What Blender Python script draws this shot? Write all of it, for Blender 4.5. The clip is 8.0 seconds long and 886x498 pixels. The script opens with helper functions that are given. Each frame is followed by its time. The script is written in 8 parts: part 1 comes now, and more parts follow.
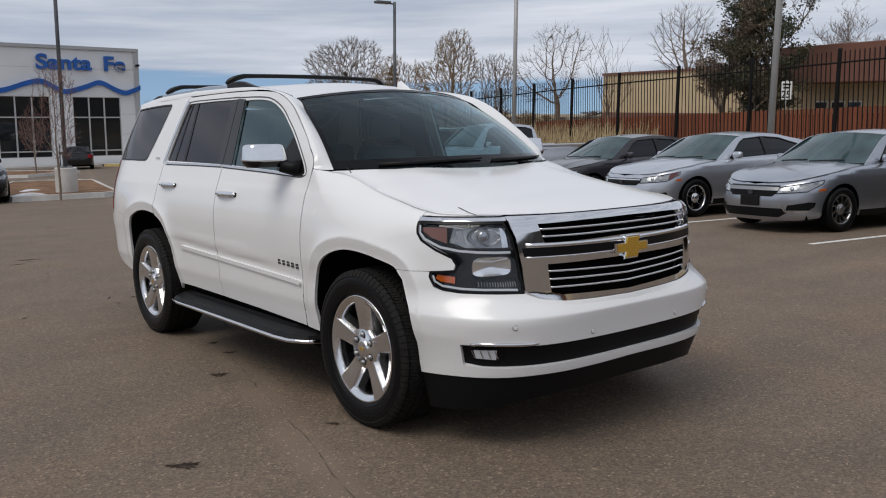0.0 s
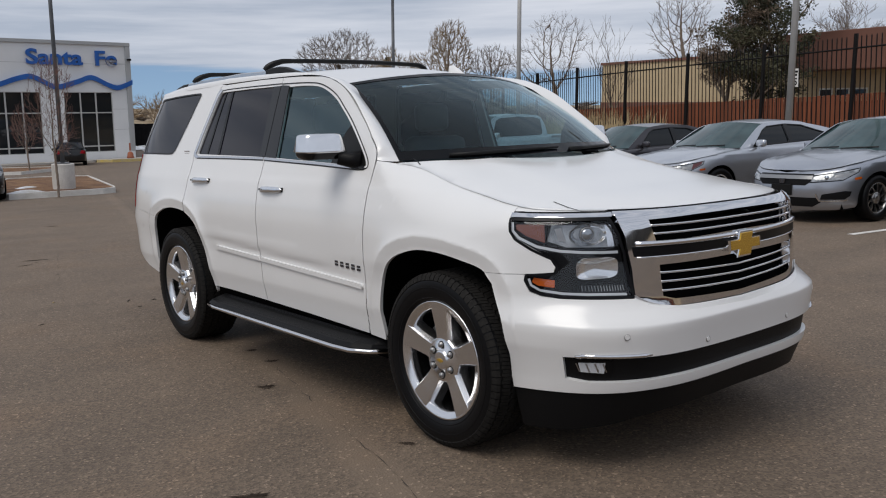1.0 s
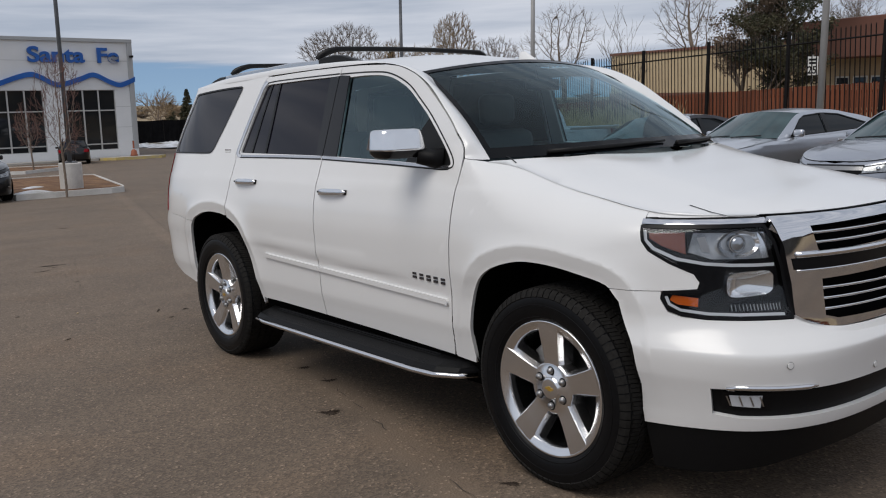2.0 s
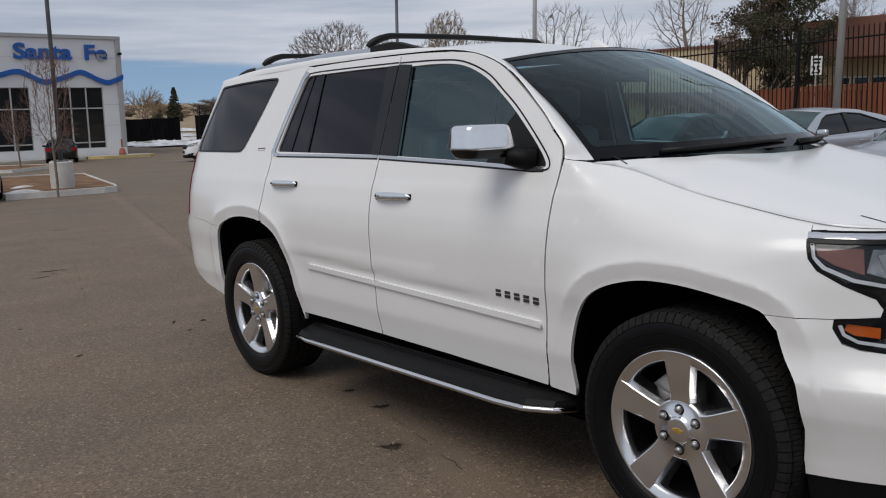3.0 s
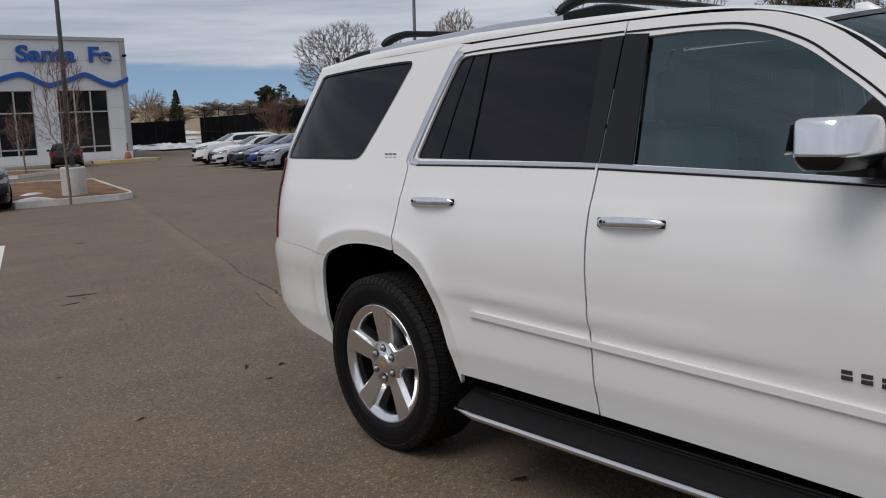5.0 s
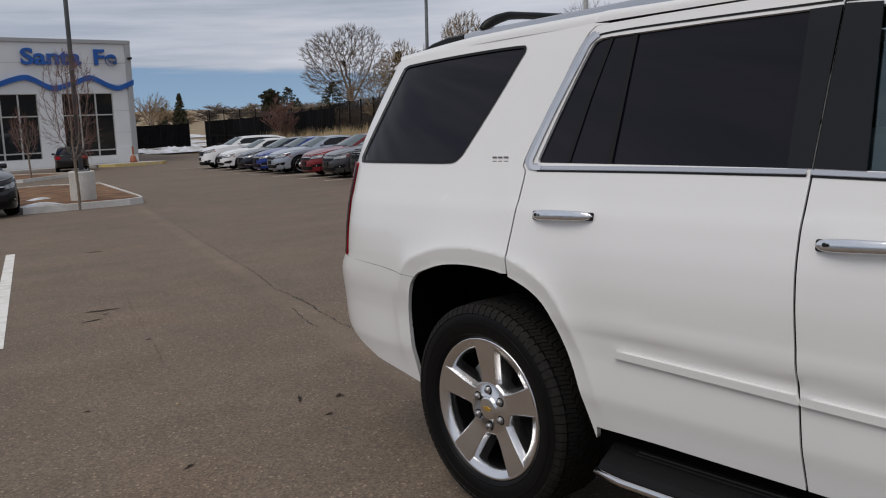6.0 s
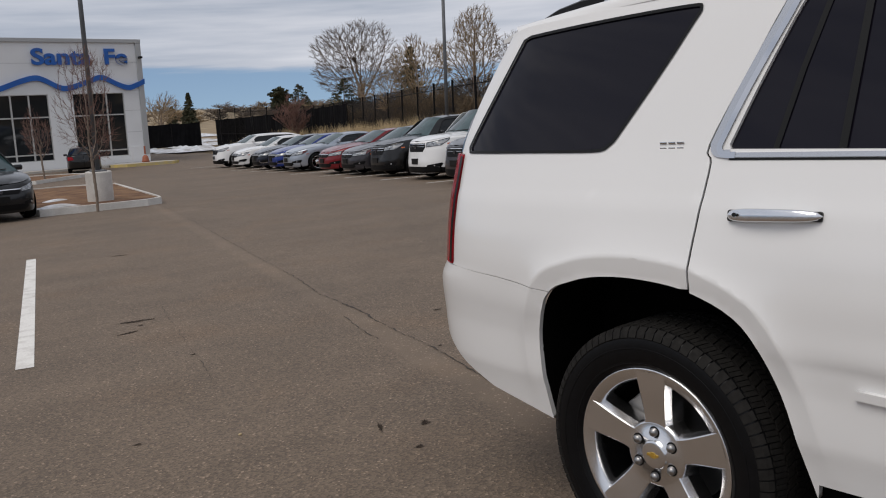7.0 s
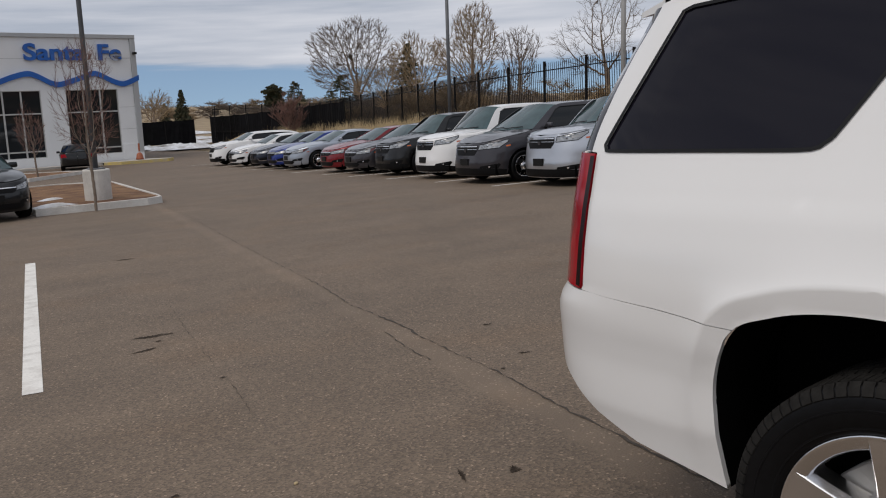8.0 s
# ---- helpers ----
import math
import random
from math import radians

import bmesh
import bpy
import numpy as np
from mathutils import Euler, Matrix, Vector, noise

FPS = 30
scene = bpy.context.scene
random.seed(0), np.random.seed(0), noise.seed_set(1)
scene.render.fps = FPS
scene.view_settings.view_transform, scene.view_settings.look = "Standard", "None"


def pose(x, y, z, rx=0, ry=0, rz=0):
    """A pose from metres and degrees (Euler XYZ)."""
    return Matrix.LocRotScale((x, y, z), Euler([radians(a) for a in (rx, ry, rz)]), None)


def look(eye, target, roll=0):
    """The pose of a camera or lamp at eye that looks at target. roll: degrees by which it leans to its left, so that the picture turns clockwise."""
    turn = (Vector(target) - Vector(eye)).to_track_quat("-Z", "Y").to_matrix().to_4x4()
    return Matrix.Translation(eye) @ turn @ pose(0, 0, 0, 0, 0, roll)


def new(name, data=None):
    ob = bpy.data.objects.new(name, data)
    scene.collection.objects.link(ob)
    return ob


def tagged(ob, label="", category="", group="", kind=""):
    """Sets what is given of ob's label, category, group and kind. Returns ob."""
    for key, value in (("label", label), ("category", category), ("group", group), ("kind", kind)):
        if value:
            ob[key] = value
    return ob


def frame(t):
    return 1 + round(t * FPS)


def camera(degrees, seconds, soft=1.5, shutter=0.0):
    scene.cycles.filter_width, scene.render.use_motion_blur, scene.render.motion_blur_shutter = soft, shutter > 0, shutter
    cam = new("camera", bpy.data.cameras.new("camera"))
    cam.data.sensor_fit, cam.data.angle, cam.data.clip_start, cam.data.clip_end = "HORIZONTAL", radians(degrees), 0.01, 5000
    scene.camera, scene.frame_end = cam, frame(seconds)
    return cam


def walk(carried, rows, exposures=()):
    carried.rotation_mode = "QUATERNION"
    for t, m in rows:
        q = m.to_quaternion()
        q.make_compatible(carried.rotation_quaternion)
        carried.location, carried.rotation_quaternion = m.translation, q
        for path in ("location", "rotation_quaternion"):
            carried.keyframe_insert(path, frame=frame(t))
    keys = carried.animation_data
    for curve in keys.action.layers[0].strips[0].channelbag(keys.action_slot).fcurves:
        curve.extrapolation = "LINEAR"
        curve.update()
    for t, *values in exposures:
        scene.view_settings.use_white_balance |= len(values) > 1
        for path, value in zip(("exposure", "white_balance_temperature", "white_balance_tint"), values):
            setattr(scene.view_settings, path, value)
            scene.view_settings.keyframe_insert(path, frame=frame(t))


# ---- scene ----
import collections

from mathutils.geometry import delaunay_2d_cdt

cam = camera(54.8, 8.0, soft=1.1)
PATH = [
    (0, (-3.263, -3.57, 1.446), (-2.031, -2.016, 1.189), -1.2),
    (0.5, (-3.318, -3.265, 1.448), (-2.078, -1.719, 1.181), -1.5),
    (1, (-3.32, -2.952, 1.432), (-2.074, -1.411, 1.157), -1.8),
    (1.5, (-3.302, -2.619, 1.449), (-2.068, -1.07, 1.17), -1.8),
    (2, (-3.313, -2.281, 1.447), (-2.072, -0.74, 1.158), -2.5),
    (2.2, (-3.31, -2.157, 1.446), (-2.07, -0.616, 1.154), -2.3),
    (3.5, (-3.296, -1.257, 1.443), (-2.004, 0.242, 1.151), -2.5),
    (4, (-3.281, -0.904, 1.436), (-1.968, 0.575, 1.14), -2.6),
    (4.5, (-3.209, -0.541, 1.458), (-1.95, 0.985, 1.168), -2.6),
    (5.8, (-3.077, 0.483, 1.465), (-1.802, 1.997, 1.175), -3.3),
    (6, (-3.062, 0.629, 1.462), (-1.801, 2.155, 1.18), -2.9),
    (6.5, (-3.028, 1.019, 1.443), (-1.776, 2.552, 1.157), -3.4),
    (7, (-3.002, 1.387, 1.442), (-1.758, 2.926, 1.152), -3.7),
    (7.5, (-2.933, 1.785, 1.452), (-1.697, 3.33, 1.158), -3.7),
    (8, (-2.917, 2.15, 1.447), (-1.659, 3.677, 1.152), -3.5),
]
walk(cam, [(t, look(eye, target, roll)) for t, eye, target, roll in PATH],
     exposures=[(0.0, 0.12, 6500, 10), (1.5, 0.05, 6480, 10), (3.5, -0.03, 6480, 10), (4.5, -0.04, 6500, 10), (6.0, -0.09, 6570, 11), (6.5, 0.02, 6620, 11), (8.0, 0.03, 6700, 11)])

# ---- world, sun ----
SUN_DIR = Vector((-0.55, -0.06, 0.82)).normalized()     # towards the sun
UP = Vector((0.0025, -0.0423, 1.0)).normalized()        # plumb line: the lot falls gently towards the showroom
PLUMB = Vector((0, 0, 1)).rotation_difference(UP).to_matrix().to_4x4()

world = bpy.data.worlds.new("sky")
scene.world = world
world.use_nodes = True
wn, wl = world.node_tree.nodes, world.node_tree.links
wn.clear()
w_out = wn.new("ShaderNodeOutputWorld")
w_bg = wn.new("ShaderNodeBackground")
w_sky = wn.new("ShaderNodeTexSky")
w_sky.sky_type = "NISHITA"
w_sky.sun_disc = False
w_sky.sun_elevation = math.asin(SUN_DIR.z)
w_sky.sun_rotation = math.atan2(SUN_DIR.x, SUN_DIR.y)
w_sky.air_density, w_sky.dust_density, w_sky.ozone_density = 1.0, 0.4, 2.0
w_tc = wn.new("ShaderNodeTexCoord")
w_dot = wn.new("ShaderNodeVectorMath")
w_dot.operation = "DOT_PRODUCT"
w_dot.inputs[1].default_value = UP
wl.new(w_tc.outputs["Generated"], w_dot.inputs[0])
w_map = wn.new("ShaderNodeMapping")
w_map.inputs["Rotation"].default_value = (radians(2.4), radians(4.0), radians(20))
w_map.inputs["Scale"].default_value = (1.2, 1.2, 16.0)
wl.new(w_tc.outputs["Generated"], w_map.inputs["Vector"])
w_noise = wn.new("ShaderNodeTexNoise")
w_noise.inputs["Scale"].default_value = 2.2
w_noise.inputs["Detail"].default_value = 7
w_noise.inputs["Roughness"].default_value = 0.55
wl.new(w_map.outputs["Vector"], w_noise.inputs["Vector"])
w_shift = wn.new("ShaderNodeMath")
w_shift.operation = "MULTIPLY_ADD"
w_shift.inputs[1].default_value, w_shift.inputs[2].default_value = 0.05, -0.025
wl.new(w_noise.outputs["Fac"], w_shift.inputs[0])
w_add = wn.new("ShaderNodeMath")
w_add.operation = "ADD"
wl.new(w_dot.outputs["Value"], w_add.inputs[0])
wl.new(w_shift.outputs[0], w_add.inputs[1])
w_edge = wn.new("ShaderNodeMapRange")
w_edge.interpolation_type = "SMOOTHSTEP"
w_edge.inputs["From Min"].default_value, w_edge.inputs["From Max"].default_value = 0.029, 0.041
w_edge.inputs["To Max"].default_value = 0.93
wl.new(w_add.outputs[0], w_edge.inputs["Value"])
w_cloud = wn.new("ShaderNodeValToRGB")
w_cloud.color_ramp.elements[0].position, w_cloud.color_ramp.elements[0].color = 0.35, (0.42, 0.47, 0.56, 1)
w_cloud.color_ramp.elements[1].position, w_cloud.color_ramp.elements[1].color = 0.65, (0.70, 0.725, 0.79, 1)
wl.new(w_noise.outputs["Fac"], w_cloud.inputs["Fac"])
w_gain = wn.new("ShaderNodeVectorMath")
w_gain.operation = "SCALE"
w_gain.inputs["Scale"].default_value = 0.105
w_lift = wn.new("ShaderNodeVectorMath")
w_lift.operation = "ADD"
w_lift.inputs[1].default_value = (0, 0, 0.13)
wl.new(w_tc.outputs["Generated"], w_lift.inputs[0])
w_unit = wn.new("ShaderNodeVectorMath")
w_unit.operation = "NORMALIZE"
wl.new(w_lift.outputs["Vector"], w_unit.inputs[0])
wl.new(w_unit.outputs["Vector"], w_sky.inputs["Vector"])
wl.new(w_sky.outputs["Color"], w_gain.inputs[0])
w_mix = wn.new("ShaderNodeMix")
w_mix.data_type = "RGBA"
wl.new(w_edge.outputs["Result"], w_mix.inputs["Factor"])
wl.new(w_gain.outputs["Vector"], w_mix.inputs["A"])
wl.new(w_cloud.outputs["Color"], w_mix.inputs["B"])
wl.new(w_mix.outputs["Result"], w_bg.inputs["Color"])
w_bg.inputs["Strength"].default_value = 0.96
wl.new(w_bg.outputs["Background"], w_out.inputs["Surface"])

sun_data = bpy.data.lights.new("sun", "SUN")
sun_data.energy, sun_data.angle, sun_data.color = 1.5, radians(37), (1.0, 0.95, 0.88)
sun = new("sun", sun_data)
sun.matrix_world = look((0, 0, 40), Vector((0, 0, 40)) - SUN_DIR)


# ---- materials ----
def mat(name, col, rough=0.5, metal=0.0, col2=None, scale=3.0, mix=0.5, fine=0.0, fscale=80.0, bump=0.0, bscale=60.0, coat=0.0, spec=0.5, rand=0.0,
        trans=0.0, ior=1.45, rough2=None, stretch=(1, 1, 1), soft=0.0):
    """A procedural surface: a base colour, a second one in patches, fine grain and relief."""
    m = bpy.data.materials.new(name)
    m.use_nodes = True
    n, l = m.node_tree.nodes, m.node_tree.links
    b = n["Principled BSDF"]
    b.inputs["Base Color"].default_value = (*col, 1)
    b.inputs["Roughness"].default_value = rough
    b.inputs["Metallic"].default_value = metal
    b.inputs["Coat Weight"].default_value = coat
    b.inputs["Coat Roughness"].default_value = 0.03 if not soft else soft
    b.inputs["Specular IOR Level"].default_value = spec
    b.inputs["Transmission Weight"].default_value = trans
    b.inputs["IOR"].default_value = ior
    tc = n.new("ShaderNodeTexCoord")
    mp = n.new("ShaderNodeMapping")
    mp.inputs["Scale"].default_value = stretch
    l.new(tc.outputs["Object"], mp.inputs["Vector"])
    colour = None
    if col2:
        no = n.new("ShaderNodeTexNoise")
        no.inputs["Scale"].default_value, no.inputs["Detail"].default_value = scale, 6
        l.new(mp.outputs["Vector"], no.inputs["Vector"])
        ra = n.new("ShaderNodeMapRange")
        ra.inputs["From Min"].default_value, ra.inputs["From Max"].default_value = mix - 0.15, mix + 0.15
        l.new(no.outputs["Fac"], ra.inputs["Value"])
        mx = n.new("ShaderNodeMix")
        mx.data_type = "RGBA"
        mx.inputs["A"].default_value, mx.inputs["B"].default_value = (*col, 1), (*col2, 1)
        l.new(ra.outputs["Result"], mx.inputs["Factor"])
        colour = mx.outputs["Result"]
        if rough2 is not None:
            mr = n.new("ShaderNodeMapRange")
            mr.inputs["To Min"].default_value, mr.inputs["To Max"].default_value = rough, rough2
            l.new(ra.outputs["Result"], mr.inputs["Value"])
            l.new(mr.outputs["Result"], b.inputs["Roughness"])
    if fine or rand:
        hs = n.new("ShaderNodeHueSaturation")
        if colour:
            l.new(colour, hs.inputs["Color"])
        else:
            hs.inputs["Color"].default_value = (*col, 1)
        src = None
        if fine:
            nf = n.new("ShaderNodeTexNoise")
            nf.inputs["Scale"].default_value, nf.inputs["Detail"].default_value = fscale, 3
            l.new(mp.outputs["Vector"], nf.inputs["Vector"])
            rf = n.new("ShaderNodeMapRange")
            rf.inputs["From Min"].default_value, rf.inputs["From Max"].default_value = 0.25, 0.75
            rf.inputs["To Min"].default_value, rf.inputs["To Max"].default_value = 1 - fine, 1 + fine
            l.new(nf.outputs["Fac"], rf.inputs["Value"])
            src = rf.outputs["Result"]
        if rand:
            oi = n.new("ShaderNodeObjectInfo")
            rr = n.new("ShaderNodeMapRange")
            rr.inputs["To Min"].default_value, rr.inputs["To Max"].default_value = 1 - rand, 1 + rand
            l.new(oi.outputs["Random"], rr.inputs["Value"])
            if src:
                mu = n.new("ShaderNodeMath")
                mu.operation = "MULTIPLY"
                l.new(src, mu.inputs[0])
                l.new(rr.outputs["Result"], mu.inputs[1])
                src = mu.outputs[0]
            else:
                src = rr.outputs["Result"]
        l.new(src, hs.inputs["Value"])
        colour = hs.outputs["Color"]
    if colour:
        l.new(colour, b.inputs["Base Color"])
    if bump:
        nb = n.new("ShaderNodeTexNoise")
        nb.inputs["Scale"].default_value, nb.inputs["Detail"].default_value = bscale, 4
        l.new(mp.outputs["Vector"], nb.inputs["Vector"])
        bu = n.new("ShaderNodeBump")
        bu.inputs["Strength"].default_value, bu.inputs["Distance"].default_value = 1.0, bump
        l.new(nb.outputs["Fac"], bu.inputs["Height"])
        l.new(bu.outputs["Normal"], b.inputs["Normal"])
    return m


def glass(name, tint, rough=0.0, base=0.05, gloss=(0.95, 0.97, 1.0)):
    """Thin tinted pane: clear see-through film with a mirror gloss."""
    m = bpy.data.materials.new(name)
    m.use_nodes = True
    n, l = m.node_tree.nodes, m.node_tree.links
    n.remove(n["Principled BSDF"])
    tr, gl, mx, lw = n.new("ShaderNodeBsdfTransparent"), n.new("ShaderNodeBsdfGlossy"), n.new("ShaderNodeMixShader"), n.new("ShaderNodeLayerWeight")
    tr.inputs["Color"].default_value = (*tint, 1)
    gl.inputs["Roughness"].default_value = rough
    gl.inputs["Color"].default_value = (*gloss, 1)
    lw.inputs["Blend"].default_value = 0.5
    pw, ma = n.new("ShaderNodeMath"), n.new("ShaderNodeMath")
    pw.operation, pw.inputs[1].default_value = "POWER", 5.0
    ma.operation, ma.inputs[1].default_value, ma.inputs[2].default_value = "MULTIPLY_ADD", 0.92, base
    l.new(lw.outputs["Facing"], pw.inputs[0])
    l.new(pw.outputs[0], ma.inputs[0])
    l.new(ma.outputs[0], mx.inputs["Fac"])
    l.new(tr.outputs[0], mx.inputs[1])
    l.new(gl.outputs[0], mx.inputs[2])
    l.new(mx.outputs[0], n["Material Output"].inputs["Surface"])
    return m


def asphalt_material():
    m = mat("asphalt", (0.154, 0.114, 0.081), 0.80, col2=(0.131, 0.098, 0.071), scale=0.35, mix=0.52, spec=0.5)
    n, l = m.node_tree.nodes, m.node_tree.links
    b = n["Principled BSDF"]
    tc = n.new("ShaderNodeTexCoord")
    vo = n.new("ShaderNodeTexVoronoi")
    vo.inputs["Scale"].default_value = 95
    l.new(tc.outputs["Object"], vo.inputs["Vector"])
    sep = n.new("ShaderNodeSeparateColor")
    l.new(vo.outputs["Color"], sep.inputs["Color"])
    stone = n.new("ShaderNodeMapRange")
    stone.inputs["From Min"].default_value, stone.inputs["From Max"].default_value = 0.0, 1.0
    stone.inputs["To Min"].default_value, stone.inputs["To Max"].default_value = 0.66, 1.30
    l.new(sep.outputs["Red"], stone.inputs["Value"])
    big = n.new("ShaderNodeTexNoise")
    big.inputs["Scale"].default_value, big.inputs["Detail"].default_value = 1.7, 8
    l.new(tc.outputs["Object"], big.inputs["Vector"])
    blot = n.new("ShaderNodeMapRange")
    blot.inputs["From Min"].default_value, blot.inputs["From Max"].default_value = 0.3, 0.7
    blot.inputs["To Min"].default_value, blot.inputs["To Max"].default_value = 0.91, 1.08
    l.new(big.outputs["Fac"], blot.inputs["Value"])
    # faint streaks along the lanes
    turn = n.new("ShaderNodeMapping")
    turn.inputs["Rotation"].default_value, turn.inputs["Scale"].default_value = (0, 0, radians(-76)), (0.12, 1.6, 1)
    l.new(tc.outputs["Object"], turn.inputs["Vector"])
    wear = n.new("ShaderNodeTexNoise")
    wear.inputs["Scale"].default_value, wear.inputs["Detail"].default_value = 1.0, 6
    l.new(turn.outputs["Vector"], wear.inputs["Vector"])
    streak = n.new("ShaderNodeMapRange")
    streak.inputs["From Min"].default_value, streak.inputs["From Max"].default_value = 0.3, 0.7
    streak.inputs["To Min"].default_value, streak.inputs["To Max"].default_value = 0.90, 1.09
    l.new(wear.outputs["Fac"], streak.inputs["Value"])
    mw = n.new("ShaderNodeMath")
    mw.operation = "MULTIPLY"
    l.new(blot.outputs["Result"], mw.inputs[0])
    l.new(streak.outputs["Result"], mw.inputs[1])
    # a smooth pale strip of old sealing along the long crack
    across = n.new("ShaderNodeVectorMath")
    across.operation = "DOT_PRODUCT"
    across.inputs[1].default_value = (0.966, -0.260, 0)
    l.new(tc.outputs["Object"], across.inputs[0])
    wob = n.new("ShaderNodeMath")
    wob.operation, wob.inputs[1].default_value = "MULTIPLY_ADD", 0.16
    l.new(big.outputs["Fac"], wob.inputs[0])
    l.new(across.outputs["Value"], wob.inputs[2])
    off = n.new("ShaderNodeMath")
    off.operation, off.inputs[1].default_value = "ADD", 1.29 - 0.08
    l.new(wob.outputs[0], off.inputs[0])
    ab = n.new("ShaderNodeMath")
    ab.operation = "ABSOLUTE"
    l.new(off.outputs[0], ab.inputs[0])
    seal = n.new("ShaderNodeMapRange")
    seal.interpolation_type = "SMOOTHSTEP"
    seal.inputs["From Min"].default_value, seal.inputs["From Max"].default_value = 0.15, 0.05
    seal.inputs["To Min"].default_value, seal.inputs["To Max"].default_value = 0.0, 0.85
    l.new(ab.outputs[0], seal.inputs["Value"])
    # the sealing hides the stones
    calm = n.new("ShaderNodeMix")
    calm.inputs["B"].default_value = 1.14
    l.new(seal.outputs["Result"], calm.inputs["Factor"])
    l.new(stone.outputs["Result"], calm.inputs["A"])
    mu = n.new("ShaderNodeMath")
    mu.operation = "MULTIPLY"
    l.new(calm.outputs["Result"], mu.inputs[0])
    l.new(mw.outputs[0], mu.inputs[1])
    # pale chips of stone here and there, and rusty patches
    chip = n.new("ShaderNodeMapRange")
    chip.inputs["From Min"].default_value, chip.inputs["From Max"].default_value = 0.93, 0.985
    chip.inputs["To Min"].default_value, chip.inputs["To Max"].default_value = 0.0, 0.95
    l.new(sep.outputs["Green"], chip.inputs["Value"])
    ad = n.new("ShaderNodeMath")
    ad.operation = "ADD"
    l.new(mu.outputs[0], ad.inputs[0])
    l.new(chip.outputs["Result"], ad.inputs[1])
    rust = n.new("ShaderNodeTexNoise")
    rust.inputs["Scale"].default_value, rust.inputs["Detail"].default_value = 0.9, 5
    l.new(tc.outputs["Object"], rust.inputs["Vector"])
    rr = n.new("ShaderNodeMapRange")
    rr.inputs["From Min"].default_value, rr.inputs["From Max"].default_value = 0.52, 0.72
    rr.inputs["To Max"].default_value = 0.6
    l.new(rust.outputs["Fac"], rr.inputs["Value"])
    rm = n.new("ShaderNodeMix")
    rm.data_type = "RGBA"
    rm.inputs["B"].default_value = (0.165, 0.112, 0.072, 1)
    l.new(rr.outputs["Result"], rm.inputs["Factor"])
    l.new(b.inputs["Base Color"].links[0].from_socket, rm.inputs["A"])
    hs = n.new("ShaderNodeHueSaturation")
    l.new(rm.outputs["Result"], hs.inputs["Color"])
    l.new(ad.outputs[0], hs.inputs["Value"])
    l.new(hs.outputs["Color"], b.inputs["Base Color"])
    bu = n.new("ShaderNodeBump")
    bu.inputs["Strength"].default_value, bu.inputs["Distance"].default_value = 0.7, 0.004
    l.new(vo.outputs["Distance"], bu.inputs["Height"])
    l.new(bu.outputs["Normal"], b.inputs["Normal"])
    return m


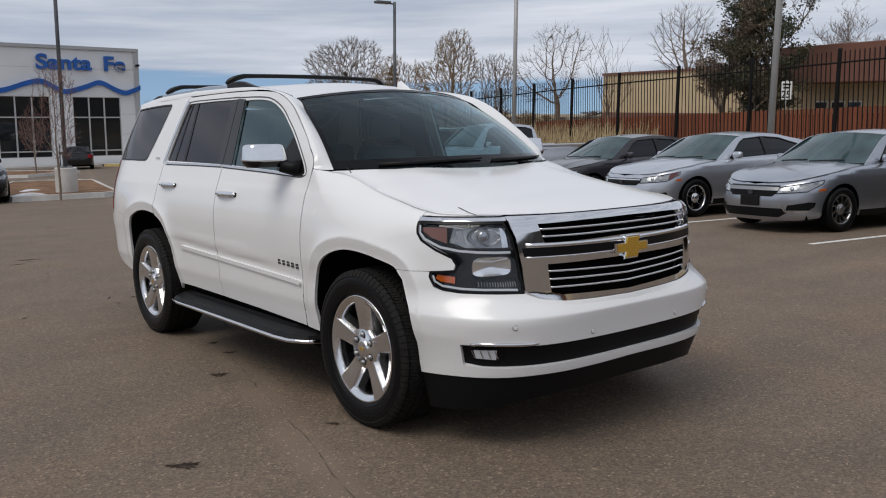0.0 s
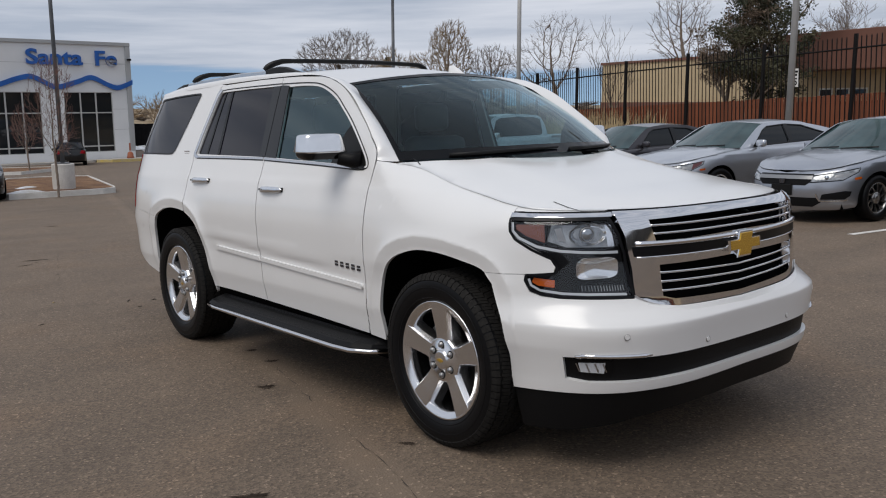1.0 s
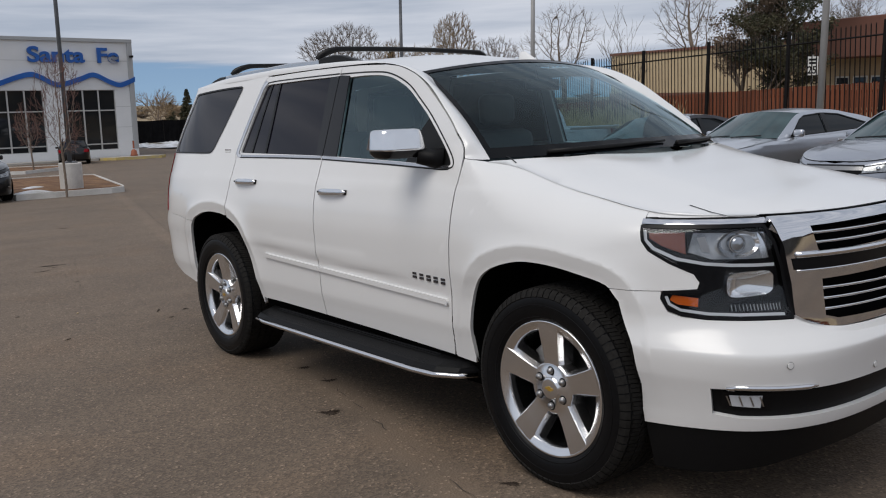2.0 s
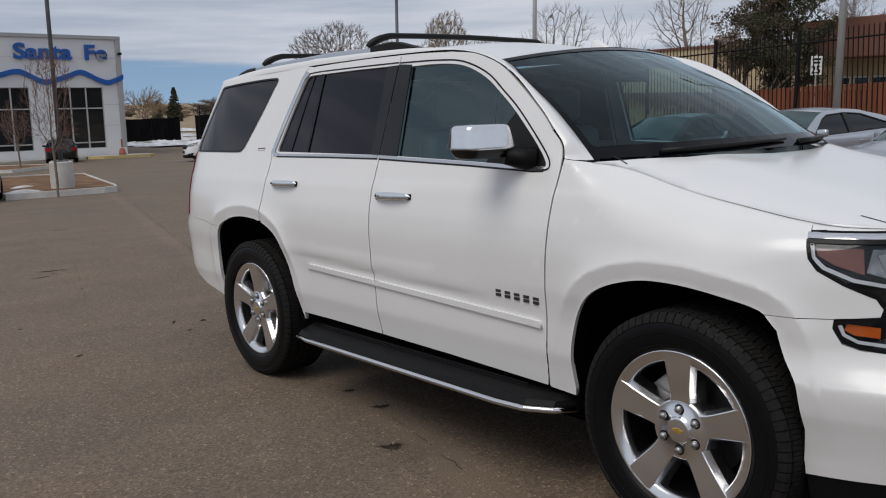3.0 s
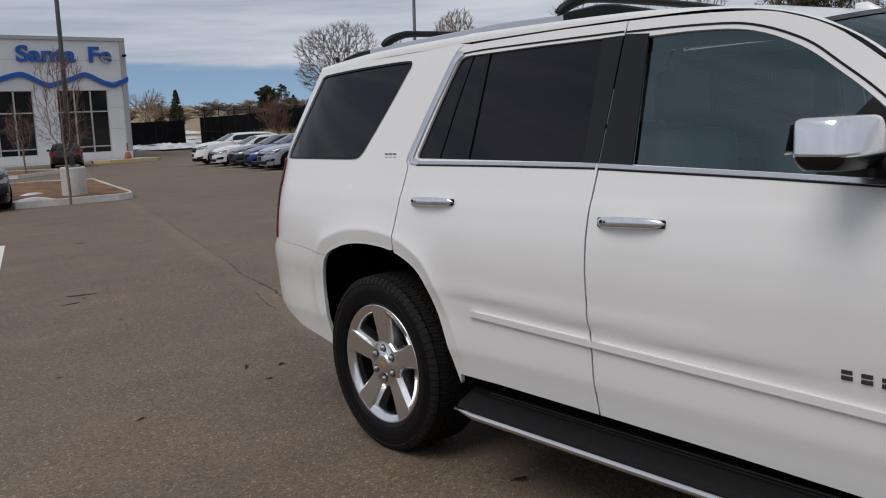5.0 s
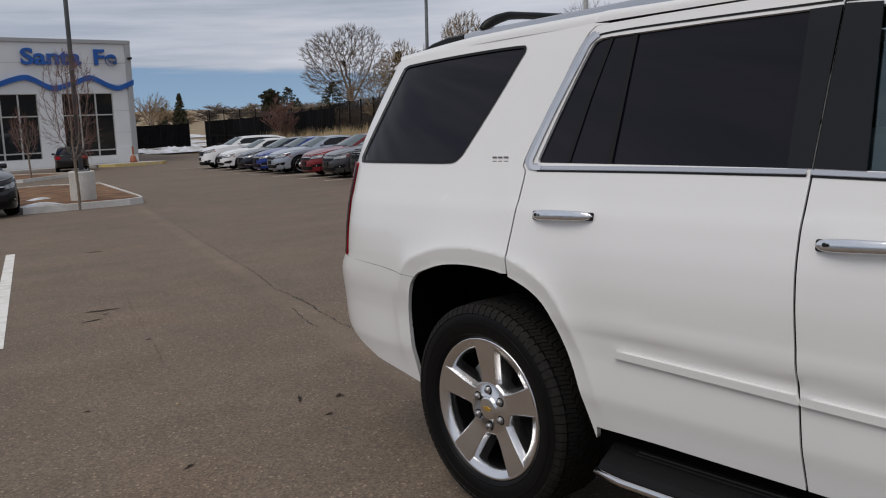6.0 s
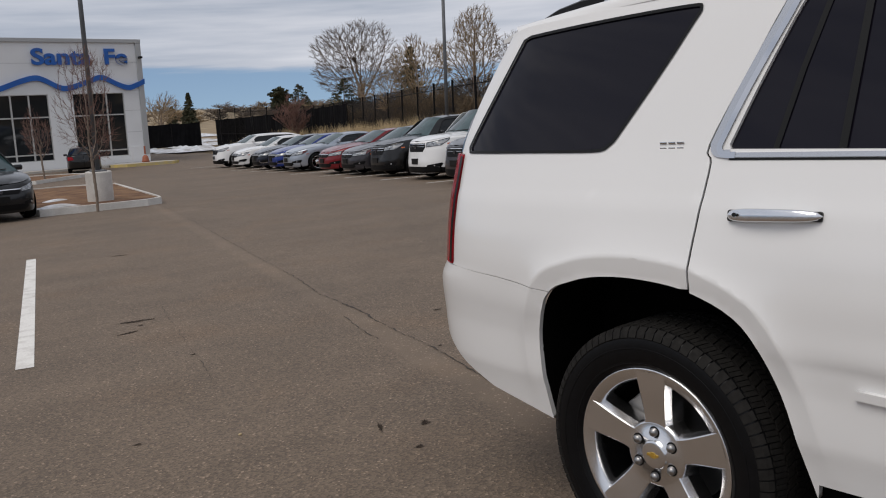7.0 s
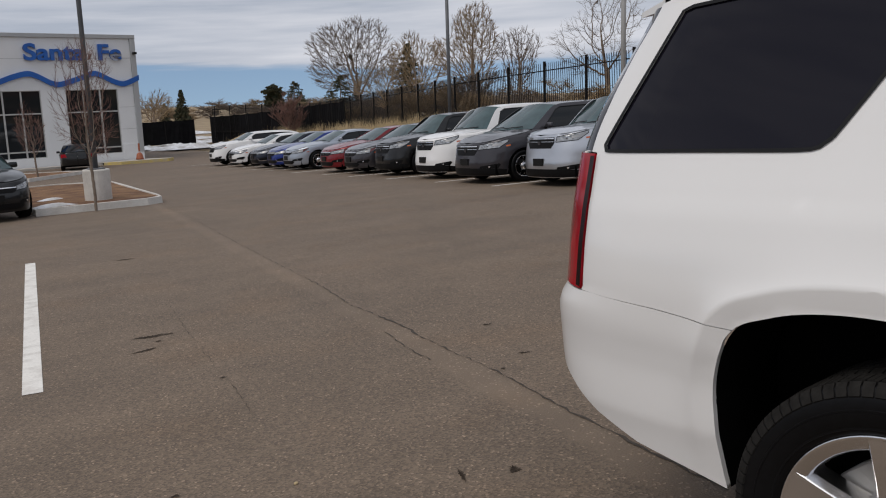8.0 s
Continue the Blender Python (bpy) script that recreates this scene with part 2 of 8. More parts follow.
M = {
    "asphalt": asphalt_material(),
    "earth": mat("dry_earth", (0.22, 0.16, 0.10), 0.95, col2=(0.33, 0.26, 0.16), scale=0.25, fine=0.25, fscale=3, bump=0.03, bscale=4),
    "mulch": mat("bark_mulch", (0.10, 0.046, 0.024), 0.95, col2=(0.23, 0.128, 0.062), scale=1.4, fine=0.4, fscale=40, bump=0.03, bscale=30),
    "concrete": mat("concrete", (0.50, 0.47, 0.43), 0.85, col2=(0.40, 0.37, 0.33), scale=2, fine=0.12, fscale=40, bump=0.003, bscale=60),
    "kerb": mat("pale_kerb_concrete", (0.62, 0.60, 0.565), 0.85, col2=(0.50, 0.475, 0.44), scale=2.5, fine=0.12, fscale=40, bump=0.003, bscale=60),
    "snow": mat("old_snow", (0.74, 0.76, 0.80), 0.6, col2=(0.40, 0.39, 0.38), scale=1.6, bump=0.05, bscale=6),
    "line": mat("line_paint", (0.72, 0.70, 0.66), 0.7, col2=(0.50, 0.47, 0.43), scale=6, mix=0.62, fine=0.1, fscale=60),
    "yellow": mat("yellow_kerb_paint", (0.62, 0.47, 0.14), 0.7, col2=(0.50, 0.42, 0.25), scale=3),
    "tar": mat("crack_shade", (0.050, 0.040, 0.032), 0.9, fine=0.3, fscale=30),
    "oil": mat("oil_stain", (0.020, 0.014, 0.010), 0.85, col2=(0.062, 0.047, 0.036), scale=22, spec=0.1, bump=0.004, bscale=120),
    "pearl": mat("white_pearl_paint", (0.77, 0.765, 0.755), 0.30, 0.0, col2=(0.75, 0.745, 0.735), scale=1.5, coat=0.85, soft=0.17),
    "black_gloss": mat("gloss_black_trim", (0.008, 0.008, 0.009), 0.15, spec=0.4),
    "black_plastic": mat("black_plastic", (0.007, 0.007, 0.0075), 0.45, fine=0.15, fscale=200, bump=0.0005, bscale=400, spec=0.14),
    "soft_black": mat("matt_black_trim", (0.008, 0.008, 0.008), 0.4, spec=0.25),
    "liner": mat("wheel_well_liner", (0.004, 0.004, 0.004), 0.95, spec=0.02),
    "chrome": mat("chrome", (0.71, 0.71, 0.725), 0.06, 1.0),
    "badge": mat("dark_chrome_badge", (0.10, 0.10, 0.11), 0.25, 0.8),
    "brick_lens": mat("dull_orange_lens", (0.150, 0.037, 0.015), 0.2, coat=1.0),
    "satin": mat("satin_chrome", (0.62, 0.62, 0.63), 0.22, 1.0),
    "alloy": mat("polished_alloy", (0.80, 0.80, 0.81), 0.22, 1.0, col2=(0.74, 0.74, 0.75), scale=6),
    "brake": mat("brake_steel", (0.10, 0.10, 0.10), 0.4, 0.8),
    "alloy_dark": mat("painted_alloy_pocket", (0.36, 0.355, 0.35), 0.35, 1.0),
    "cap_satin": mat("brushed_chrome_cap", (0.78, 0.79, 0.81), 0.20, 1.0, fine=0.04, fscale=30),
    "band": mat("black_glass_border", (0.003, 0.0035, 0.0045), 0.06, spec=0.2),
    "rubber": mat("tyre_rubber", (0.005, 0.005, 0.0056), 0.38, fine=0.2, fscale=60, spec=0.17),
    "tread": mat("tyre_tread", (0.015, 0.014, 0.013), 0.75, fine=0.35, fscale=50, spec=0.15),
    "gold": mat("gold_badge", (0.80, 0.52, 0.10), 0.25, 0.8),
    "red_lens": mat("red_lens", (0.36, 0.006, 0.014), 0.15, col2=(0.20, 0.003, 0.008), scale=5, coat=0.1, spec=0.12),
    "dark_red": mat("dark_red_lens", (0.012, 0.002, 0.003), 0.2, spec=0.15),
    "dark_red_lamp": mat("dark_red_lamp", (0.10, 0.012, 0.012), 0.15, coat=1.0),
    "amber": mat("amber_lens", (0.50, 0.095, 0.008), 0.12, coat=1.0),
    "lamp_in": mat("lamp_housing", (0.005, 0.005, 0.006), 0.3, spec=0.2),
    "reflector": mat("lamp_reflector", (0.75, 0.77, 0.80), 0.12, 0.9),
    "bowl": mat("silvered_bowl", (0.86, 0.87, 0.88), 0.14, 0.9),
    "lens": mat("projector_lens", (0.30, 0.33, 0.37), 0.03, 0.6, coat=1.0),
    "lamp_grey": mat("headlamp_cover", (0.16, 0.17, 0.18), 0.12, 0.35, col2=(0.42, 0.44, 0.46), scale=14, coat=1.0),
    "led": mat("daylight_bar", (0.56, 0.58, 0.61), 0.2, coat=0.6),
    "wind_glass": glass("clear_screen_glass", (0.50, 0.65, 0.68), base=0.036, gloss=(0.80, 0.95, 1.0)),
    "door_glass": glass("green_tinted_glass", (0.50, 0.64, 0.65), base=0.11, gloss=(0.76, 0.96, 1.0)),
    "dark_glass": mat("privacy_glass", (0.008, 0.007, 0.012), 0.04, spec=0.29),
    "far_glass": mat("car_glass", (0.008, 0.010, 0.012), 0.04, spec=0.4),
    # sky reflection and interior are put into the colour as teal patches
    "far_screen": mat("car_windscreen_sky_tint", (0.050, 0.088, 0.094), 0.04, col2=(0.022, 0.040, 0.043), scale=1.6, spec=0.45),
    "far_wall": mat("dark_reflection_wall", (0.10, 0.092, 0.085), 0.9, col2=(0.05, 0.05, 0.045), scale=0.3),
    "clear_lens": glass("clear_lens", (0.93, 0.94, 0.95), base=0.035),
    "seat": mat("grey_seat_leather", (0.06, 0.066, 0.07), 0.5, bump=0.001, bscale=150),
    "dash": mat("dark_dashboard", (0.035, 0.037, 0.040), 0.6, bump=0.0008, bscale=300),
    "head_liner": mat("grey_headliner", (0.13, 0.135, 0.135), 0.9, fine=0.08, fscale=200),
    "iron": mat("black_iron", (0.009, 0.008, 0.008), 0.5, fine=0.2, fscale=20, spec=0.15),
    "steel_grey": mat("grey_painted_steel", (0.40, 0.39, 0.375), 0.45, 0.2, col2=(0.34, 0.335, 0.325), scale=2),
    "pole_dark": mat("bronze_painted_steel", (0.13, 0.135, 0.145), 0.5, 0.2, col2=(0.08, 0.085, 0.09), scale=2),
    "white_wall": mat("white_panel", (0.74, 0.75, 0.76), 0.55, col2=(0.69, 0.70, 0.71), scale=0.5, fine=0.03, fscale=20),
    "grey_cap": mat("grey_metal_cap", (0.40, 0.41, 0.42), 0.5, 0.2),
    "blue": mat("blue_sign", (0.012, 0.11, 0.42), 0.35, col2=(0.01, 0.09, 0.36), scale=1),
    "mullion": mat("window_frame_grey", (0.50, 0.50, 0.49), 0.4, 0.3),
    "shop_glass": mat("showroom_glass", (0.016, 0.018, 0.020), 0.03, spec=0.5),
    "tan_wall": mat("tan_stucco", (0.52, 0.41, 0.26), 0.9, col2=(0.46, 0.36, 0.23), scale=0.8, bump=0.01, bscale=20),
    "brown": mat("brown_fascia", (0.18, 0.082, 0.060), 0.8, col2=(0.15, 0.07, 0.05), scale=1.0),
    "red_wood": mat("rust_stained_boards", (0.205, 0.062, 0.027), 0.85, col2=(0.145, 0.046, 0.022), scale=2, rand=0.2, stretch=(3, 3, 0.5)),
    "bark": mat("grey_bark", (0.17, 0.13, 0.10), 0.9, col2=(0.24, 0.19, 0.15), scale=6, bump=0.01, bscale=20),
    "twig": mat("bare_twigs", (0.17, 0.137, 0.113), 0.9, rand=0.1),
    "twig_red": mat("reddish_twigs", (0.19, 0.105, 0.085), 0.9),
    "twig_gold": mat("tawny_twigs", (0.30, 0.215, 0.125), 0.9, col2=(0.20, 0.15, 0.10), scale=0.6),
    "needle": mat("dark_needles", (0.026, 0.036, 0.018), 0.8, col2=(0.075, 0.066, 0.034), scale=1.1),
    "brown_leaf": mat("dry_brown_leaves", (0.23, 0.165, 0.115), 0.9, col2=(0.15, 0.11, 0.08), scale=0.5),
    "straw": mat("dry_grass", (0.50, 0.39, 0.23), 0.9, col2=(0.36, 0.27, 0.15), scale=0.8),
    "screen": mat("black_screen_cloth", (0.007, 0.007, 0.008), 0.9, fine=0.3, fscale=3, spec=0.05),
    "sign_white": mat("white_sign", (0.70, 0.70, 0.68), 0.5),
    "hydrant": mat("faded_red_paint", (0.32, 0.10, 0.05), 0.6),
}


# ---- building blocks ----
def spline(xs, ys):
    """A smooth curve through the points, without overshoot."""
    xs, ys = np.array(xs, float), np.array(ys, float)
    h, d = np.diff(xs), np.diff(ys) / np.diff(xs)
    m = np.r_[d[0], np.where(d[:-1] * d[1:] > 0, 2 * d[:-1] * d[1:] / np.where(d[:-1] + d[1:] == 0, 1, d[:-1] + d[1:]), 0), d[-1]]

    def at(x):
        x = np.clip(x, xs[0], xs[-1])
        i = min(max(int(np.searchsorted(xs, x)) - 1, 0), len(h) - 1)
        t = (x - xs[i]) / h[i]
        return float((2 * t**3 - 3 * t**2 + 1) * ys[i] + (t**3 - 2 * t**2 + t) * h[i] * m[i] + (3 * t**2 - 2 * t**3) * ys[i + 1] + (t**3 - t**2) * h[i] * m[i + 1])

    return at


def smooth_line(pts, sub=6):
    """A Catmull-Rom line through 2D or 3D points (open)."""
    p = [np.array(q, float) for q in pts]
    p = [2 * p[0] - p[1]] + p + [2 * p[-1] - p[-2]]
    out = []
    for i in range(1, len(p) - 2):
        for k in range(sub):
            t = k / sub
            out.append(0.5 * (2 * p[i] + (p[i + 1] - p[i - 1]) * t + (2 * p[i - 1] - 5 * p[i] + 4 * p[i + 1] - p[i + 2]) * t * t + (3 * p[i] - p[i - 1] - 3 * p[i + 1] + p[i + 2]) * t**3))
    out.append(p[-2])
    return [tuple(q) for q in out]


def inside(poly, pts):
    poly, pts = np.asarray(poly, float), np.asarray(pts, float)
    x, y = pts[:, 0], pts[:, 1]
    c = np.zeros(len(pts), bool)
    x0, y0 = poly[-1]
    for x1, y1 in poly:
        if y0 != y1:
            cross = ((y1 > y) != (y0 > y)) & (x < (x0 - x1) * (y - y1) / (y0 - y1) + x1)
            c ^= cross
        x0, y0 = x1, y1
    return c


def dense(poly, step):
    out = []
    for a, b in zip(poly, list(poly[1:]) + [poly[0]]):
        a, b = np.array(a, float), np.array(b, float)
        k = max(1, int(math.ceil(np.linalg.norm(b - a) / step)))
        out += [tuple(a + (b - a) * i / k) for i in range(k)]
    clean = [out[0]]
    for q in out[1:]:
        if math.hypot(q[0] - clean[-1][0], q[1] - clean[-1][1]) > 1e-4:
            clean.append(q)
    return clean


class Mesh:
    """Vertices, faces and, for curved sheets, true normals."""

    def __init__(self):
        self.v, self.f, self.n = [], [], []

    def add(self, verts, faces, normals=None):
        o = len(self.v)
        self.v += [tuple(p) for p in verts]
        self.f += [tuple(i + o for i in f) for f in faces]
        self.n += [tuple(q) for q in normals] if normals is not None else [(0, 0, 0)] * len(verts)
        return self

    def box(self, x0, y0, z0, x1, y1, z1):
        v = [(x, y, z) for z in (z0, z1) for x, y in ((x0, y0), (x1, y0), (x1, y1), (x0, y1))]
        return self.add(v, [(3, 2, 1, 0), (4, 5, 6, 7), (0, 1, 5, 4), (1, 2, 6, 5), (2, 3, 7, 6), (3, 0, 4, 7)])

    def bevel_box(self, x0, y0, z0, x1, y1, z1, r):
        bm = bmesh.new()
        bmesh.ops.create_cube(bm, size=1, matrix=Matrix.LocRotScale(((x0 + x1) / 2, (y0 + y1) / 2, (z0 + z1) / 2), None, (x1 - x0, y1 - y0, z1 - z0)))
        bmesh.ops.bevel(bm, geom=bm.edges[:], offset=r, segments=2, profile=0.5, affect="EDGES")
        return self.take(bm)

    def take(self, bm, m=None):
        bm.verts.index_update()
        self.add([(m @ v.co if m else v.co)[:] for v in bm.verts], [tuple(v.index for v in f.verts) for f in bm.faces])
        bm.free()
        return self

    def tube(self, pts, radii, sides=6, caps=True):
        """A tube along a line, with a radius at each point."""
        pts = [Vector(p) for p in pts]
        if isinstance(radii, (int, float)):
            radii = [radii] * len(pts)
        v, f = [], []
        for i, p in enumerate(pts):
            d = (pts[min(i + 1, len(pts) - 1)] - pts[max(i - 1, 0)]).normalized()
            a = d.cross(Vector((0, 0, 1)) if abs(d.z) < 0.9 else Vector((1, 0, 0))).normalized()
            b = d.cross(a)
            v += [p + radii[i] * (a * math.cos(2 * math.pi * k / sides) + b * math.sin(2 * math.pi * k / sides)) for k in range(sides)]
            if i:
                o = (i - 1) * sides
                f += [(o + k, o + (k + 1) % sides, o + sides + (k + 1) % sides, o + sides + k) for k in range(sides)]
        if caps:
            f += [tuple(range(sides))[::-1], tuple(range(len(v) - sides, len(v)))]
        return self.add(v, f)

    def lathe(self, prof, sides=48, m=None):
        """Profile of (axial x, radius) turned round the x axis."""
        v, f = [], []
        for k in range(sides):
            c, s = math.cos(2 * math.pi * k / sides), math.sin(2 * math.pi * k / sides)
            v += [Vector((x, r * c, r * s)) for x, r in prof]
        n = len(prof)
        for k in range(sides):
            a, b = k * n, (k + 1) % sides * n
            f += [(a + i, a + i + 1, b + i + 1, b + i) for i in range(n - 1)]
        return self.add([m @ p for p in v] if m else v, f)

    def prism(self, poly, to3, depth, bevel=0.0):
        """A plane outline (2D, counter-clockwise), laid out by to3(u, v, w) from w = 0 to w = depth, with a chamfer."""
        n = len(poly)
        c = np.mean(np.array(poly), 0)
        small = [tuple(c + (np.array(p) - c) * (1 - bevel / max(1e-6, np.linalg.norm(np.array(p) - c)))) for p in poly]
        rings = [(poly, 0), (poly, depth * (1 if not bevel else 1) - bevel), (small, depth)] if bevel else [(poly, 0), (poly, depth)]
        v = [to3(p[0], p[1], w) for ring, w in rings for p in ring]
        f = [tuple(range(n))[::-1], tuple(range((len(rings) - 1) * n, len(rings) * n))]
        for r in range(len(rings) - 1):
            f += [(r * n + i, r * n + (i + 1) % n, (r + 1) * n + (i + 1) % n, (r + 1) * n + i) for i in range(n)]
        return self.add(v, f)

    def grid(self, fn, nu, nv, flip=False):
        v = [fn(i / nu, j / nv) for j in range(nv + 1) for i in range(nu + 1)]
        f = [(j * (nu + 1) + i, j * (nu + 1) + i + 1, (j + 1) * (nu + 1) + i + 1, (j + 1) * (nu + 1) + i) for j in range(nv) for i in range(nu)]
        return self.add(v, [q[::-1] for q in f] if flip else f)

    def sheet(self, outline, fmap, step=0.06, holes=(), flange=0.0, out=1, lift=0.0, edge=None, lines=()):
        """A curved panel: the 2D outline, with holes, triangulated and laid onto fmap(u, v); flange: the depth of its turned-in rim; lines: creases to follow."""
        loops = [dense(list(p), edge or step * 0.6) for p in (outline, *holes)]
        pts, edges = [], []
        for lp in loops:
            o = len(pts)
            pts += lp
            edges += [(o + i, o + (i + 1) % len(lp)) for i in range(len(lp))]
        for ln in lines:
            q, b = np.array(ln), np.array(pts)
            ok = inside(loops[0], q)
            for lp in loops[1:]:
                ok &= ~inside(lp, q)
            ok &= np.min(np.hypot(q[:, None, 0] - b[None, :, 0], q[:, None, 1] - b[None, :, 1]), 1) > 0.004
            at = {}
            for i in range(len(q)):
                if ok[i]:
                    at[i] = len(pts)
                    pts.append(tuple(q[i]))
                    if i - 1 in at:
                        edges.append((at[i - 1], at[i]))
        lo, hi = np.min(loops[0], 0), np.max(loops[0], 0)
        gx, gy = np.meshgrid(np.arange(lo[0] + step / 2, hi[0], step), np.arange(lo[1] + step / 2, hi[1], step))
        g = np.stack([gx.ravel(), gy.ravel()], 1)
        if len(g):
            keep = inside(loops[0], g)
            for lp in loops[1:]:
                keep &= ~inside(lp, g)
            g = g[keep]
            if len(g):
                b = np.array(pts)
                d = np.min(np.hypot(g[:, None, 0] - b[None, :, 0], g[:, None, 1] - b[None, :, 1]), 1)
                g = g[d > step * 0.45]
        allp = [Vector(p) for p in pts] + [Vector(p) for p in g]
        vs, _, fs, *_ = delaunay_2d_cdt(allp, edges, [], 0, 1e-7)
        cen = np.array([np.mean([vs[i][:] for i in f], 0) for f in fs])
        ok = inside(loops[0], cen)
        for lp in loops[1:]:
            ok &= ~inside(lp, cen)
        e = 1e-3
        P, N = [], []
        for q in vs:
            p = np.array(fmap(q[0], q[1]), float)
            du = np.array(fmap(q[0] + e, q[1]), float) - np.array(fmap(q[0] - e, q[1]), float)
            dv = np.array(fmap(q[0], q[1] + e), float) - np.array(fmap(q[0], q[1] - e), float)
            n = np.cross(du, dv) * out
            ln = np.linalg.norm(n)
            n = n / ln if ln > 1e-12 else np.array([0, 0, 1.0])
            P.append(p + n * lift)
            N.append(n)
        faces = []
        for f, k in zip(fs, ok):
            if k:
                a, b, c = (P[i] for i in f)
                faces.append(tuple(f) if np.dot(np.cross(b - a, c - a), N[f[0]] + N[f[1]] + N[f[2]]) > 0 else tuple(f)[::-1])
        self.add(P, faces, N)
        if flange:
            count = {}
            for f in faces:
                for i, j in zip(f, f[1:] + f[:1]):
                    count[(i, j)] = 1
            rim = [(i, j) for i, j in count if (j, i) not in count]
            ids = sorted({i for q in rim for i in q})
            at = {i: k for k, i in enumerate(ids)}
            v = [P[i] for i in ids] + [P[i] - N[i] * flange for i in ids]
            k = len(ids)
            self.add(v, [(at[j], at[i], at[i] + k, at[j] + k) for i, j in rim])
        return self

    def ribbon(self, line, fmap, width, out=1, lift=0.001):
        """A narrow band along a 2D line on a curved surface."""
        e, v = 1e-3, []
        for i, q in enumerate(line):
            a, b = np.array(line[max(i - 1, 0)]), np.array(line[min(i + 1, len(line) - 1)])
            d = (b - a) / max(1e-9, np.linalg.norm(b - a))
            s = np.array([-d[1], d[0]]) * width / 2
            for w in (-1, 1):
                u, z = q[0] + w * s[0], q[1] + w * s[1]
                p = np.array(fmap(u, z), float)
                n = np.cross(np.array(fmap(u + e, z)) - p, np.array(fmap(u, z + e)) - p) * out
                v.append(p + n / max(1e-12, np.linalg.norm(n)) * lift)
        f = [(2 * i, 2 * i + 1, 2 * i + 3, 2 * i + 2) for i in range(len(line) - 1)]
        return self.add(v, f)


def part(name, mesh, material, parent=None, label="", smooth=False, kind=""):
    """Links a mesh as one object, under a thing or a part."""
    me = bpy.data.meshes.new(name)
    me.from_pydata(mesh.v, [], mesh.f)
    me.materials.append(M[material] if isinstance(material, str) else material)
    if smooth:
        me.polygons.foreach_set("use_smooth", [True] * len(me.polygons))
        if any(n != (0, 0, 0) for n in mesh.n):
            me.normals_split_custom_set_from_vertices([Vector(n) for n in mesh.n])
    me.update()
    ob = new(name, me)
    if parent:
        ob.parent = parent
    return tagged(ob, label, kind=kind)


def thing(name, m, label, category, group="", kind=""):
    ob = new(name)
    ob.matrix_basis = m
    return tagged(ob, label, category, group, kind)


def solo(name, mesh, material, label, category, m=None, group="", kind="", smooth=False):
    ob = part(name, mesh, material, None, label, smooth)
    if m:
        ob.matrix_basis = m
    return tagged(ob, "", category, group, kind)


def lettering(text, size, depth, material, parent, name, m, label="", bold=0.0):
    """Solid letters from the built-in font, as one mesh."""
    cu = bpy.data.curves.new(name, "FONT")
    cu.body, cu.size, cu.extrude, cu.offset, cu.align_x = text, size, depth / 2, bold, "LEFT"
    tmp = new("lettering_tmp", cu)
    me = bpy.data.meshes.new_from_object(tmp.evaluated_get(bpy.context.evaluated_depsgraph_get()))
    bpy.data.objects.remove(tmp)
    me.materials.clear()
    me.materials.append(M[material])
    me.transform(m)
    ob = new(name, me)
    ob.parent = parent
    return tagged(ob, label)


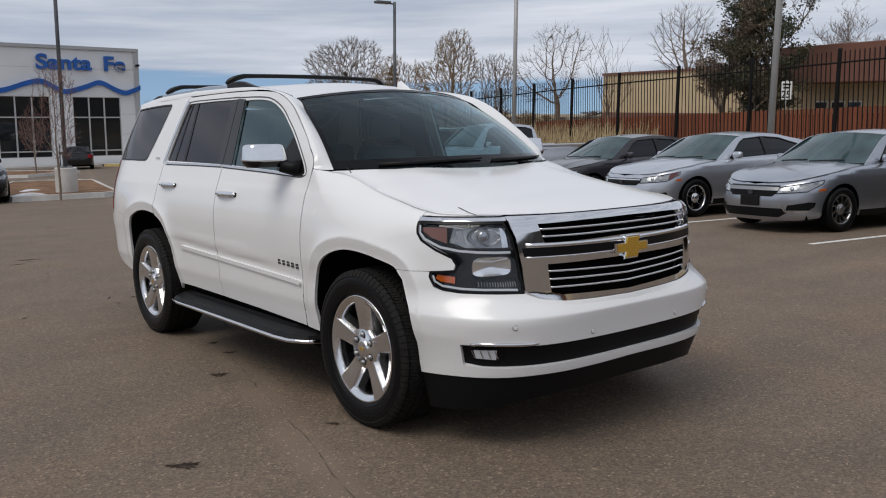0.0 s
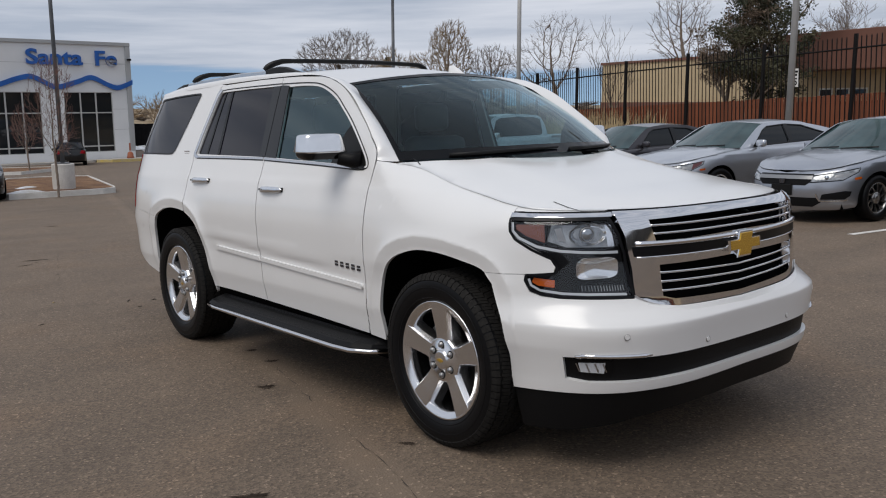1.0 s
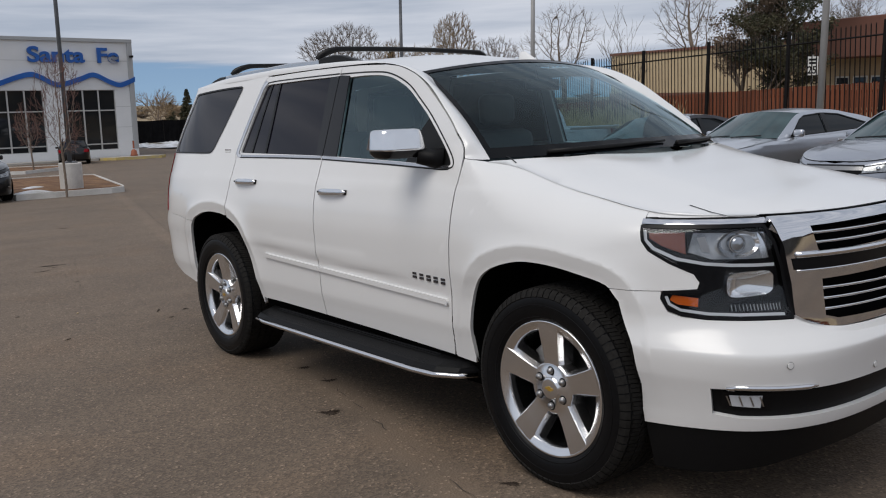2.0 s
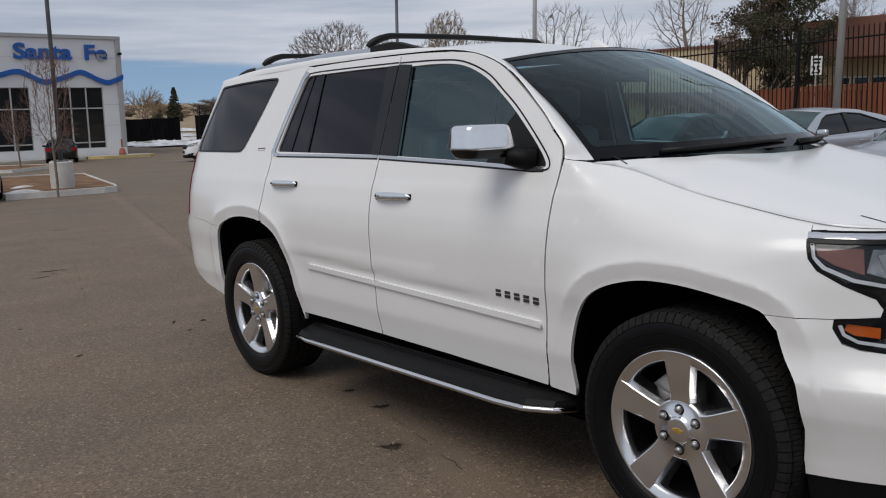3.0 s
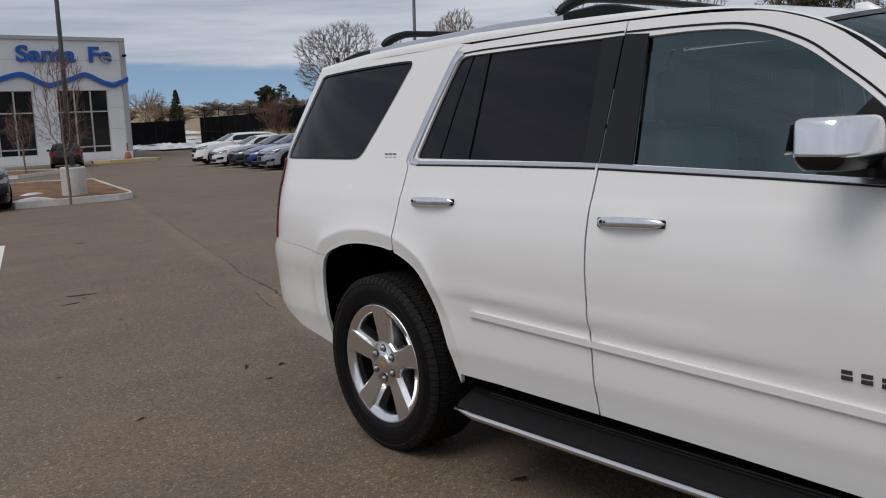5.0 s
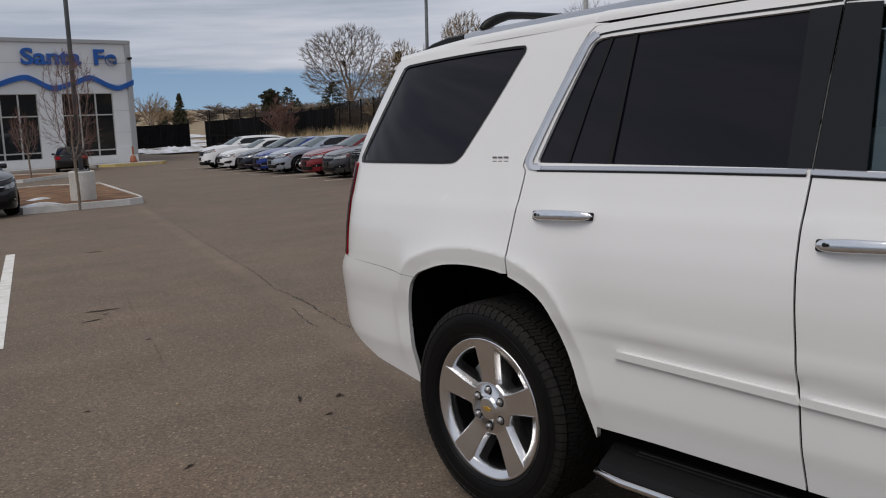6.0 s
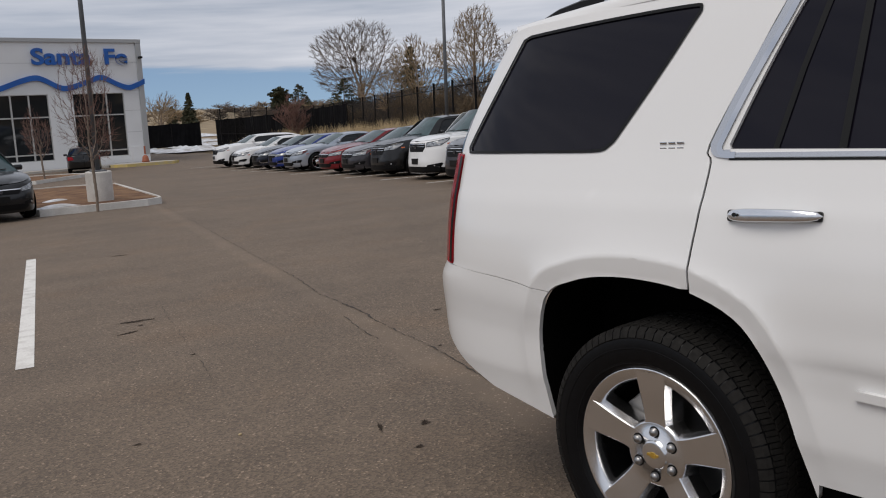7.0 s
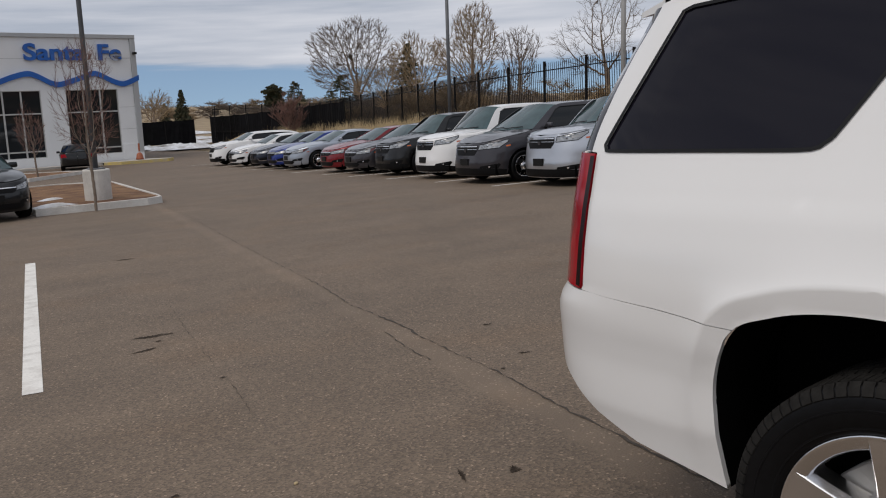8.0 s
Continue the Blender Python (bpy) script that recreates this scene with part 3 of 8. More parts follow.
# ---- vehicle bodies ----
class Shape:
    """The outer skin of a car: nose at -y, origin under the front axle. chart(u, z): u runs from the middle of the nose round the side to the tail."""

    def __init__(self, wide, front, fn, rear, rn, y0, y1, top, fillet):
        self.a, self.b, self.nf, self.c, self.y0, self.y1, self.top, self.r, self.rn = spline(*wide), spline(*front), spline(*fn), spline(*rear), y0, y1, (top if callable(top) else spline(*top)), fillet, rn
        self.flare = None

    def chart(self, side):
        def at(u, z):
            a = self.a(z)
            if u < math.pi / 2:
                n, b = self.nf(z), self.b(z)
                s, c = math.sin(max(u, -1.5)), math.cos(u)
                sg, s = (-1 if s < 0 else 1), abs(s)
                r = (s**n + c**n) ** (-1 / n)
                x, y = a * r * s, self.y0 - b * r * c
                nx, ny = (r * s) ** (n - 1) / a, -((r * c) ** (n - 1)) / b
                nx, x = sg * nx, sg * x
            elif u < math.pi / 2 + self.y1 - self.y0:
                x, y, nx, ny = a, self.y0 + u - math.pi / 2, 1, 0
            else:
                t, n, c0 = u - math.pi / 2 - self.y1 + self.y0, self.rn, self.c(z)
                s, c = math.sin(t), max(math.cos(t), 0)
                r = (s**n + c**n) ** (-1 / n)
                x, y = a * r * c, self.y1 + c0 * r * s
                nx, ny = (r * c) ** (n - 1) / a, (r * s) ** (n - 1) / c0
            ln = math.hypot(nx, ny)
            r_ = self.r(y) if callable(self.r) else self.r
            t = min(max(0.94 * (z - self.top(y) + r_) / r_, 0), 0.965)
            f = r_ * (1 - math.sqrt(1 - t * t))
            if self.flare:
                f -= self.flare(y, z)
            return (side * (x - f * nx / ln), y - f * ny / ln, z)

        return at

    def u(self, y, z):
        """The chart's u for a place along the side."""
        if y < self.y0:
            n = self.nf(z)
            c = min((self.y0 - y) / self.b(z), 0.9999)
            return math.atan2((1 - c**n) ** (1 / n), c)
        if y <= self.y1:
            return math.pi / 2 + y - self.y0
        c = min((y - self.y1) / self.c(z), 0.9999)
        return math.pi / 2 + self.y1 - self.y0 + math.atan2(c, (1 - c**self.rn) ** (1 / self.rn))

    def ux(self, x, z):
        """The chart's u for a place across the nose."""
        n = self.nf(z)
        s = min(abs(x) / self.a(z), 0.9999)
        return math.copysign(math.atan2(s, (1 - s**n) ** (1 / n)), x)

    def side(self, pts):
        return [(self.u(y, z), z) for y, z in pts]

    def nose(self, pts):
        return [(self.ux(x, z), z) for x, z in pts]


def wheel(parent, y, side, x_face, r, rim, width, spokes, style, z=None):
    """A wheel with tyre, tread blocks, rim, spokes, nuts and cap; x_face: the plane of its outer face, side: -1 or 1."""
    hub = new("wheel")
    hub.parent = parent
    hub.matrix_basis = Matrix.Translation((side * x_face, y, z or r)) @ Matrix.Diagonal((side, 1, 1, 1))
    w = width
    sides = 72 if style == "big" else 36
    tyre = Mesh().lathe([(-0.012, rim - 0.006), (0.008, rim + 0.002), (0.014, rim + 0.010), (0.021, rim + 0.03), (0.025, rim + 0.055), (0.023, r - 0.045), (0.012, r - 0.016), (-0.004, r - 0.008),
                         (-0.03, r - 0.008), (-w / 2, r - 0.007), (-w + 0.03, r - 0.008), (-w + 0.01, r - 0.014), (-w - 0.02, r - 0.06), (-w - 0.02, rim + 0.03), (-w + 0.01, rim - 0.006)], sides)
    tire = part("tyre", tyre, "rubber", hub, "black road tyre", True)
    if style == "big":
        # tread blocks, staggered in five ribs
        tb = Mesh()
        cols = [(-0.012, -0.058, 0.0), (-0.066, -0.104, 0.5), (-0.111, -0.148, 0.2), (-0.155, -0.193, 0.7), (-0.20, -0.246, 0.35)]
        for x0, x1, ph in cols:
            for k in range(152):
                # two halves of each block, parted by a sipe
                a0 = 2 * math.pi * (k // 2 + ph + 0.47 * (k % 2)) / 76
                a1 = a0 + 2 * math.pi * 0.42 / 76
                sk = 0.018 * (1 if ph in (0.0, 0.2, 0.35) else -1)
                jog = 0.0025 * (1 if k % 2 else -1)
                v = []
                for rr in (r - 0.012, r):
                    low = 0.004 if ph == 0.0 else 0.0
                    for x, a, q in ((x0 + jog, a0, rr - low), (x1 + jog, a0 + sk, rr), (x1 + jog, a1 + sk, rr), (x0 + jog, a1, rr - low)):
                        v.append((x, q * math.cos(a), q * math.sin(a)))
                tb.add(v, [(4, 5, 6, 7), (0, 1, 5, 4), (1, 2, 6, 5), (2, 3, 7, 6), (3, 0, 4, 7)])
            # shoulder lugs
        for k in range(76):
            a0, a1 = 2 * math.pi * k / 76, 2 * math.pi * (k + 0.84) / 76
            v = [(x, rr * math.cos(a), rr * math.sin(a)) for x, rr in ((0.0, r - 0.004), (0.0125, r - 0.014), (0.0235, r - 0.034)) for a in (a0, a1)]
            v += [(x - 0.007, (rr - 0.003) * math.cos(a), (rr - 0.003) * math.sin(a)) for x, rr in ((0.0, r - 0.004), (0.0135, r - 0.014), (0.0245, r - 0.038)) for a in (a0, a1)]
            tb.add(v, [(0, 1, 3, 2), (2, 3, 5, 4), (0, 2, 8, 6), (2, 4, 10, 8), (3, 1, 7, 9), (5, 3, 9, 11), (4, 5, 11, 10)])
        part("tread", tb, "tread", tire, "siped tread blocks")
        ring = Mesh()
        for rr, x in ((rim + 0.018, 0.0175), (rim + 0.062, 0.0255)):
            ring.lathe([(x - 0.003, rr - 0.004), (x + 0.0005, rr - 0.002), (x + 0.0005, rr + 0.002), (x - 0.003, rr + 0.004)], sides)
        part("sidewall_rib", ring, "rubber", tire)
    rimm = Mesh().lathe([(-w + 0.02, rim - 0.004), (-w + 0.03, rim - 0.02), (-0.12, rim - 0.035), (-0.06, rim - 0.028)] + ([(-0.030, rim - 0.044), (-0.006, rim - 0.040), (0.001, rim - 0.035), (0.007, rim - 0.010), (0.010, rim - 0.005)] if style == "big" else [(-0.03, rim - 0.020), (0.0, rim - 0.014), (0.006, rim - 0.006)]) + [(0.006, rim + 0.001), (-0.01, rim - 0.002)], sides)
    rim_ob = part("rim", rimm, "alloy" if style != "dark" else "alloy_dark", hub, "polished alloy wheel rim", True)
    part("brake_disc", Mesh().lathe([(-0.13, 0.06), (-0.13, rim * 0.66), (-0.15, rim * 0.66), (-0.15, 0.06)], 36), "brake", hub, "dark steel brake disc")
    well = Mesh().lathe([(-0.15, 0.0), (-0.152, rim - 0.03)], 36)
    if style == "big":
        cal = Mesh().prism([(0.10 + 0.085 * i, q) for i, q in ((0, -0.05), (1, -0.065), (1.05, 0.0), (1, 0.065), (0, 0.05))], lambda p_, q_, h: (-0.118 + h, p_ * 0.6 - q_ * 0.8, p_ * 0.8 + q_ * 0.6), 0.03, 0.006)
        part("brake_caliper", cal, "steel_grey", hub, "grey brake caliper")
    # black disc; the shade behind the spokes is put into its colour
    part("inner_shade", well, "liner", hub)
    for k in range(spokes):
        sp = Mesh()
        a = 2 * math.pi * (k + 0.25) / spokes
        ca, sa = math.cos(a), math.sin(a)

        def lay(t, rad, x):
            return (x, rad * ca - t * sa, rad * sa + t * ca)

        if style == "big":
            # flat-faced spoke, narrow at the hub, with broad flanks that drop to the barrel
            st = [(0.080, 0.0385, -0.0123), (0.100, 0.0365, -0.0123), (0.116, 0.036, -0.0115), (0.150, 0.0385, -0.0072), (0.200, 0.0445, 0.000), (rim - 0.022, 0.0520, 0.0060), (rim - 0.012, 0.0545, 0.0070)]
            v = []
            for rad, hw, x in st:
                v += [lay(-hw - 0.021, rad, x - 0.070), lay(-hw - 0.013, rad, x - 0.024), lay(-hw - 0.002, rad, x - 0.0025), lay(-hw + 0.0015, rad, x), lay(hw - 0.0015, rad, x), lay(hw + 0.002, rad, x - 0.0025), lay(hw + 0.013, rad, x - 0.024), lay(hw + 0.021, rad, x - 0.070)]
            f = [(i * 8 + j, i * 8 + j + 1, i * 8 + j + 9, i * 8 + j + 8) for i in range(len(st) - 1) for j in range(7)]
            sp.add(v, f)
        else:
            for t0, t1 in (((-0.012, -0.03), (0.012, -0.002)), ((0.012, 0.002), (-0.0, 0.03))) if style != "dark" else (((-0.016, -0.03), (0.014, 0.0)),):
                v = []
                for rad, (ta, tb2), x in ((0.04, t0, -0.02), (rim - 0.015, (t1[0] - 0.0, t1[0] + 0.022) if style != "dark" else (0.02, 0.05), -0.002)):
                    v += [lay(ta, rad, x - 0.03), lay(ta, rad, x), lay(tb2, rad, x), lay(tb2, rad, x - 0.03)]
                sp.add(v, [(0, 1, 5, 4), (1, 2, 6, 5), (2, 3, 7, 6)])
        part("spoke", sp, "alloy" if style != "dark" else "alloy_dark", rim_ob)
    hubm = Mesh().lathe([(-0.075, 0.118), (-0.040, 0.112), (-0.022, 0.107), (-0.0135, 0.102), (-0.0115, 0.097), (-0.0115, 0.048), (-0.004, 0.045), (-0.0005, 0.041), (0.0005, 0.036), (0.001, 0.0)] if style == "big" else [(-0.05, 0.085), (-0.016, 0.082), (-0.010, 0.074), (-0.010, 0.040), (-0.002, 0.036), (0.0, 0.030), (0.0, 0.0)], 36)
    part("hub_plate", hubm, "alloy" if style != "dark" else "alloy_dark", rim_ob, "", True)
    if style == "big":
        for k in range(6):
            a = 2 * math.pi * (k + 0.5) / 6
            part("lug_nut", Mesh().lathe([(-0.03, 0.0135), (-0.002, 0.0135), (0.003, 0.010), (0.005, 0.0)], 12, Matrix.Translation((0, 0.071 * math.cos(a), 0.071 * math.sin(a)))), "alloy_dark", rim_ob, "bright domed wheel nut", True)
            part("nut_well", Mesh().lathe([(-0.0108, 0.0185), (-0.0108, 0.0)], 12, Matrix.Translation((0, 0.071 * math.cos(a), 0.071 * math.sin(a)))), "soft_black", rim_ob)
        bow = [(-0.020, -0.004), (-0.007, -0.004), (-0.009, -0.009), (0.007, -0.009), (0.009, -0.004), (0.022, -0.004), (0.020, 0.004), (0.007, 0.004), (0.009, 0.009), (-0.007, 0.009), (-0.009, 0.004), (-0.022, 0.004)]
        part("cap_badge", Mesh().prism(bow, lambda p, q, h: (h, p, q), 0.003), "gold", rim_ob, "plain gold badge")
    return hub


BONNET_LINE = spline([-1.2, -0.5, -0.2, 0.1, 0.36, 0.46, 0.555], [1.083, 1.098, 1.137, 1.195, 1.265, 1.281, 1.2965])


DOOR_CREASE = spline([0.60, 0.672, 0.694, 0.702, 0.728, 0.736, 0.80], [0, 0.0, -0.0022, -0.0018, 0.0042, 0.0048, 0.0])


BUMPER_CREASE = spline([0.30, 0.40, 0.52, 0.630, 0.640, 0.646, 0.654, 0.74, 0.83, 0.9], [0, 0, 0.006, 0.0140, 0.0148, 0.0146, 0.0134, 0.0050, 0, 0])


ARCH_F = smooth_line([(0.472, 0.40), (0.478, 0.56), (0.440, 0.72), (0.352, 0.828), (0.190, 0.886), (0.03, 0.897), (-0.15, 0.876), (-0.304, 0.830), (-0.372, 0.70), (-0.405, 0.53), (-0.415, 0.40)], 5)
ARCH_R = smooth_line([(2.446, 0.40), (2.470, 0.48), (2.530, 0.67), (2.632, 0.845), (2.796, 0.924), (2.97, 0.945), (3.13, 0.938), (3.25, 0.910), (3.352, 0.860), (3.412, 0.72), (3.414, 0.58), (3.404, 0.46), (3.395, 0.40)], 5)
LIP = 0.066     # width of the flat lip round a wheel opening


def arch_gap(line):
    """Distance of a place on the side from a wheel opening."""
    p = np.array(line)
    a, d = p[:-1], np.diff(p, axis=0)
    q = (d * d).sum(1)

    def at(y, z):
        w = np.array((y, z)) - a
        t = np.clip((w * d).sum(1) / q, 0, 1)[:, None]
        return float(np.sqrt((((w - d * t) ** 2).sum(1)).min()))

    return at


ARCH_GAPS = ((0.03, arch_gap(ARCH_F)), (2.94, arch_gap(ARCH_R)))


def arch_crease(line, k):
    """The line at k metres outside a wheel opening, from sill to sill."""
    out = []
    for i in range(1, len(line) - 1):
        d = np.array(line[i + 1]) - np.array(line[i - 1])
        nrm = np.array((d[1], -d[0])) / np.linalg.norm(d)
        c = np.mean(np.array(line), 0) - np.array((0, 0.2))
        if np.dot(nrm, np.array(line[i]) - c) < 0:
            nrm = -nrm
        out.append(tuple(np.array(line[i]) + nrm * k))
    return [q for q in out if q[1] > 0.50]


def arch_flare(y, z):
    """The raised lips round the wheel openings: the skin swells up to a crisp edge and tucks in again towards the opening."""
    out = 0.0
    for yc, gap in ARCH_GAPS:
        if abs(y - yc) < 0.78 and z > 0.3:
            d = gap(y, z)
            if d < 0.26:
                amp = 0.019 * min(max((z - 0.42) / 0.38, 0), 1)
                k = amp * math.exp(-(d - LIP) / 0.045) if d > LIP else amp - 0.20 * (amp / 0.019) * (LIP - d)
                out += k
    # the bumper's crease, carried round the corner to the wheel opening
    if -0.95 < y < -0.28:
        k = min(max((-0.28 - y) / 0.10, 0), 1) * min(max((y + 0.95) / 0.22, 0), 1)
        out += k * BUMPER_CREASE(z)
    # the pressed line above the door mouldings, rising with them
    if 0.5 < y < 2.6:
        out += DOOR_CREASE(z - 0.034 * (y - 0.6)) * min(max((y - 0.62) / 0.5, 0), 1) * min(max((2.55 - y) / 0.4, 0), 1)
    return out


def suv_shape():
    S = Shape(
        wide=([0.10, 0.25, 0.40, 0.50, 0.550, 0.562, 0.60, 0.68, 0.74, 0.82, 0.92, 1.02, 1.12, 1.165, 1.19, 1.22, 1.30, 1.50, 1.70, 1.82], [0.88, 0.910, 0.930, 0.945, 0.9545, 0.956, 0.957, 0.9575, 0.9625, 0.972, 0.974, 0.966, 0.947, 0.9355, 0.925, 0.9150, 0.888, 0.826, 0.765, 0.725]),
        front=([0.10, 0.20, 0.30, 0.40, 0.56, 0.630, 0.639, 0.644, 0.649, 0.656, 0.71, 0.76, 0.90, 1.05, 1.12], [0.97, 1.02, 1.06, 1.095, 1.110, 1.1185, 1.1192, 1.1182, 1.1150, 1.1095, 1.066, 1.048, 1.030, 1.025, 1.01]),
        fn=([0.1, 0.60, 0.75, 1.08], [3.8, 3.8, 3.1, 2.8]),
        rear=([0.2, 0.40, 0.55, 0.70, 0.84, 0.885, 0.92, 1.00, 1.30, 1.75], [1.04, 1.12, 1.165, 1.185, 1.180, 1.15, 1.125, 1.120, 1.115, 0.885]),
        rn=5.8, y0=0.15, y1=3.0, top=lambda y: BONNET_LINE(y) if y < 0.556 else 1.2965 + 30 * (y - 0.556), fillet=spline([-1.2, -0.54, -0.36, -0.1, 0.2, 0.36, 0.46, 0.55, 0.7], [0.06, 0.06, 0.110, 0.190, 0.190, 0.146, 0.075, 0.006, 0.006]))
    S.flare = arch_flare
    return S


def screen_edge(v):
    """The side edge of the windscreen, from the cowl to the roof."""
    h = 0.020 * math.sin(math.pi * v)
    return (0.806 - 0.136 * v, 0.480 + 0.625 * v - h, 1.288 + 0.418 * v + h)


def handle_bar(u, v):
    """A bowed door handle, broad and rounded, tapering to its ends."""
    t, a = 2 * v - 1, 2 * math.pi * u
    k = max(0.0, 1 - abs(t) ** 5) ** 0.5
    h = (0.0175 + 0.002 * t) * k
    ca, sa = math.cos(a), math.sin(a)
    return (0.010 + 0.014 * (1 - t * t) + 0.011 * k * math.copysign(abs(ca) ** 0.7, ca), 0.134 * t, h * math.copysign(abs(sa) ** 0.7, sa))


def big_suv():
    """The white full-size SUV."""
    S = suv_shape()
    car = thing("sport_utility_vehicle", Matrix(), "white pearl full-size SUV with chrome grille and polished alloy wheels", "suv")
    L, R = S.chart(-1), S.chart(1)
    sides = ((-1, L), (1, R))

    arch_f, arch_r = ARCH_F, ARCH_R
    lips = [S.side(arch_crease(a_, LIP + k_)) for a_ in (ARCH_F, ARCH_R) for k_ in (-0.009, 0.0, 0.010)]
    fd_front = smooth_line([(0.612, 0.418), (0.596, 0.60), (0.585, 0.87), (0.572, 1.10), (0.560, 1.265), (0.575, 1.345), (0.640, 1.405)], 4)
    fd_top = smooth_line([(0.640, 1.405), (0.735, 1.49), (0.962, 1.655), (1.120, 1.722), (1.255, 1.750), (1.500, 1.768), (1.712, 1.775)], 4)
    fd_rear = smooth_line([(1.712, 1.775), (1.720, 1.55), (1.729, 1.30), (1.735, 1.08), (1.728, 0.85), (1.722, 0.66), (1.714, 0.50), (1.710, 0.44)], 4)
    rd_top = [(1.712, 1.775), (2.0, 1.780), (2.3, 1.780), (2.50, 1.778)]
    rd_rear = smooth_line([(2.50, 1.778), (2.588, 1.755), (2.692, 1.55), (2.788, 1.335), (2.776, 1.285), (2.785, 1.16), (2.796, 1.043), (2.798, 0.934)], 4)
    gap = 0.0035

    def grow(line, dy):
        return [(y + dy, z) for y, z in line]

    # outlines of the window area
    dlo_f = smooth_line([(1.600, 1.302), (1.612, 1.50), (1.625, 1.715)], 3)[:-1] + smooth_line([(1.625, 1.715), (1.42, 1.712), (1.24, 1.692), (1.08, 1.632), (0.96, 1.555), (0.855, 1.478), (0.72, 1.362), (0.655, 1.298), (0.640, 1.268), (0.665, 1.264)], 4) + [(1.10, 1.283)]
    dlo_r = [(2.720, 1.322)] + smooth_line([(2.725, 1.335), (2.66, 1.50), (2.575, 1.690), (2.545, 1.725), (2.50, 1.732)], 4) + [(2.10, 1.732), (1.722, 1.727), (1.730, 1.50), (1.738, 1.306), (2.2, 1.314)]
    qg = smooth_line([(3.135, 1.352), (3.03, 1.50), (2.925, 1.655)], 3)[:-1] + smooth_line([(2.905, 1.690), (2.885, 1.728), (2.93, 1.740), (3.25, 1.738), (3.600, 1.727)], 4) + smooth_line([(3.634, 1.718), (3.752, 1.52), (3.858, 1.345)], 3) + smooth_line([(3.848, 1.327), (3.78, 1.3262), (3.50, 1.325), (3.22, 1.323), (3.165, 1.330)], 3)

    for sd, chart in sides:
        out = -1 if sd < 0 else 1
        # front wing
        lamp_u = S.side([(-0.40, 1.092)])[0][0]
        topline = [(lamp_u + (S.u(0.552, 1.28) - lamp_u) * k / 40) for k in range(41)]
        wing_top = [(u, BONNET_LINE(chart(u, 1.09)[1]) - 0.001) for u in topline]
        wing = wing_top + S.side(grow([p for p in fd_front if p[1] < 1.262][::-1], -gap)) + S.side([(0.60, 0.412), (0.478, 0.405)]) + S.side([p for p in arch_f[1:] if p[1] > 0.832 or p[0] > 0]) + S.side([(-0.292, 0.836)])
        wing += S.side([(-0.40, 0.838), (-0.484, 0.840), (-0.585, 0.850), (-0.590, 0.872), (-0.570, 0.908), (-0.50, 0.945), (-0.430, 0.985), (-0.404, 1.015), (-0.392, 1.060), (-0.398, 1.083)])
        part("front_wing", Mesh().sheet(wing, chart, 0.020, flange=0.018, out=out, lines=lips), "pearl", car, "", True)
        # doors
        fdoor = grow(fd_front[1:], gap) + fd_top[1:-1] + grow(fd_rear, -gap) + [(1.2, 0.432), (0.62, 0.416)]
        door = part("front_door", Mesh().sheet(S.side(fdoor), chart, 0.028, [S.side(dlo_f)], 0.02, out), "pearl", car, "", True)
        rdoor = grow(fd_rear[::-1], gap)[:-1] + rd_top[:-1] + grow(rd_rear, -gap) + arch_r_part(arch_r) + [(2.2, 0.445)]
        door2 = part("rear_door", Mesh().sheet(S.side(rdoor), chart, 0.026, [S.side(dlo_r)], 0.02, out, lines=lips), "pearl", car, "", True)
        # dark seals in the door gaps
        for line_ in (fd_front, fd_rear, rd_rear):
            part("door_seal", Mesh().ribbon(S.side(line_), chart, 0.020, out, -0.006), "liner", car)
        # panes set into the frames
        part("side_glass", Mesh().sheet(S.side(dlo_f), chart, 0.08, out=out, lift=-0.010), "door_glass", door, "lightly tinted front side glass", True).visible_shadow = False
        part("side_glass", Mesh().sheet(S.side(dlo_r), chart, 0.08, out=out, lift=-0.010), "dark_glass", door2, "dark privacy glass", True)
        bars = Mesh()
        bars.ribbon(S.side([(2.410, 1.316), (2.401, 1.52), (2.392, 1.732)]), chart, 0.020, out, -0.004)
        bars.ribbon(S.side([(2.590, 1.320), (2.545, 1.53), (2.490, 1.732)]), chart, 0.016, out, -0.006)
        part("window_divider", bars, "soft_black", door2)
        part("pillar_cover", Mesh().sheet(S.side([(1.7325, 1.306), (1.80, 1.309), (1.805, 1.727), (1.7165, 1.727), (1.7235, 1.55)]), chart, 0.08, flange=0.008, out=out, lift=0.004), "black_gloss", door2, "gloss black pillar cover")
        part("pillar_cover", Mesh().sheet(S.side([(1.590, 1.300), (1.7255, 1.306), (1.7165, 1.55), (1.7095, 1.730), (1.612, 1.722), (1.601, 1.50)]), chart, 0.08, flange=0.006, out=out, lift=0.004), "black_gloss", door, "gloss black pillar cover")
        sail = [(0.665, 1.266), (0.98, 1.278), (0.93, 1.40), (0.86, 1.478), (0.72, 1.362), (0.655, 1.298), (0.642, 1.270)]
        part("mirror_sail", Mesh().sheet(S.side(sail), chart, 0.06, flange=0.01, out=out, lift=-0.004), "soft_black", door, "black mirror mount")
        # chrome round the windows
        ch = Mesh()
        lowline = [(0.645, 1.258), (0.70, 1.256), (1.10, 1.274), (1.732, 1.296)]
        ch.sheet(S.side([(y, z - 0.006) for y, z in lowline] + [(y, z + 0.007) for y, z in lowline[::-1]]), chart, 0.08, flange=0.008, out=out, lift=0.005)
        part("window_trim", ch, "satin", door, "satin chrome window trim", True)
        part("trim_seal", Mesh().ribbon(S.side([(y, z - 0.010) for y, z in lowline]), chart, 0.006, out, 0.0015), "soft_black", door)
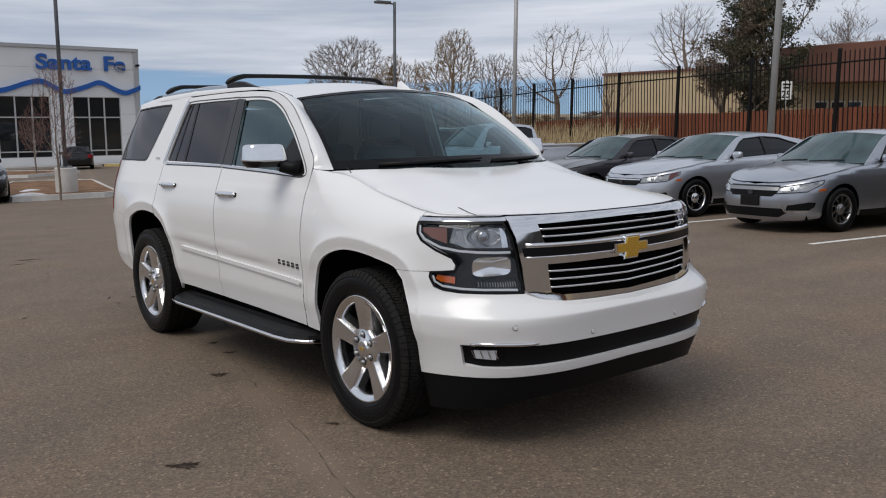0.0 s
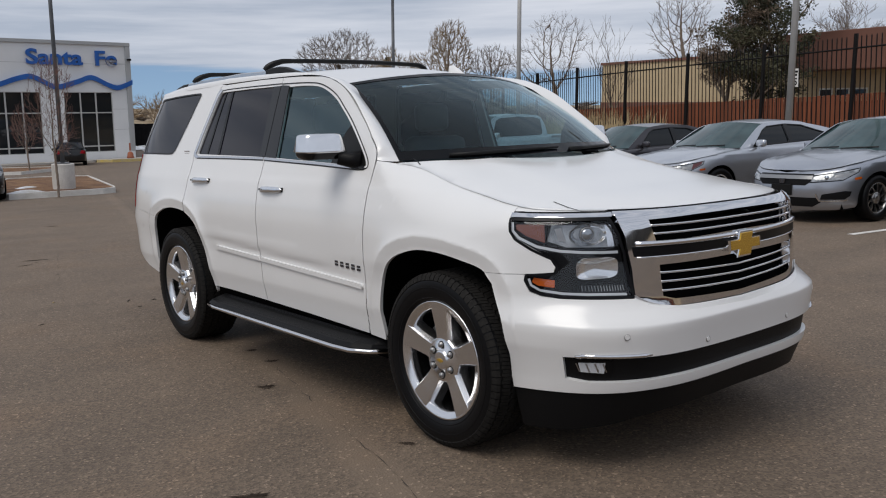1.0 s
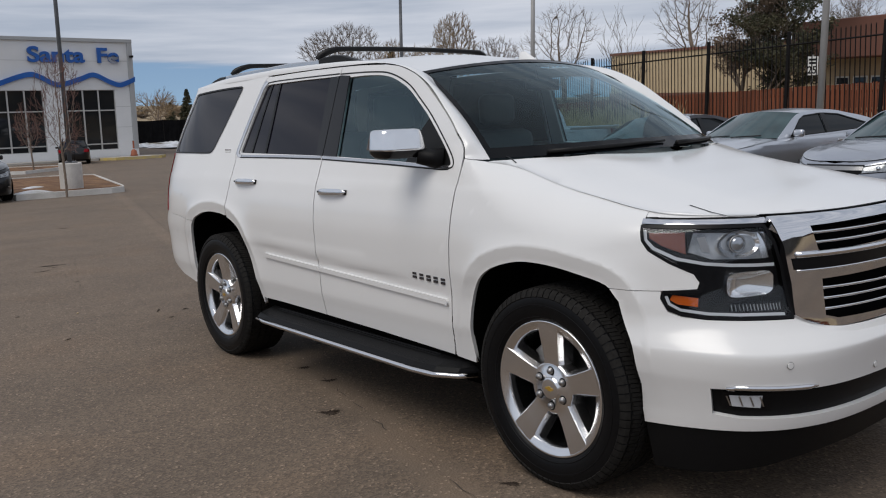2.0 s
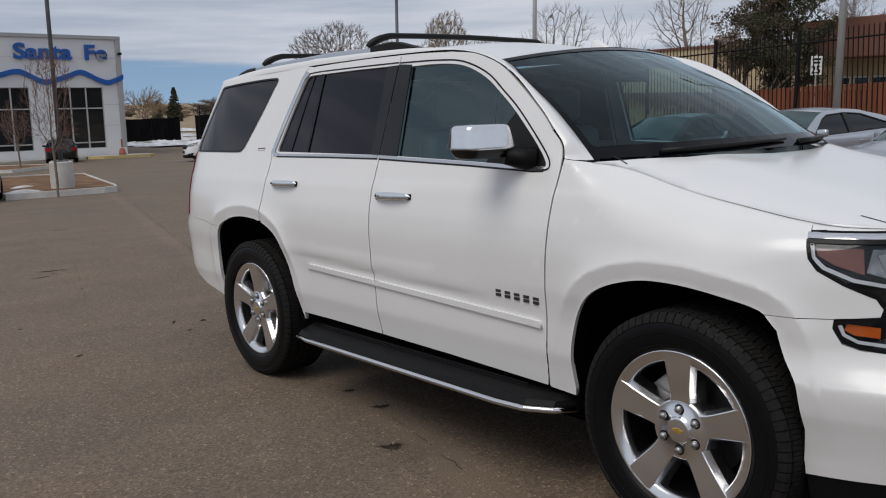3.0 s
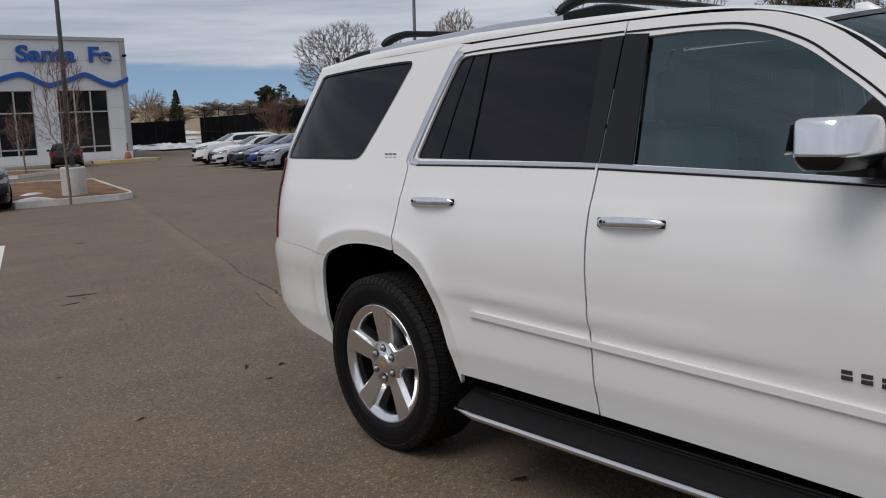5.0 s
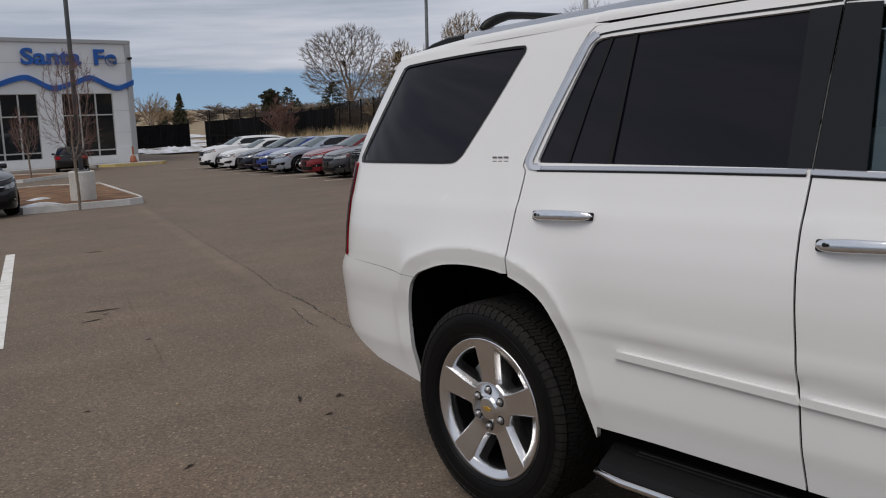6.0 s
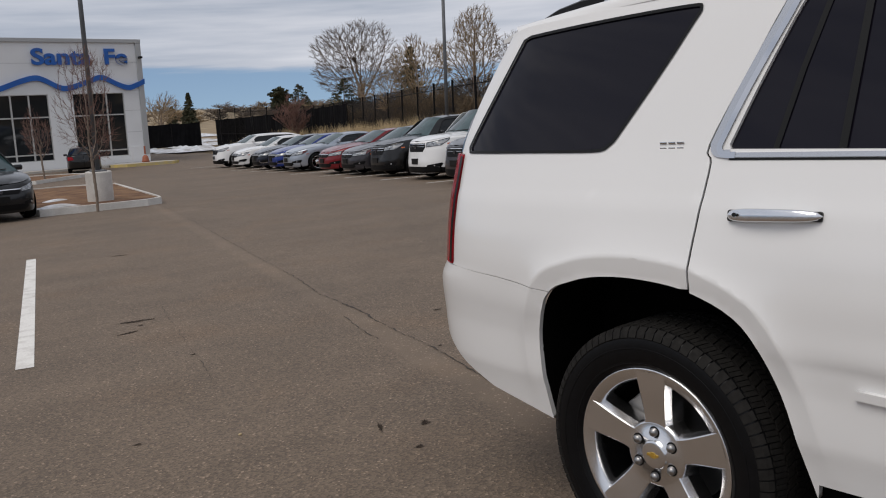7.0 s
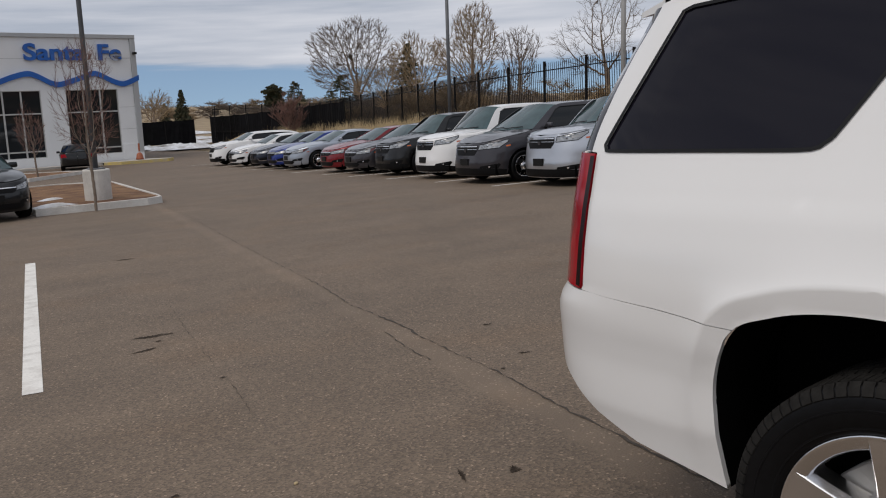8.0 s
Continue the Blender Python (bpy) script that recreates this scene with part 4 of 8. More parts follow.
        part("trim_seal", Mesh().ribbon(S.side([(1.743, 1.287), (2.2, 1.292), (2.72, 1.294)]), chart, 0.006, out, 0.0015), "soft_black", door2)
        arc = smooth_line([(1.712, 1.738), (1.42, 1.728), (1.24, 1.708), (1.07, 1.647), (0.95, 1.568), (0.84, 1.488), (0.705, 1.370), (0.632, 1.298), (0.620, 1.262), (0.650, 1.250)], 5)
        part("window_seal", Mesh().ribbon(S.side(arc), chart, 0.007, out, 0.0015), "soft_black", door)
        low2 = [(1.743, 1.297), (2.2, 1.302), (2.72, 1.304)]
        part("window_trim", Mesh().sheet(S.side([(y, z - 0.006) for y, z in low2] + [(y, z + 0.007) for y, z in low2[::-1]]), chart, 0.08, flange=0.008, out=out, lift=0.005), "satin", door2, "", True)
        arc2 = smooth_line([(1.718, 1.740), (2.1, 1.745), (2.48, 1.746), (2.565, 1.728), (2.605, 1.66), (2.688, 1.49), (2.745, 1.352), (2.752, 1.322), (2.735, 1.306), (2.70, 1.304)], 5)
        back = [q for q in arc2 if q[0] > 2.53]
        part("window_seal", Mesh().ribbon(S.side([q for q in arc2 if q[0] < 2.56]), chart, 0.007, out, 0.0015), "soft_black", door2)
        part("window_trim", Mesh().ribbon(S.side(back), chart, 0.017, out, 0.006), "chrome", door2, "", True)
        part("window_trim", Mesh().ribbon(S.side([(y + 0.0185, z + 0.004) for y, z in back]), chart, 0.022, out, 0.0045), "satin", door2, "satin trim beside the chrome", True)
        # mouldings, handles
        for nm, own, ys in (("side_moulding", door, (0.622, 1.712)), ("side_moulding", door2, (1.726, 2.330))):
            zc = [0.6613 + (y - 0.6) * 0.034 for y in ys]
            poly = [(ys[0] - 0.006, zc[0] - 0.013), (ys[1] + 0.004, zc[1] - 0.012), (ys[1], zc[1] + 0.012), (ys[0], zc[0] + 0.013)]
            part(nm, Mesh().sheet(S.side(poly), chart, 0.07, flange=0.014, out=out, lift=0.013), "pearl", own, "", True)
        for own, yc, zc in ((door, 1.553, 1.118), (door2, 2.558, 1.148)):
            px = S.a(zc)
            hd = new("door_handle")
            hd.parent = own
            hd.matrix_basis = Matrix.Translation((sd * px, yc, zc)) @ Matrix.Diagonal((sd, 1, 1, 1)) @ pose(0, 0, 0, -1.5, -12, 0)
            tagged(hd, "chrome pull handle")
            part("grip", Mesh().grid(handle_bar, 16, 22), "cap_satin", hd, "", True)
            part("end_pad", Mesh().bevel_box(-0.02, 0.088, -0.016, 0.014, 0.132, 0.016, 0.006), "soft_black", hd)
            part("end_pad", Mesh().bevel_box(-0.02, -0.130, -0.013, 0.012, -0.098, 0.013, 0.005), "soft_black", hd)
            part("keyhole", Mesh().lathe([(0.0, 0.006), (0.0045, 0.005), (0.0045, 0.0)], 12, Matrix.Translation((0.0315, 0.098, 0.0))), "soft_black", hd)
        # badge on the front door as plain bars, and a small one on the quarter panel
        for k in range(5):
            yy = 0.850 - k * 0.052
            for dz in (-0.008, 0.008):
                ob = part("badge_bar", Mesh().bevel_box(0.0, -0.015, -0.0060, 0.005, 0.015, 0.0060, 0.0012), "badge", door, "dark chrome badge bar")
                ob.matrix_basis = Matrix.Translation((sd * S.a(0.757), yy, 0.757 + dz + 0.034 * (yy - 0.75))) @ Matrix.Diagonal((sd, 1, 1, 1))
        # rear quarter
        quarter = grow(rd_rear[::-1], gap) + [(2.575, 1.786), (3.2, 1.778), (3.64, 1.766), (3.740, 1.755)] + [(3.820, 1.62), (3.893, 1.45), (3.930, 1.324), (3.898, 1.322), (3.890, 1.15), (3.896, 0.93), (3.902, 0.903)] + [(3.60, 0.890), (3.345, 0.8665)]
        quarter += [p for p in arch_r[::-1] if p[1] > 0.868 and p[0] > 2.805]
        part("quarter_panel", Mesh().sheet(S.side(quarter), chart, 0.026, [S.side(qg)], 0.018, out, lines=lips), "pearl", car, "", True)
        part("quarter_glass", Mesh().sheet(S.side(qg), chart, 0.03, out=out, lift=-0.003), "dark_glass", car, "dark privacy glass in the rear quarter", True)
        part("glass_seal", Mesh().ribbon(S.side(dense(qg + qg[:1], 0.03)), chart, 0.010, out, 0.0035), "soft_black", car)
        for k in range(6):
            ob = part("badge_bar", Mesh().bevel_box(0, -0.012, -0.0035, 0.004, 0.012, 0.0035, 0.001), "chrome", car, "small chrome badge bar")
            ob.matrix_basis = Matrix.Translation((sd * (S.a(1.335) - 0.001), 2.945 - 0.03 * (k % 3), 1.327 + 0.016 * (k // 3))) @ Matrix.Diagonal((sd, 1, 1, 1)) @ pose(0, 0, 0, 0, 20, 0)
        # rear lamp, bumper corner
        lamp = [(3.907, 0.905), (3.901, 0.93), (3.895, 1.15), (3.903, 1.318), (4.045, 1.318), (4.060, 1.25), (4.075, 1.10), (4.085, 0.95), (4.088, 0.912)]
        lamp_ob = part("rear_lamp", Mesh().sheet(S.side(lamp), chart, 0.05, flange=0.03, out=out, lift=0.006), "red_lens", car, "red rear lamp cluster", True)
        part("lamp_edge", Mesh().ribbon(S.side([(3.914, 0.912), (3.904, 1.05), (3.901, 1.15), (3.908, 1.31)]), chart, 0.018, out, 0.009), "dark_red", lamp_ob, "smoked lamp edge", True)
        ue = math.pi + S.y1 - S.y0 - 0.002
        uc = S.u(4.08, 0.6)
        rb = S.side([q for q in arch_r[::-1] if q[0] > 3.36 and q[1] < 0.835]) + S.side([(3.372, 0.835), (3.3485, 0.8640), (3.60, 0.8875), (3.85, 0.9005)]) + [(ue, 0.907), (ue, 0.64), (uc, 0.64)] + S.side([(3.99, 0.59), (3.86, 0.515), (3.70, 0.458), (3.50, 0.422)])
        part("rear_bumper", Mesh().sheet(rb, chart, 0.03, flange=0.018, out=out, lines=lips), "pearl", car, "", True)
        part("tailgate", Mesh().sheet(S.side([(4.091, 0.912), (4.079, 1.10), (4.064, 1.255), (4.048, 1.32)]) + [(ue, 1.32), (ue, 0.912)], chart, 0.06, flange=0.02, out=out), "pearl", car, "", True)
        part("tailgate_glass", Mesh().sheet(S.side([(3.935, 1.328), (3.898, 1.45), (3.825, 1.62), (3.745, 1.75)]) + [(ue, 1.75), (ue, 1.325)], chart, 0.08, out=out, lift=-0.004), "dark_glass", car, "", True)
        # pillar and roof rail of the body between doors and roof
        foot = [R(S.u(y_, 1.2), BONNET_LINE(y_) - 0.001) for y_ in (0.552, 0.535, 0.515)] + [(0.832, 0.497, 1.2855), (0.806, 0.478, 1.2850)]
        c1 = smooth_line([foot[0], (S.a(1.352), 0.572, 1.352), (S.a(1.41), 0.636, 1.412), (S.a(1.50), 0.732, 1.497), (S.a(1.66), 0.958, 1.662), (S.a(1.757), 1.255, 1.757), (S.a(1.782), 1.712, 1.782), (S.a(1.787), 2.50, 1.787), (S.a(1.784), 2.62, 1.783), (S.a(1.775), 3.2, 1.776), R(S.u(3.70, 1.755), 1.757)], 6)
        c2 = smooth_line([screen_edge(v_) for v_ in (0.0, 0.12, 0.26, 0.46, 0.76, 1.0)] + [(0.682, 1.55, 1.792), (0.684, 2.40, 1.822), (0.684, 2.60, 1.822), (0.680, 3.2, 1.812), (0.618, 3.77, 1.780)], 6)
        c0 = [foot[0], foot[1], foot[2], foot[3], foot[4]]
        pm = Mesh()

        def ruled(i, t):
            a, b = np.array(c1[i]), np.array(c2[i])
            p = a + (b - a) * t
            if i == 0:
                # the seam between pillar and wing
                k = min(int(t * 4), 3)
                p = np.array(c0[k]) + (np.array(c0[k + 1]) - np.array(c0[k])) * (t * 4 - k)
            h = math.sin(math.pi * t) * 0.014 * min(1, i / 6)
            return (sd * (p[0] + h), p[1] - (h * 0.4 if i < 30 else 0), p[2] + h)

        v = [ruled(i, j / 6) for i in range(len(c1)) for j in range(7)]
        f = [(i * 7 + j, i * 7 + j + 1, i * 7 + j + 8, i * 7 + j + 7) for i in range(len(c1) - 1) for j in range(6)]
        part("roof_side", pm.add(v, f if sd < 0 else [q[::-1] for q in f]), "pearl", car, "", True)
        part("roof_ditch", Mesh().tube([(sd * x, y, z - 0.002) for x, y, z in c2[31:]], 0.006, 6), "soft_black", car)
        part("pillar_seam", Mesh().tube([(sd * x, y, z + 0.0005) for x, y, z in c0], 0.0014, 5), "soft_black", car)
        # running board
        rbm = Mesh()
        prof = [(0.84, 0.395), (0.955, 0.388), (1.025, 0.370), (1.046, 0.352), (1.042, 0.328), (1.01, 0.320), (0.88, 0.330)]
        v, f = [], []
        for y, k in ((2.425, 0.80), (2.36, 0.985), (2.25, 1.0), (1.5, 1.0), (0.80, 1.0), (0.66, 0.985), (0.555, 0.93), (0.505, 0.84)):
            v += [(sd * (0.84 + (x - 0.84) * (k - 0.8) / 0.2 if k < 1 else x), y, z) for x, z in prof]
        n = len(prof)
        for i in range(7):
            f += [(i * n + j, i * n + (j + 1) % n, (i + 1) * n + (j + 1) % n, (i + 1) * n + j) for j in range(n)]
        f += [tuple(range(n)), tuple(range(7 * n, 8 * n))]
        board = part("running_board", rbm.add(v, f), "black_plastic", car, "black ribbed running board with chrome edge")
        edge = [(sd * (0.84 + 0.210 * (k - 0.8) / 0.2), y, 0.337) for y, k in ((2.43, 0.80), (2.36, 0.985), (2.25, 1.0), (1.5, 1.0), (0.80, 1.0), (0.66, 0.985), (0.555, 0.93), (0.505, 0.86))]
        part("edge_strip", Mesh().tube(edge, 0.0125, 8), "chrome", board, "chrome edge strip", True)
        for k in range(6):
            part("tread_rib", Mesh().tube([(sd * (0.918 + 0.018 * k), 2.28, 0.391 - 0.004 * k), (sd * (0.918 + 0.018 * k), 0.74, 0.391 - 0.004 * k)], 0.004, 5), "black_plastic", board)
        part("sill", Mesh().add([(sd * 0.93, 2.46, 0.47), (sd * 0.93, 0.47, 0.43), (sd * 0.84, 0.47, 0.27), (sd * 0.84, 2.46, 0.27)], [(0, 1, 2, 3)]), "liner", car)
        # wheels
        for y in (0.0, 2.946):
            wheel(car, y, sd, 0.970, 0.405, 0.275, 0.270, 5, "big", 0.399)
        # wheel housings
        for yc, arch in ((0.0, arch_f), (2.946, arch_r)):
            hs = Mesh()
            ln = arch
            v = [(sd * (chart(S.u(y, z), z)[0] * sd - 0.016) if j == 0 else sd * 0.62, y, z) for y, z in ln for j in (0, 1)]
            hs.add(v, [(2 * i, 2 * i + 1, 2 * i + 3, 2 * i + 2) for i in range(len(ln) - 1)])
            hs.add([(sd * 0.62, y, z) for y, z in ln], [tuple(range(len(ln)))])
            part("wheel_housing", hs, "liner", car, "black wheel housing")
            part("suspension_arm", Mesh().tube([(sd * 0.62, yc, 0.40), (sd * 0.80, yc, 0.40)], 0.05, 10), "steel_grey", car)
        # mirror
        mir = new("door_mirror")
        mir.parent = car
        mir.matrix_basis = Matrix.Diagonal((sd, 1, 1, 1))
        tagged(mir, "chrome-capped door mirror on a black foot")
        mm = Mesh()

        def shell(u, t, z0, z1, inset=0.0):
            # rounded box, broad towards the front
            a = 2 * math.pi * u
            ca, sa = math.cos(a), math.sin(a)
            e = 0.45
            px = 1.035 + (0.120 - inset) * math.copysign(abs(ca) ** e, ca)
            py = 0.845 + (0.070 - inset) * math.copysign(abs(sa) ** e, sa) * (1.0 if sa > 0 else 1.1) - 0.25 * (px - 1.035)**2 * 0 + 0.12 * (px - 1.035)
            return (px, py, z0 + (z1 - z0) * t)

        def cap(u, t):
            x, y, z = shell(u, 0, 1.335, 1.43)
            s_ = float(np.interp(t, [0, 0.1, 0.45, 0.6, 0.7, 0.8, 1], [0.985, 1.0, 0.955, 0.93, 0.895, 0.80, 0.0]))
            z_ = float(np.interp(t, [0, 0.1, 0.45, 0.6, 0.7, 0.8, 1], [1.338, 1.342, 1.398, 1.418, 1.427, 1.433, 1.437]))
            inner = 1 - 0.16 * (z_ - 1.338) / 0.1 if x < 1.035 else 1 - 0.05 * (z_ - 1.338) / 0.1
            return (1.030 + (x - 1.035) * s_ * inner, 0.85 + (y - 0.85) * s_ + 0.10 * (z_ - 1.338), z_)

        part("cap", mm.grid(cap, 48, 20), "cap_satin", mir, "bright chrome mirror cap", True)
        lowm = Mesh().grid(lambda u, t: (1.035 + (shell(u, 0, 0, 0, 0.004)[0] - 1.035) * (1 - 0.25 * t * t) * (0 if t > 0.99 else 1), 0.85 + (shell(u, 0, 0, 0, 0.004)[1] - 0.85) * (1 - 0.3 * t * t) * (0 if t > 0.99 else 1), 1.340 - 0.036 * min(t / 0.9, 1)), 40, 10, True)
        part("housing", lowm, "black_gloss", mir, "black mirror housing", True)
        part("foot", Mesh().tube([(0.965, 0.79, 1.310), (0.91, 0.755, 1.296), (0.87, 0.72, 1.290)], [0.034, 0.040, 0.052], 12), "black_plastic", mir, "black mirror foot", True)
        part("mirror_glass", Mesh().add([(1.14, 0.935, 1.345), (0.945, 0.91, 1.345), (0.95, 0.908, 1.42), (1.12, 0.93, 1.42)], [(0, 1, 2, 3)]), "chrome", mir)
        # roof rail
        rl = [(0.655, 1.60, 0.0), (0.656, 1.70, 0.020), (0.657, 1.82, 0.046), (0.658, 1.90, 0.052), (0.658, 2.02, 0.042), (0.658, 2.10, 0.030), (0.658, 2.6, 0.028), (0.655, 3.0, 0.028), (0.648, 3.32, 0.030), (0.640, 3.44, 0.036), (0.630, 3.56, 0.028), (0.620, 3.68, 0.0)]

        def rail_run(y0_, y1_, wide):
            """A length of the rail: a low bar on the roof, with the height given along it."""
            v_, n_ = [], 22
            for i_ in range(n_ + 1):
                y_ = y0_ + (y1_ - y0_) * i_ / n_
                x_, h_ = (float(np.interp(y_, [p_[1] for p_ in rl], [p_[c_] for p_ in rl])) for c_ in (0, 2))
                z_ = float(np.interp(y_, [1.55, 2.4, 3.2, 3.80], [1.795, 1.824, 1.814, 1.780]))
                for px_, pz_ in ((-wide, -0.02), (-wide, h_ - 0.006), (-wide * 0.5, h_), (wide * 0.5, h_), (wide, h_ - 0.006), (wide, -0.02)):
                    v_.append((sd * (x_ + px_), y_, z_ + pz_))
            return Mesh().add(v_, [(6 * i_ + j_, 6 * i_ + j_ + 1, 6 * i_ + j_ + 7, 6 * i_ + j_ + 6) for i_ in range(n_) for j_ in range(5)] + [tuple(range(6)), tuple(range(6 * n_, 6 * n_ + 6))])

        rail = part("roof_rail", rail_run(2.05, 3.34, 0.015), "satin", car, "satin roof rail")
        part("rail_foot", rail_run(1.60, 2.06, 0.018), "soft_black", rail, "black wedge-shaped rail end")
        part("rail_foot", rail_run(3.33, 3.68, 0.018), "soft_black", rail, "black wedge-shaped rail end")
        # headlamp
        lo_in = [(S.ux(0.662, 1.061), 1.061), (S.ux(0.640, 1.0), 1.0), (S.ux(0.625, 0.92), 0.92), (S.ux(0.618, 0.82), 0.82), (S.ux(0.612, 0.748), 0.748)]
        head = lo_in + S.side([(-0.62, 0.752), (-0.545, 0.760), (-0.505, 0.775), (-0.482, 0.815), (-0.486, 0.836), (-0.592, 0.842), (-0.598, 0.868), (-0.576, 0.904), (-0.50, 0.940), (-0.432, 0.980), (-0.408, 1.012), (-0.396, 1.060)])
        bed = part("headlamp", Mesh().sheet(head, chart, 0.03, flange=0.03, out=out, lift=-0.035), "lamp_in", car, "projector headlamp with amber side light behind clear lens", True)
        part("lamp_rim", Mesh().ribbon(dense(head + head[:1], 0.02), chart, 0.011, out, 0.001), "lamp_in", bed)
        strip = [(S.ux(0.650, 1.064), 1.067)] + S.side([(-0.60, 1.067), (-0.394, 1.067)])
        part("chrome_strip", Mesh().sheet([(u, z) for u, z in strip] + [(u, z + 0.016) for u, z in strip[::-1]], chart, 0.03, flange=0.02, out=out, lift=0.003), "chrome", bed, "chrome strip over the lamp", True)
        lip = dense([(S.ux(0.662, 1.085), 0), (lamp_u, 0)], 0.03)[:-1] + [(lamp_u, 0)]
        lip = [u for u, _ in lip if u <= lamp_u]
        part("wing_lip", Mesh().sheet([(u, 1.0825) for u in lip] + [(u, max(1.088, BONNET_LINE(chart(u, 1.09)[1]) + 0.0005)) for u in lip[::-1]], chart, 0.03, out=out, lift=-0.001), "pearl", car, "", True)
        part("bonnet_gap", Mesh().ribbon([(u, 1.0846) for u in lip], chart, 0.005, out, 0.0036), "soft_black", bed)
        part("side_reflector", Mesh().sheet(S.side([(-0.545, 0.968), (-0.47, 0.995), (-0.425, 1.022), (-0.420, 1.046), (-0.535, 1.046)]), chart, 0.03, out=out, lift=-0.018), "brick_lens", bed, "dull orange side reflector", True)
        part("turn_light", Mesh().sheet(S.side([(-0.590, 0.788), (-0.53, 0.794), (-0.505, 0.808), (-0.512, 0.826), (-0.590, 0.818)]), chart, 0.03, out=out, lift=-0.012), "amber", bed, "amber turn light", True)
        part("light_bar", Mesh().ribbon(S.side([(-0.408, 1.050), (-0.416, 1.015), (-0.445, 0.986), (-0.52, 0.952), (-0.60, 0.936)]) + [(S.ux(0.76, 0.93), 0.930), (S.ux(0.70, 0.928), 0.928), (S.ux(0.645, 0.928), 0.928)], chart, 0.011, out, -0.005), "led", bed, "pale light guide", True)
        part("light_bar", Mesh().ribbon(S.side([(-0.494, 0.822), (-0.505, 0.795), (-0.54, 0.776), (-0.62, 0.766)]) + [(S.ux(0.76, 0.763), 0.763), (S.ux(0.635, 0.760), 0.760)], chart, 0.010, out, -0.004), "led", bed, "", True)
        part("upper_tray", Mesh().sheet([(S.ux(0.655, 0.95), 0.948), (S.ux(0.668, 1.05), 1.048)] + S.side([(-0.56, 1.048), (-0.55, 0.975), (-0.62, 0.950)]), chart, 0.025, out=out, lift=-0.032), "lamp_grey", bed, "grey chromed tray behind the projector", True)
        uc = S.ux(0.735, 1.0)
        c = Vector(chart(uc, 1.0))
        lookm = Matrix.Translation(c + Vector((-sd * 0.003, 0.008, 0))) @ Vector((1, 0, 0)).rotation_difference(Vector((sd * 0.45, -0.89, 0))).to_matrix().to_4x4()
        wide_m = lookm @ Matrix.Diagonal((1, 1.7, 1, 1))
        part("bezel", Mesh().lathe([(0.004, 0.047), (-0.002, 0.044), (-0.016, 0.039), (-0.022, 0.030)], 36, wide_m), "bowl", bed, "silver bowl round the projector", True)
        part("projector", Mesh().lathe([(-0.022, 0.028), (-0.004, 0.027), (0.004, 0.025), (0.010, 0.016), (0.013, 0.0)], 28, lookm), "lens", bed, "round projector lens", True)
        part("lens_ring", Mesh().lathe([(-0.004, 0.031), (0.001, 0.029), (-0.002, 0.026)], 28, lookm), "alloy_dark", bed, "", True)
        part("inner_reflector", Mesh().sheet([(S.ux(0.648, 0.955), 0.950), (S.ux(0.655, 1.045), 1.045), (S.ux(0.676, 1.045), 1.045), (S.ux(0.672, 0.955), 0.950)], chart, 0.02, out=out, lift=-0.030), "reflector", bed, "", True)
        part("inner_reflector", Mesh().sheet([(S.ux(0.800, 0.97), 0.972), (S.ux(0.805, 1.03), 1.030), (S.ux(0.822, 1.025), 1.025), (S.ux(0.818, 0.975), 0.978)], chart, 0.02, out=out, lift=-0.027), "alloy_dark", bed, "", True)
        cl = Vector(chart(S.ux(0.722, 0.866), 0.866))
        lowm = Matrix.Translation(cl + Vector((-sd * 0.002, 0.003, 0))) @ Vector((1, 0, 0)).rotation_difference(Vector((sd * 0.38, -0.92, 0))).to_matrix().to_4x4() @ Matrix.Diagonal((1, 2.25, 1.05, 1))

        def lowl_bowl(u, v, m=lowm):
            a, r_ = 2 * math.pi * u, 0.041 * (1 - v)
            ca, sa = math.cos(a), math.sin(a)
            return tuple(m @ Vector((0.006 - 0.026 * (1 - (1 - v) ** 2.2), r_ * math.copysign(abs(ca) ** 0.5, ca), r_ * math.copysign(abs(sa) ** 0.5, sa))))

        part("lower_reflector", Mesh().grid(lowl_bowl, 36, 8), "bowl", bed, "silver lower reflector bowl", True)
        part("reflector_shade", Mesh().sheet([(S.ux(0.772, 0.85), 0.838), (S.ux(0.780, 0.90), 0.905), (S.ux(0.800, 0.90), 0.900), (S.ux(0.795, 0.85), 0.845)], chart, 0.02, out=out, lift=-0.014), "lamp_in", bed, "", True)
        for k in range(15):
            uu = S.ux(0.640 + 0.0095 * k, 0.79)
            part("lens_rib", Mesh().ribbon([(uu, 0.776), (uu, 0.797)], chart, 0.0035, out, -0.016), "lamp_grey", bed)
        part("lamp_lens", Mesh().sheet(head, chart, 0.04, out=out, lift=-0.001), "clear_lens", bed, "clear lamp lens", True).visible_shadow = False
        # fog lamp
        fog = [(S.ux(0.838, 0.45), 0.445), (S.ux(0.742, 0.45), 0.445), (S.ux(0.742, 0.45), 0.506), (S.ux(0.838, 0.45), 0.506)]
        fg = part("fog_lamp", Mesh().sheet(fog, chart, 0.03, flange=0.03, out=out, lift=-0.012), "lamp_in", car, "clear fog lamp", True)
        part("fog_lens", Mesh().sheet([(S.ux(0.822, 0.45), 0.456), (S.ux(0.765, 0.45), 0.452), (S.ux(0.760, 0.45), 0.498), (S.ux(0.826, 0.45), 0.496)], chart, 0.03, out=out, lift=-0.008), "led", fg, "bright fog lamp lens", True)
        for k in range(4):
            uu = S.ux(0.758 + 0.022 * k, 0.45)
            part("facet", Mesh().ribbon([(uu, 0.458), (uu + 0.01, 0.494)], chart, 0.004, out, -0.006), "alloy_dark", fg)
